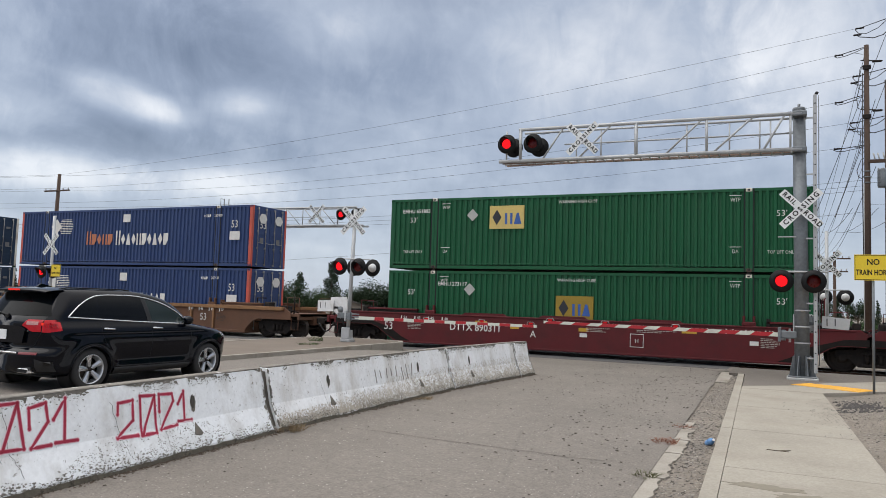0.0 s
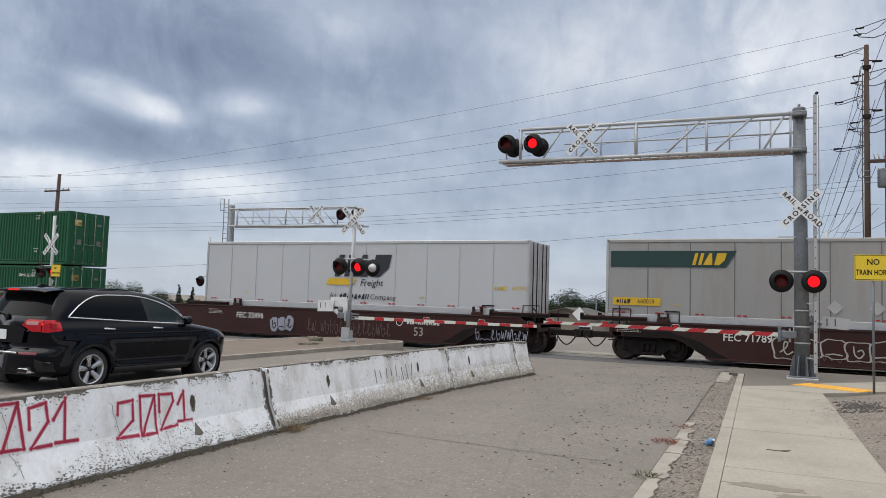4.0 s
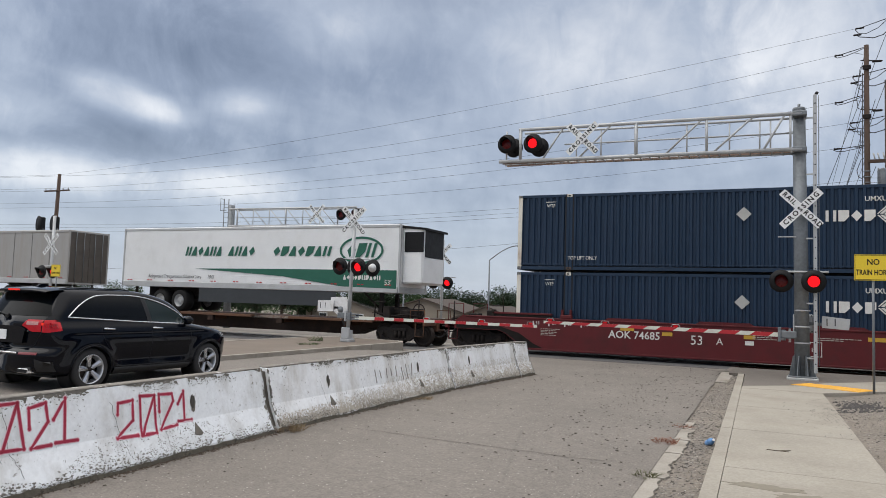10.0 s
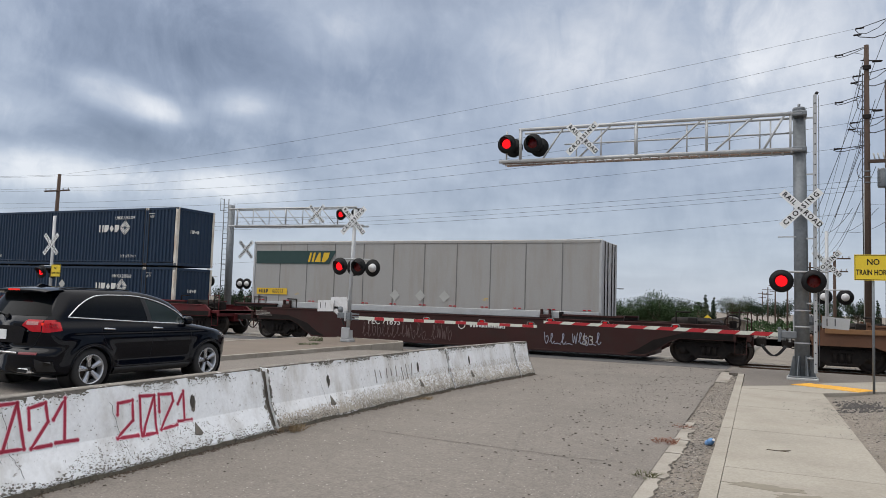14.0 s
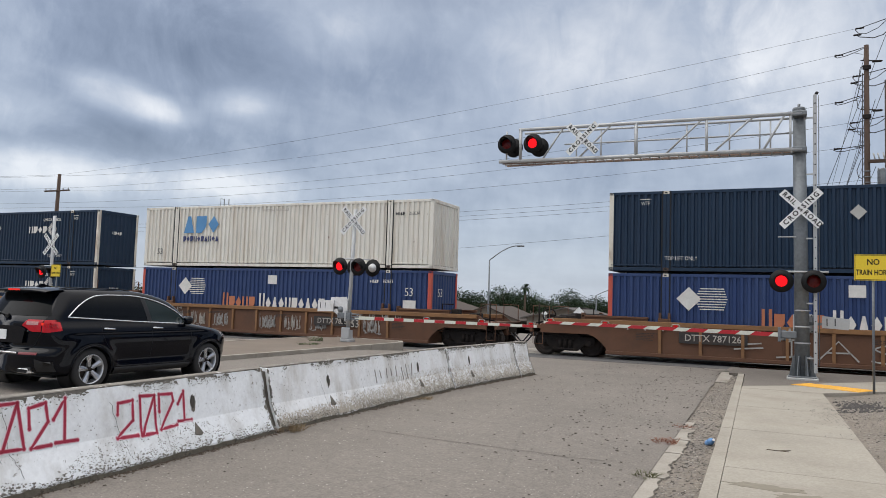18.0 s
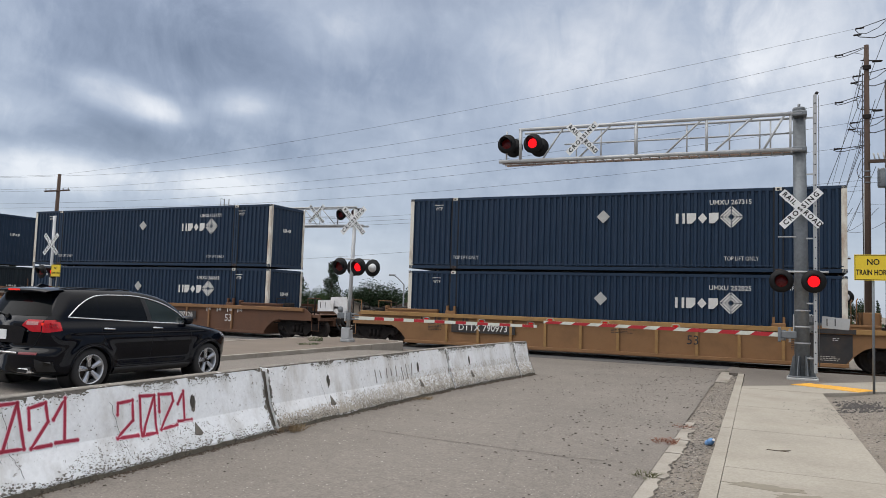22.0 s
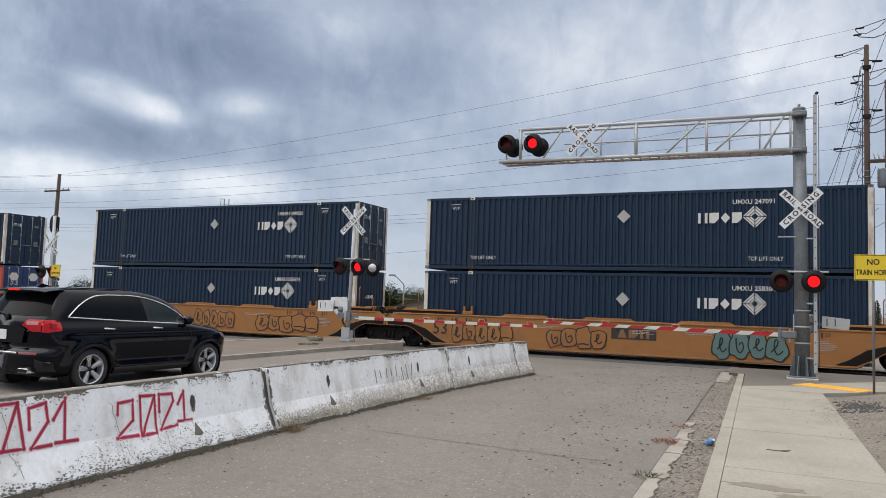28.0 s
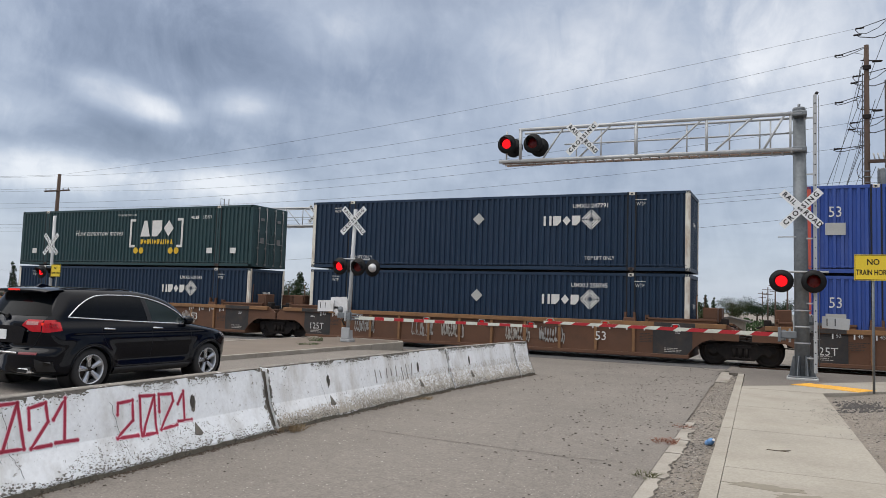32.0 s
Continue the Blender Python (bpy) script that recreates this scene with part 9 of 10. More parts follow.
def stencils(ob, style, n53=None, letter=None, rep=None, rep_x=-4.0, mat=None, tons=None, tall=0.46):
    mat = mat or STENCIL
    if n53 is not None:
        letters("53", n53, SILL_Y - 0.012, 0.82, tall, mat, ob, 0.95, "number")
    if letter:
        letters(letter, (n53 or 0) + 1.1, SILL_Y - 0.012, 0.83, 0.28, mat, ob, 1.0, "unit_letter")
    if rep:
        if style == "ribbed":
            mark("number_panel", Geo().box(-1.12, 1.12, -0.002, 0.002, -0.19, 0.19), DATA_DARK, ob, rep_x, 0.9, SILL_Y - 0.004, "dark panel behind the car number")
        rep_mark(ob, rep, rep_x, 0.90, 0.32 if style == "ribbed" else 0.38, mat, name="AOK" if rep == "74685" else "DTTX")
    if tons is not None:
        letters("125T", -7.52 if style == "ribbed" else tons, SILL_Y - 0.012, 0.66, 0.38, STENCIL if style == "ribbed" else mat, ob, 0.95, "load_mark")
    length_marks(ob, -7.3, 1.2, ("53", "48", "45", "40"), mat)
    length_marks(ob, 4.7, 1.2, ("40", "45", "48", "53"), mat)
    for x, n, w in ((-6.6, 5, 0.8), (-5.1, 3, 1.1), (-2.9, 2, 1.3), (0.9, 3, 0.9), (3.0, 2, 1.4), (6.7, 6, 0.6)):
        if (not rep or abs(x - rep_x) > 2.0) and (n53 is None or abs(x - n53) > 0.9):
            data_lines(ob, x, 0.98 if n > 3 else 1.08, w, n, STENCIL_DIM if style != "ribbed" else DATA_DARK)
    if style == "smooth" and mat is STENCIL:
        for x, z, w in ((-3.75, 1.12, 0.5), (-2.35, 1.0, 0.36), (0.35, 1.02, 0.36), (4.1, 1.12, 0.5)):
            mark("notice_plate", Geo().box(-w / 2, w / 2, -0.002, 0.002, -0.065, 0.065), NOTICE_YELLOW, ob, x, z, SILL_Y - 0.008, "small yellow notice plate")
        for x in (0.35, 6.2):
            mark("route_tag", Geo().box(-0.14, 0.14, -0.002, 0.002, -0.07, 0.07), STENCIL, ob, x, 0.82, SILL_Y - 0.008)
        g = Geo()
        for a0, a1, c0, c1 in ((-0.24, 0.24, 0.22, 0.24), (-0.24, 0.24, -0.24, -0.22), (-0.24, -0.22, -0.22, 0.22), (0.22, 0.24, -0.22, 0.22)):
            g.box(a0, a1, -0.001, 0.001, c0, c1)
        mark("test_panel", g, mat, ob, 2.3, 0.72, SILL_Y - 0.012)
        letters("H", 2.3, SILL_Y - 0.012, 0.70, 0.2, mat, ob, 1.0, "plate_letter")


NOTICE_YELLOW = surface("notice_yellow", (0.50, 0.30, 0.03), 0.6, var=0.25, scale=6)
RED_CAR = "maroon smooth-sided articulated well car with white stencils"
BROWN_CAR = "rusty brown ribbed articulated well car with tags"
YELLOW_CAR = "weathered yellow ribbed articulated well car with tags"
ORANGE_CAR = "orange smooth-sided articulated well car with graffiti"
DARK_CAR = "dark maroon well car with white stencils and graffiti"
TAG_WHITE = surface("white_spray", (0.36, 0.35, 0.33), 0.7, var=0.25, scale=6)
TAG_BLACK = surface("black_spray", (0.02, 0.02, 0.022), 0.7, var=0.25)
TAG_GREY = surface("grey_spray", (0.30, 0.30, 0.36), 0.7, var=0.2)
TAG_TEAL = surface("teal_spray", (0.12, 0.20, 0.18), 0.7, var=0.2)
TAG_PINK = surface("pink_spray", (0.50, 0.27, 0.22), 0.7, var=0.2)
GY = SILL_Y - 0.02

# first stacks
c = car("smooth", MAROON, -59.2, "end", "joint", RED_CAR)
navy(-59.2, LOW_Z, "267736", 1), navy(-59.2, HIGH_Z, "267736", 1)
c = car("ribbed", BROWN, -39.07, "joint", "end", BROWN_CAR)
stencils(c, "ribbed", 5.6, None, "78701", 2.2)
blue(-39.07, LOW_Z, "280941"), blue(-39.07, HIGH_Z, "289880")
# green stacks on a maroon three-unit car
c = car("smooth", MAROON, -15.51, "end", "joint", RED_CAR)
stencils(c, "smooth", -7.9, None, "890311", -4.0)
letters("A", -1.6, SILL_Y - 0.012, 0.76, 0.36, STENCIL, c, 1.0, "unit_letter")
green(-15.51, LOW_Z, "273117", panel_x=-0.06, panel_z=1.55, panel=PANEL_GOLD, num_x=-5.13, pl=-4.36)
green(-15.51, HIGH_Z, "651883", panel_x=-2.85, panel_z=2.06, panel=PANEL_YELLOW)
c = car("smooth", MAROON, 3.73, "joint", "joint", RED_CAR)
stencils(c, "smooth", -7.9, None, None)
letters("125 T", -8.6, SILL_Y - 0.012, 1.2, 0.2, STENCIL, c, 1.0, "load_mark")
letters("C", -2.3, SILL_Y - 0.012, 0.76, 0.36, STENCIL, c, 1.0, "unit_letter")
green(3.73, LOW_Z, "641621", panel_x=-2.88, panel_z=2.05, panel=PANEL_CREAM, num_x=-6.9, pl=None)
green(3.73, HIGH_Z, "635233", panel_x=-1.0, panel_z=1.5, panel=PANEL_GOLD, wide=1.75, num_x=4.5, pl=-3.21)
c = car("smooth", MAROON, 22.97, "joint", "end", RED_CAR)
stencils(c, "smooth", -7.9, None, "890311", 4.0)
letters("B", 1.7, SILL_Y - 0.012, 0.76, 0.36, STENCIL, c, 1.0, "unit_letter")
letters("125 T", -8.6, SILL_Y - 0.012, 1.2, 0.2, STENCIL, c, 1.0, "load_mark")
scrawl(c, -5.2, -1.6, 0.85, 1.2, TAG_WHITE, 41, GY, 9, 0.03)
bubbles(c, 5.3, 9.0, 0.22, 1.36, surface("bright_white_spray", (0.74, 0.74, 0.74), 0.7, var=0.1, scale=6), TAG_BLACK, 5, 42, GY)
green(22.97, LOW_Z, "633584", panel_x=-0.86, panel_z=1.72, panel=PANEL_GOLD, wide=1.72, num_x=5.0, pl=-3.18)
green(22.97, HIGH_Z, "653535", panel_x=-2.85, panel_z=2.05, panel=PANEL_YELLOW, pl=-4.27)


def single_box(s, z, logo, num):
    ob = trailer(SILVER if logo == "stripe" else PALE, "grey ribbed box container with dark green stripe" if logo == "stripe" else "pale grey box container with black company logo blocks", CL, 3.0, None, 0)
    y = -1.302
    if logo == "stripe":
        mark("stripe", Geo().flat([(-7.95, 1.98), (-3.95, 1.98), (-3.6, 2.56), (-7.95, 2.56)], 0), STRIPE_GREEN, ob, 0, 0, y, "dark green stripe")
        mark("logo", blocks(3, 1.1, 0.42, 0.3, lean=0.25, seed=11, big=0), LOGO_YELLOW, ob, -4.55, 2.27, y - 0.006, "yellow company logo blocks")
        part("number_panel", Geo().box(-0.85, 0.85, -0.002, 0.002, -0.14, 0.14), LOGO_YELLOW, ob, "yellow panel behind the serial number", Matrix.Translation((-7.0, y - 0.002, 0.72)))
        number_line(ob, num, -7.0, 0.72, 0.24, LOGO_BLACK, y - 0.008)
    else:
        mark("logo", blocks(3, 2.75, 0.95, 0.3, lean=0.25, seed=11, big=0), LOGO_BLACK, ob, 0.5, 1.92, y, "black company logo blocks")
        mark("logo_bar", Geo().flat([(-1.25, 1.08), (0.15, 1.08), (0.3, 1.36), (-1.1, 1.36)], 0), LOGO_YELLOW, ob, 0, 0, y, "yellow bar under the logo")
        letters("Freight", 1.05, y, 1.18, 0.42, LOGO_BLACK, ob, 0.95, shear=0.25)
        mark("logo", blocks(8, 1.5, 0.22, 0.26, lean=0.2, seed=14, big=0), LOGO_BLACK, ob, 0.2, 0.6, y)
        letters("An", -0.85, y, 0.6, 0.32, LOGO_BLACK, ob)
        letters("Company", 1.65, y, 0.58, 0.32, LOGO_BLACK, ob)
        number_line(ob, num, 7.4, 1.08, 0.24, LOGO_YELLOW, y)
    for x in (-0.6, 0.6, 1.7)[: 3 if logo == "stripe" else 0]:
        mark("placard", diamond(0.24), TAN_PANEL, ob, x, 0.7, y)
    for x in (-5.6, 3.5):
        letters("LIFT", x, y - 0.004, 0.62, 0.13, LOGO_YELLOW, ob)
    ride(ob, s + CL / 2, z)
    return ob


def dark_car(s, rep, arch, seed):
    c = car("plain", DARK_MAROON, s, "end", "end", DARK_CAR, arch)
    rep_mark(c, rep, {1: -5.2, 3: -0.95}.get(seed, -3.25), 0.98, 0.36, STENCIL, 3, name="FEC")
    letters("53", 7.7 if seed == 3 else 3.5 if seed == 1 else 5.5, SILL_Y - 0.012, 0.62, 0.5, STENCIL_DIM, c, 0.95, "number")
    mark("round_mark", Geo().lathe([(0.13, 0.0), (0.16, 0.0)], 16, "y"), STENCIL, c, 2.6, 1.0, GY)
    mark("owner_bars", blocks(12, 1.5, 0.15, 0.3, seed=20, big=0), STENCIL, c, 3.7, 1.0, GY)
    scrawl(c, -2.0, 2.2, 0.35, 0.95, surface("faint_scrawl", (0.15, 0.10, 0.095), 0.8, var=0.2), 60 + seed, GY, 9, 0.02)
    scrawl(c, 6.0, 8.2, 0.45, 0.9, TAG_GREY, 70 + seed, GY, 5, 0.03)
    data_lines(c, -7.2, 1.2, 0.9, 4)
    return c


c = dark_car(48.91, "72496", (11.9, 7.3), 1)
bubbles(c, -4.0, -2.75, 0.35, 1.05, TAG_GREY, TAG_BLACK, 3, 43, GY)
single_box(48.91, 1.46, "name", "660792")
c = dark_car(68.14, "71789", (6.6, 12.0), 2)
bubbles(c, -2.4, 1.8, 0.35, 1.1, DARK_MAROON, STENCIL_DIM, 6, 44, GY)
single_box(68.14, 1.46, "stripe", "660019")
# one rusty yellow car with two green boxes
c = car("ribbed", surface("brown_yellow_car_paint", (0.135, 0.060, 0.031), 0.7, var=0.2, scale=0.6, dirt=(0.12, 0.06, 0.03), dirt_amt=0.6), 93.84, "end", "end", "brown-yellow ribbed single well car")
rep_mark(c, "680561", -4.6, 0.92, 0.3, STENCIL_DIM, name="DTTX")
green(93.84, LOW_Z, "647434", panel_x=-3.15, panel_z=2.03, panel=PANEL_CREAM, num_x=-6.85, pl=3.13)
green(93.84, HIGH_Z, "650192", panel_x=2.81, panel_z=2.05, panel=PANEL_YELLOW, num_x=7.15, pl=4.23)
# trailers on a spine car
for a, b, first, last in ((115.7, 134.3, True, False), (134.3, 152.1, False, False), (152.1, 170.1, False, True)):
    m = (a + b) / 2
    c = ride(spine_car(a - m, b - m, first, last, "brown and yellow spine car with narrow center beam"), m, RAIL_TOP)
    rep_mark(c, "552103", 1.6, 0.97, 0.22, STENCIL, 4, -1.51) if first else letters("ALL PURPOSE SPINE CAR", 2.6, -1.536, 0.97, 0.17, STENCIL_DIM, c)


def striped_trailer(s, num, skirt=True):
    ob = trailer(SILVER, "grey semi-trailer with dark green stripe riding a spine car", CL + 0.05, 2.92, (3.4, 4.65), -6.6)
    y = -1.302
    z = 1.16
    mark("stripe", Geo().flat([(-8.0, z + 1.98), (-4.6, z + 1.98), (-4.35, z + 2.5), (-8.0, z + 2.5)], 0), STRIPE_GREEN, ob, 0, 0, y, "dark green stripe")
    mark("logo", blocks(3, 1.05, 0.4, 0.3, lean=0.25, seed=11, big=0), LOGO_YELLOW, ob, -5.2, z + 2.24, y - 0.006, "yellow company logo blocks")
    part("number_panel", Geo().box(-0.72, 0.72, -0.002, 0.002, -0.12, 0.12), LOGO_YELLOW, ob, "yellow panel behind the serial number", Matrix.Translation((-7.2, y - 0.002, z + 0.66)))
    number_line(ob, num, -7.2, z + 0.66, 0.2, LOGO_BLACK, y - 0.008)
    for x, m in ((-1.9, DOOR_TAG), (-1.3, SIGN_WHITE), (-0.7, SIGN_WHITE), (-0.05, TAN_PANEL)):
        mark("placard", diamond(0.24), m, ob, x, z + 0.72, y - 0.01)
    part("side_skirt", Geo().prism([(-4.4, 1.15), (2.5, 1.15), (2.2, 0.55), (-4.0, 0.55), (-4.4, 0.8)], "y", -1.27, -1.24), surface("dirty_skirt", (0.42, 0.40, 0.37), 0.6, var=0.15, scale=1.2, dirt=(0.2, 0.17, 0.14), dirt_amt=0.7, dirt_scale=1.5), ob, "dirty white plastic side skirt")
    part("roof_strip", Geo().box(-4.0, 2.0, -1.31, -1.29, z + 2.83, z + 2.9), DOOR_DARK, ob)
    ride(ob, s + CL / 2, 1.085)
    return ob


striped_trailer(115.08, "660186"), striped_trailer(133.68, "660566")
ob = trailer(WHITE_BOX, "white refrigerated semi-trailer with green lettering blocks and swoosh", CL - 0.15, 2.92, (-5.4, -4.15), 6.9, reefer=True)
y, z = -1.302, 1.16
for n, x, w in ((6, -2.65, 2.3), (4, -0.35, 1.6), (7, 3.05, 3.2)):
    mark("logo", blocks(n, w, 0.44, 0.3, lean=0.3, seed=30 + n, big=0), LOGO_GREEN, ob, x - 0.1, z + 1.76, y, "green company name blocks")
g = Geo()
for i in range(28):
    a, b = 2 * math.pi * i / 28, 2 * math.pi * (i + 1) / 28
    g.flat([(1.1 * math.cos(a), 0.6 * math.sin(a)), (1.1 * math.cos(b), 0.6 * math.sin(b)), (1.0 * math.cos(b), 0.5 * math.sin(b)), (1.0 * math.cos(a), 0.5 * math.sin(a))], 0)
mark("logo_oval", g, LOGO_GREEN, ob, 6.13, z + 1.8, y, "green oval of the logo")
mark("logo", blocks(3, 1.5, 0.62, 0.28, lean=0.3, seed=12, big=0), LOGO_GREEN, ob, 6.05, z + 1.8, y, "green blocks in the oval")
mark("swoosh", Geo().flat([(-3.2, z + 0.92), (2.0, z + 0.62), (5.2, z + 0.22), (7.9, z + 0.17), (7.9, z + 0.95), (2.0, z + 0.95)], 0), LOGO_GREEN, ob, 0, 0, y, "green swoosh")
letters("Refrigerated Transportation Solutions Since", -4.5, y, z + 0.52, 0.25, LOGO_BLACK, ob, 0.78, shear=0.25)
letters("1943", -2.2, y, z + 0.52, 0.25, LOGO_BLACK, ob, 0.85, shear=0.25)
letters("53'", 7.5, y - 0.01, z + 0.42, 0.3, STENCIL, ob)
mark("address_bars", blocks(10, 1.9, 0.2, 0.28, seed=33, big=0), STENCIL, ob, 6.2, z + 0.62, y - 0.008)
part("side_skirt", Geo().box(-2.9, 4.9, -1.27, -1.24, 0.5, 1.15), surface("dark_skirt", (0.03, 0.035, 0.04), 0.6), ob, "dark side skirt")
cool = part("cooling_unit", Geo().box(8.0, 9.0, -1.05, 1.05, 1.55, 3.95, 0.08), WHITE_BOX, ob, "white refrigeration unit on the front wall")
part("grille", Geo().box(8.12, 9.02, -1.07, -1.045, 2.9, 3.75, 0.01).box(8.995, 9.02, -0.9, 0.9, 2.7, 3.85, 0.01), BLACK, cool, "black air grille")
part("visor", Geo().prism([(7.98, 3.93), (9.12, 3.83), (9.12, 3.92), (7.98, 4.04)], "y", -1.1, 1.1), BLACK, cool)
ride(ob, 153.95 + CL / 2, 1.085)
# navy stacks on a maroon three-unit car
for k, (s, lo, hi, let) in enumerate(((175.28, "240276", "265910", "A"), (194.82, "259662", "258645", "C"), (214.2, "255069", "256309", "B"))):
    c = car("smooth", MAROON, s, "end" if k == 0 else "joint", "end" if k == 2 else "joint", RED_CAR)
    stencils(c, "smooth", -1.35, None, "74685" if k == 0 else None, -3.5)
    letters(let, -0.6, SILL_Y - 0.012, 0.82, 0.34, STENCIL, c, 1.0, "unit_letter")
    letters("125T", -8.6 if k else 8.8, SILL_Y - 0.012, 0.95, 0.3, STENCIL, c, 1.0, "load_mark")
    if k == 2:
        scrawl(c, -3.9, -3.0, 0.7, 1.25, TAG_WHITE, 80, GY, 5, 0.03)
    navy(s, LOW_Z, lo, -1, pl=0.1), navy(s, HIGH_Z, hi, -1, pl=(0.15, 0.15, None)[k])
# one box on a dark car
dark_car(235.21, "71895", (6.7, 11.9), 3)
single_box(235.21, 1.46, "stripe", "660012")
# brown three-unit cars
for k, (s, lo, hi) in enumerate(((260.92, ("navy", "211281"), ("navy", "252197")), (280.58, ("navy", "255352"), ("navy", "254526")), (300.1, ("blue", "182673"), ("cream", "210034")))):
    c = car("ribbed", BROWN, s, "end" if k == 0 else "joint", "end" if k == 2 else "joint", BROWN_CAR)
    stencils(c, "ribbed", 4.6, None, ("785064", None, "785564")[k], -4.3 if k == 0 else 3.6, STENCIL_DIM, -8.0 if k else None)
    for j in range(9):
        if (j + k) % 4 != 1:
            scrawl(c, -6.0 + 1.372 * j, -5.1 + 1.372 * j, 0.45, 1.05, (TAG_WHITE, STENCIL_DIM)[j % 2], 100 + 10 * k + j, SILL_Y + 0.03, 6, 0.024)
    if k == 1:
        mark("owner_panel", Geo().box(-0.6, 0.6, -0.002, 0.002, -0.3, 0.3), TTYELLOW, c, -0.75, 0.85, SILL_Y + 0.045, "yellow owner panel")
        mark("owner_bars", blocks(3, 0.9, 0.3, 0.3, seed=21, big=0), RED_STRIPE, c, -0.75, 0.85, SILL_Y + 0.04)
    if lo[0] == "navy":
        navy(s, LOW_Z, lo[1], -1, pl=0.0), navy(s, HIGH_Z, hi[1], -1, pl=0.05)
    else:
        blue(s, LOW_Z, lo[1], -1)
        cream_marks(box("cream", s, HIGH_Z, -1), LOGO_SKY, hi[1])
for k, (s, lo, hi) in enumerate(((323.52, ("blue", "180158"), "267936"), (343.13, ("slate", "235394"), "637098"), (362.66, ("navy", "266662"), "251771"))):
    c = car("ribbed", BROWN, s, "end" if k == 0 else "joint", "end" if k == 2 else "joint", BROWN_CAR)
    stencils(c, "ribbed", 6.0, None, ("787126", None, "787126")[k], -4.4 if k == 0 else 2.9, STENCIL_DIM if k == 0 else STENCIL, -8.0 if k else None)
    if k == 0:
        scrawl(c, -4.0, 2.9, 0.42, 1.05, TAG_WHITE, 140, SILL_Y + 0.0, 10, 0.05, ("=", "I", "A", "S", "="))
    (blue(s, LOW_Z, lo[1], -1) if lo[0] == "blue" else navy(s, LOW_Z, lo[1], -1, pl=-0.05 if k == 2 else None, kind=lo[0]))
    navy(s, HIGH_Z, hi, -1, pl=0.05)
for k, (s, lo, hi) in enumerate(((386.04, ("navy", "252825"), ("navy", "267315")), (405.56, ("blue", "180431"), ("cream", "900058")), (425.03, ("slate", "236133"), ("navy", "246561")))):
    c = car("ribbed", TTYELLOW, s, "end" if k == 0 else "joint", "end" if k == 2 else "joint", YELLOW_CAR)
    stencils(c, "ribbed", 6.4 if k == 1 else 3.3, None, None, -4.6 if k == 0 else 5.0, LOGO_BLACK, -8.0 if k else None)
    if k != 1:
        part("number_panel", Geo().box(-1.35, 1.35, -0.003, 0.003, -0.2, 0.22), DATA_DARK, c, "dark panel behind the car number", Matrix.Translation((-4.6 if k == 0 else 5.0, SILL_Y - 0.004, 0.9)))
        rep_mark(c, "790973", -4.6 if k == 0 else 5.0, 0.9, 0.36, STENCIL, name="DTTX")
    if k == 1:
        bubbles(c, -3.1, -0.4, 0.35, 1.1, TTYELLOW, TAG_BLACK, 4, 45, GY)
        mark("owner_bars", blocks(3, 2.0, 0.55, 0.3, seed=21, big=0), MAROON, c, 1.9, 0.75, SILL_Y + 0.04)
    if lo[0] == "blue":
        blue(s, LOW_Z, lo[1], -1)
        cream_marks(box("cream", s, HIGH_Z, 1), LOGO_NAVY, hi[1])
    else:
        low = navy(s, LOW_Z, lo[1], -1, pl=0.0 if k == 0 else None, kind=lo[0])
        navy(s, HIGH_Z, hi[1], -1 if k == 0 else 1, at=3.34, pl=0.05)
        if k == 2:
            scrawl(low, -2.9, 1.9, 1.15, 2.45, surface("thin_grey_spray", (0.24, 0.24, 0.24), 0.8, var=0.4, scale=8), 150, NEAR - 0.01, 6, 0.038, ("3", "P", "2", "0", "4", "P"))
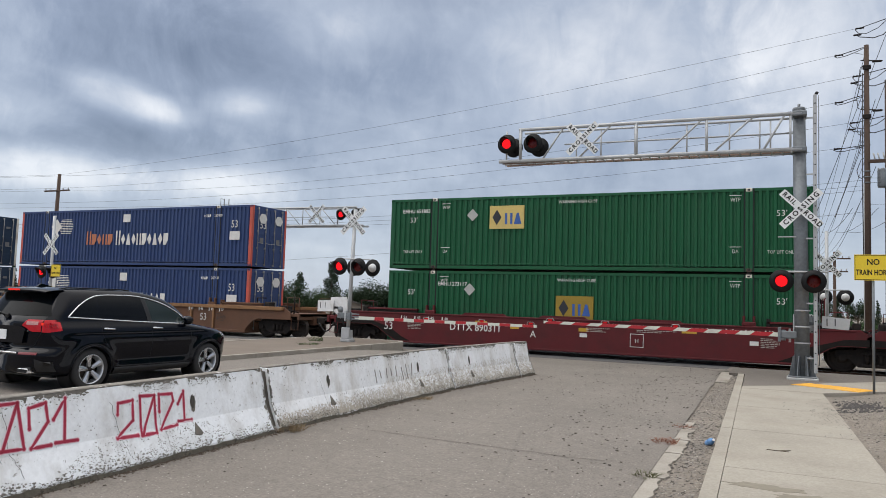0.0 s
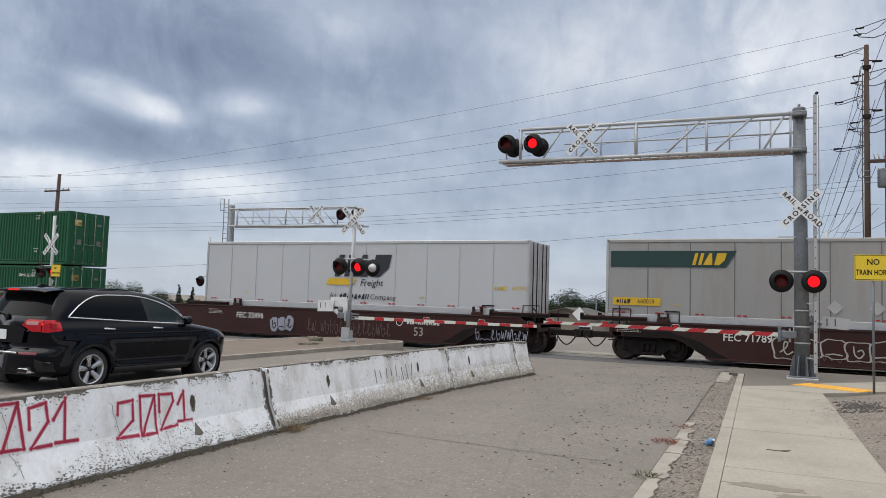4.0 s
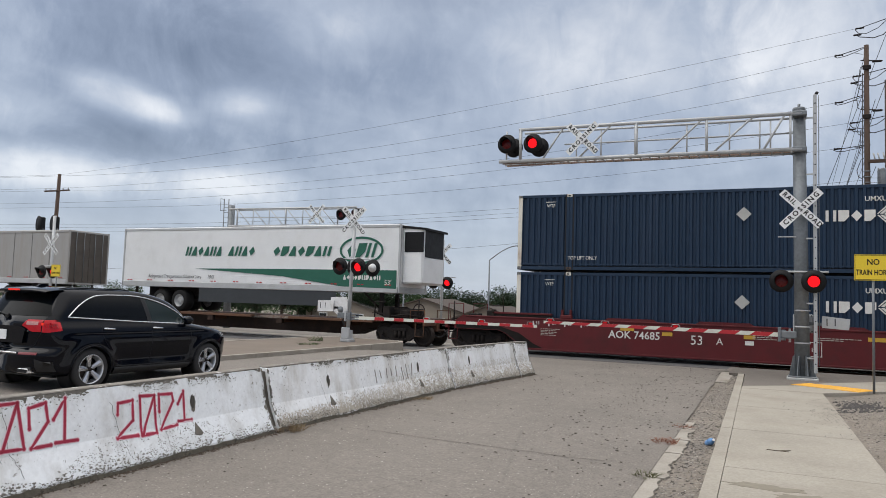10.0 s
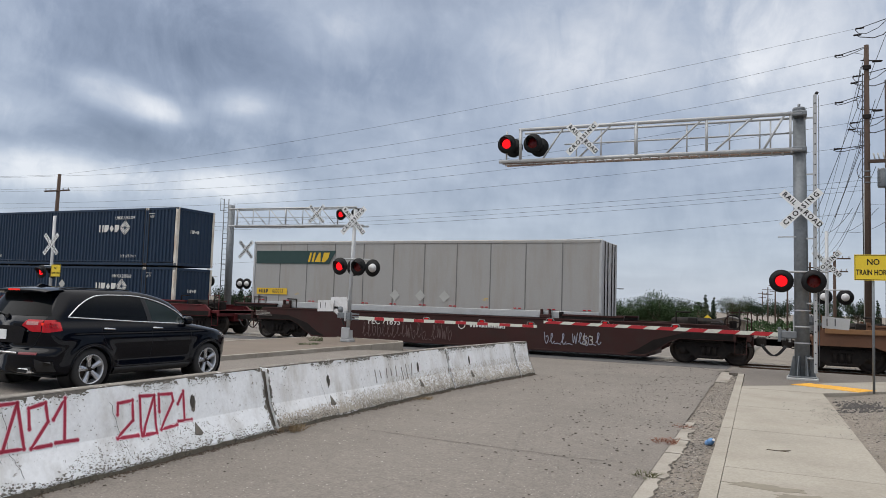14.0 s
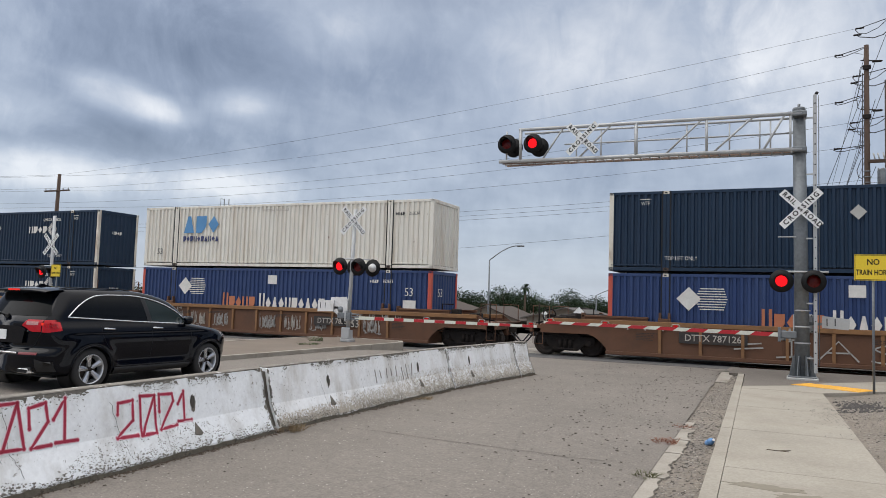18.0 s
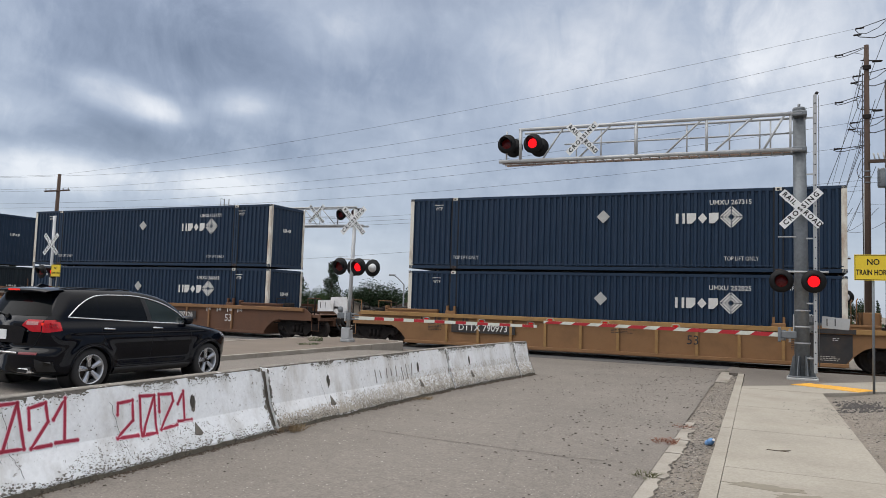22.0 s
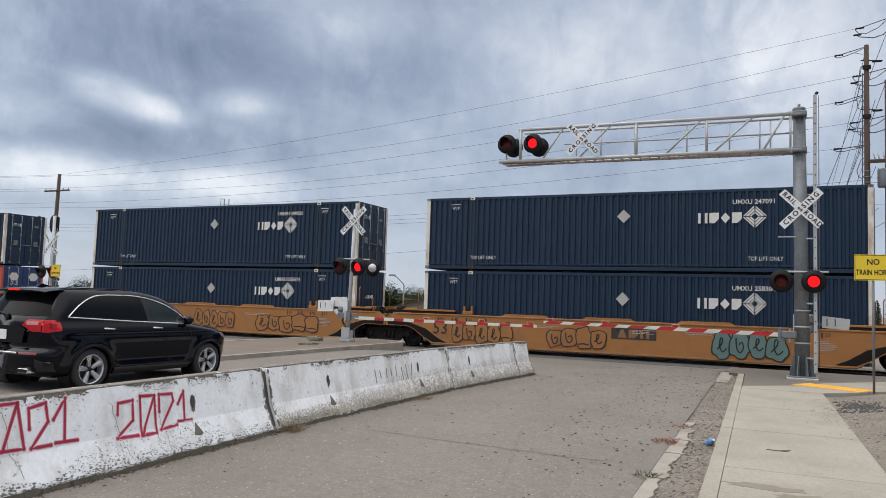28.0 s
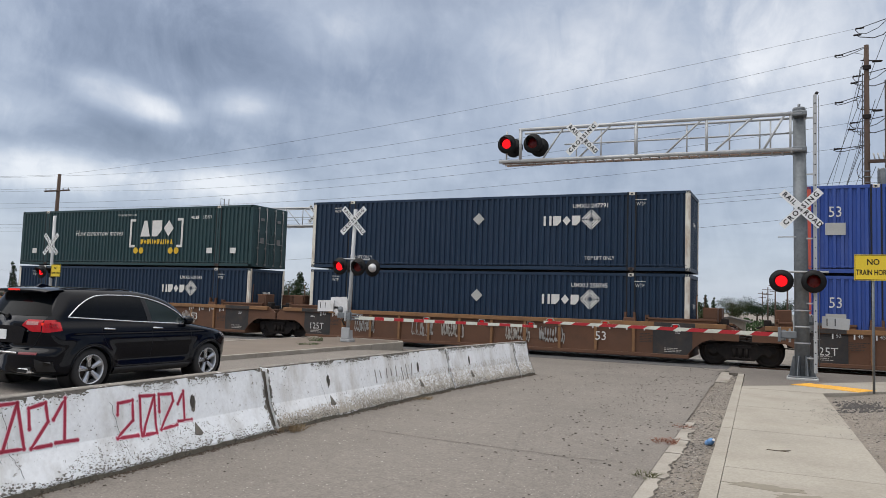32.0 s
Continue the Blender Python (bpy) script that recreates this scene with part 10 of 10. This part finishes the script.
# a dark single car with navy over blue
c = dark_car(448.48, "71935", (9.5, 9.7), 4)
scrawl(c, -1.9, 1.2, 0.35, 0.95, TAG_TEAL, 160, GY - 0.004, 10, 0.05)
scrawl(c, -8.0, -5.0, 0.6, 1.2, STENCIL_DIM, 161, GY - 0.004, 8, 0.03)
blue(448.48, LOW_Z, "280412"), navy(448.48, HIGH_Z, "255980", 1, at=-4.4, pl=0.0)
for k, (s, lo, hi) in enumerate(((471.85, "255672", "249250"), (491.33, "258304", "247091"), (510.93, "256821", "258718"))):
    c = car("smooth", ORANGE, s, "end" if k == 0 else "joint", "end" if k == 2 else "joint", ORANGE_CAR)
    if k != 1:
        mark("dark_panel", Geo().box(-1.3, 1.3, -0.002, 0.002, -0.22, 0.22), surface("dark_data_panel", (0.035, 0.033, 0.032), 0.7, var=0.3), c, -4.0 if k == 0 else 3.6, 0.92, SILL_Y - 0.006)
    stencils(c, "smooth", -7.2 if k else -7.6, None, None, -4.0 if k == 0 else 3.6, LOGO_BLACK, None, 0.72)
    if k != 1:
        rep_mark(c, "726911", -4.0 if k == 0 else 3.6, 0.92, 0.36, STENCIL, name="DTTX")
    if k == 0:
        bubbles(c, -0.7, 1.7, 0.35, 1.15, ORANGE, TAG_BLACK, 5, 46, GY)
        bubbles(c, 3.0, 6.4, 0.35, 1.1, ORANGE, TAG_BLACK, 5, 47, GY)
    elif k == 1:
        mark("dark_panel", Geo().box(-0.8, 0.8, -0.002, 0.002, -0.2, 0.2), surface("dark_data_panel", (0.035, 0.033, 0.032), 0.7, var=0.3), c, 0.5, 0.95, SILL_Y - 0.006)
        mark("owner_bars", blocks(3, 1.2, 0.3, 0.3, seed=21, big=0), TTYELLOW, c, 0.5, 0.95, SILL_Y - 0.012)
        bubbles(c, -6.7, -4.1, 0.3, 1.1, ORANGE, TAG_BLACK, 5, 48, GY)
        bubbles(c, -2.7, -0.5, 0.3, 1.1, ORANGE, TAG_BLACK, 4, 49, GY)
        bubbles(c, 3.2, 5.5, 0.25, 1.2, TAG_TEAL, TAG_BLACK, 4, 50, GY)
    else:
        bubbles(c, -4.9, -2.8, 0.3, 1.2, TAG_PINK, RED_STRIPE, 4, 51, GY)
        scrawl(c, -2.0, -0.4, 0.4, 1.1, TAG_WHITE, 165, GY, 6, 0.04)
    navy(s, LOW_Z, lo, -1, pl=0.05), navy(s, HIGH_Z, hi, 1, at=3.34 if k < 2 else -4.4, pl=0.05)
for k, (s, lo, hi) in enumerate(((534.82, "635043", None), (554.35, "258745", "247791"), (574.2, None, None))):
    c = car("ribbed", BROWN, s, "end" if k == 0 else "joint", "joint" if k < 2 else "end", BROWN_CAR)
    stencils(c, "ribbed", 5.0, None, "790482" if k == 0 else None, -4.4, STENCIL, -8.0 if k else None)
    for j in range(8):
        if (j * 2 + k) % 3:
            scrawl(c, -5.6 + 1.372 * j, -4.6 + 1.372 * j, 0.5, 1.1, (TAG_WHITE, STENCIL_DIM)[j % 2], 200 + 10 * k + j, SILL_Y + 0.03, 5, 0.028)
    if k == 0:
        bubbles(c, -3.2, -0.8, 0.3, 1.1, BROWN, TAG_BLACK, 4, 52, GY)
        scrawl(c, -8.6, -5.8, 1.45, 1.75, TAG_WHITE, 220, GY, 8, 0.035)
        navy(s, LOW_Z, lo, -1, kind="navy")
        teal_marks(box("teal", s, HIGH_Z, 1), "633875")
    elif k == 1:
        navy(s, LOW_Z, lo, -1, pl=-0.05), navy(s, HIGH_Z, hi, -1, pl=-0.05)
    else:
        for z in (LOW_Z, HIGH_Z):
            ob = box("bright", s, z, 1)
            letters("53", -7.2, NEAR, 2.0, 0.5, STENCIL, ob, 0.85)
            mark("label_panel", Geo().box(-0.3, 0.3, -0.003, 0.003, -0.2, 0.2), TAN_PANEL, ob, -7.2, 1.45, NEAR)
            placard(ob, -5.0, 2.0, STENCIL, 0.35)


# ---- what moves ----
FLASH_START, ARM_START, FLASH_HALF = 0.165, 0.135, 0.5951


def motions():
    times = [0.0] + [float(t) for t in range(2, 31, 2)] + [32.0]
    for ob, s, z, turned in TRAIN:
        walk(ob, [(t, pose(s - travel(t), TRACK_Y, z)) for t in times])
    # wheels roll without slipping
    start = {ob: s for ob, s, z, turned in TRAIN}
    for w, x in SPINNING:
        at_rail = start[w.parent.parent] + w.parent.matrix_basis.translation.x
        seen = [i for i in range(961) if -110 < at_rail - travel(i / 30) < 30]
        rows = []
        for i in sorted({0, 960, *seen}):  # a wheel rolls while it is near the crossing
            k = min(max(i, seen[0]), seen[-1]) if seen else 0
            rows.append((i / 30, Matrix.Translation((x, 0, 0.475)) @ Matrix.Rotation(-(travel(k / 30) / 0.475) % (2 * math.pi), 4, "Y")))
        walk(w, rows)
    # the two lamps of a pair burn by turns: the lit lens slides forward, then back into its housing
    out, home = Matrix.Identity(4), Matrix.Translation((0, 0.055, 0))
    for lens, group in LIT:
        burning = group[0] == "a"
        rows = [(0.0, out if burning else home)]
        t = ARM_START if len(group) > 1 else FLASH_START
        while t < 31.9:
            rows.append((t - 1 / 30, out if burning else home))
            burning = not burning
            rows.append((t, out if burning else home))
            t += FLASH_HALF
        rows.append((32.0, out if burning else home))
        walk(lens, rows)


motions()
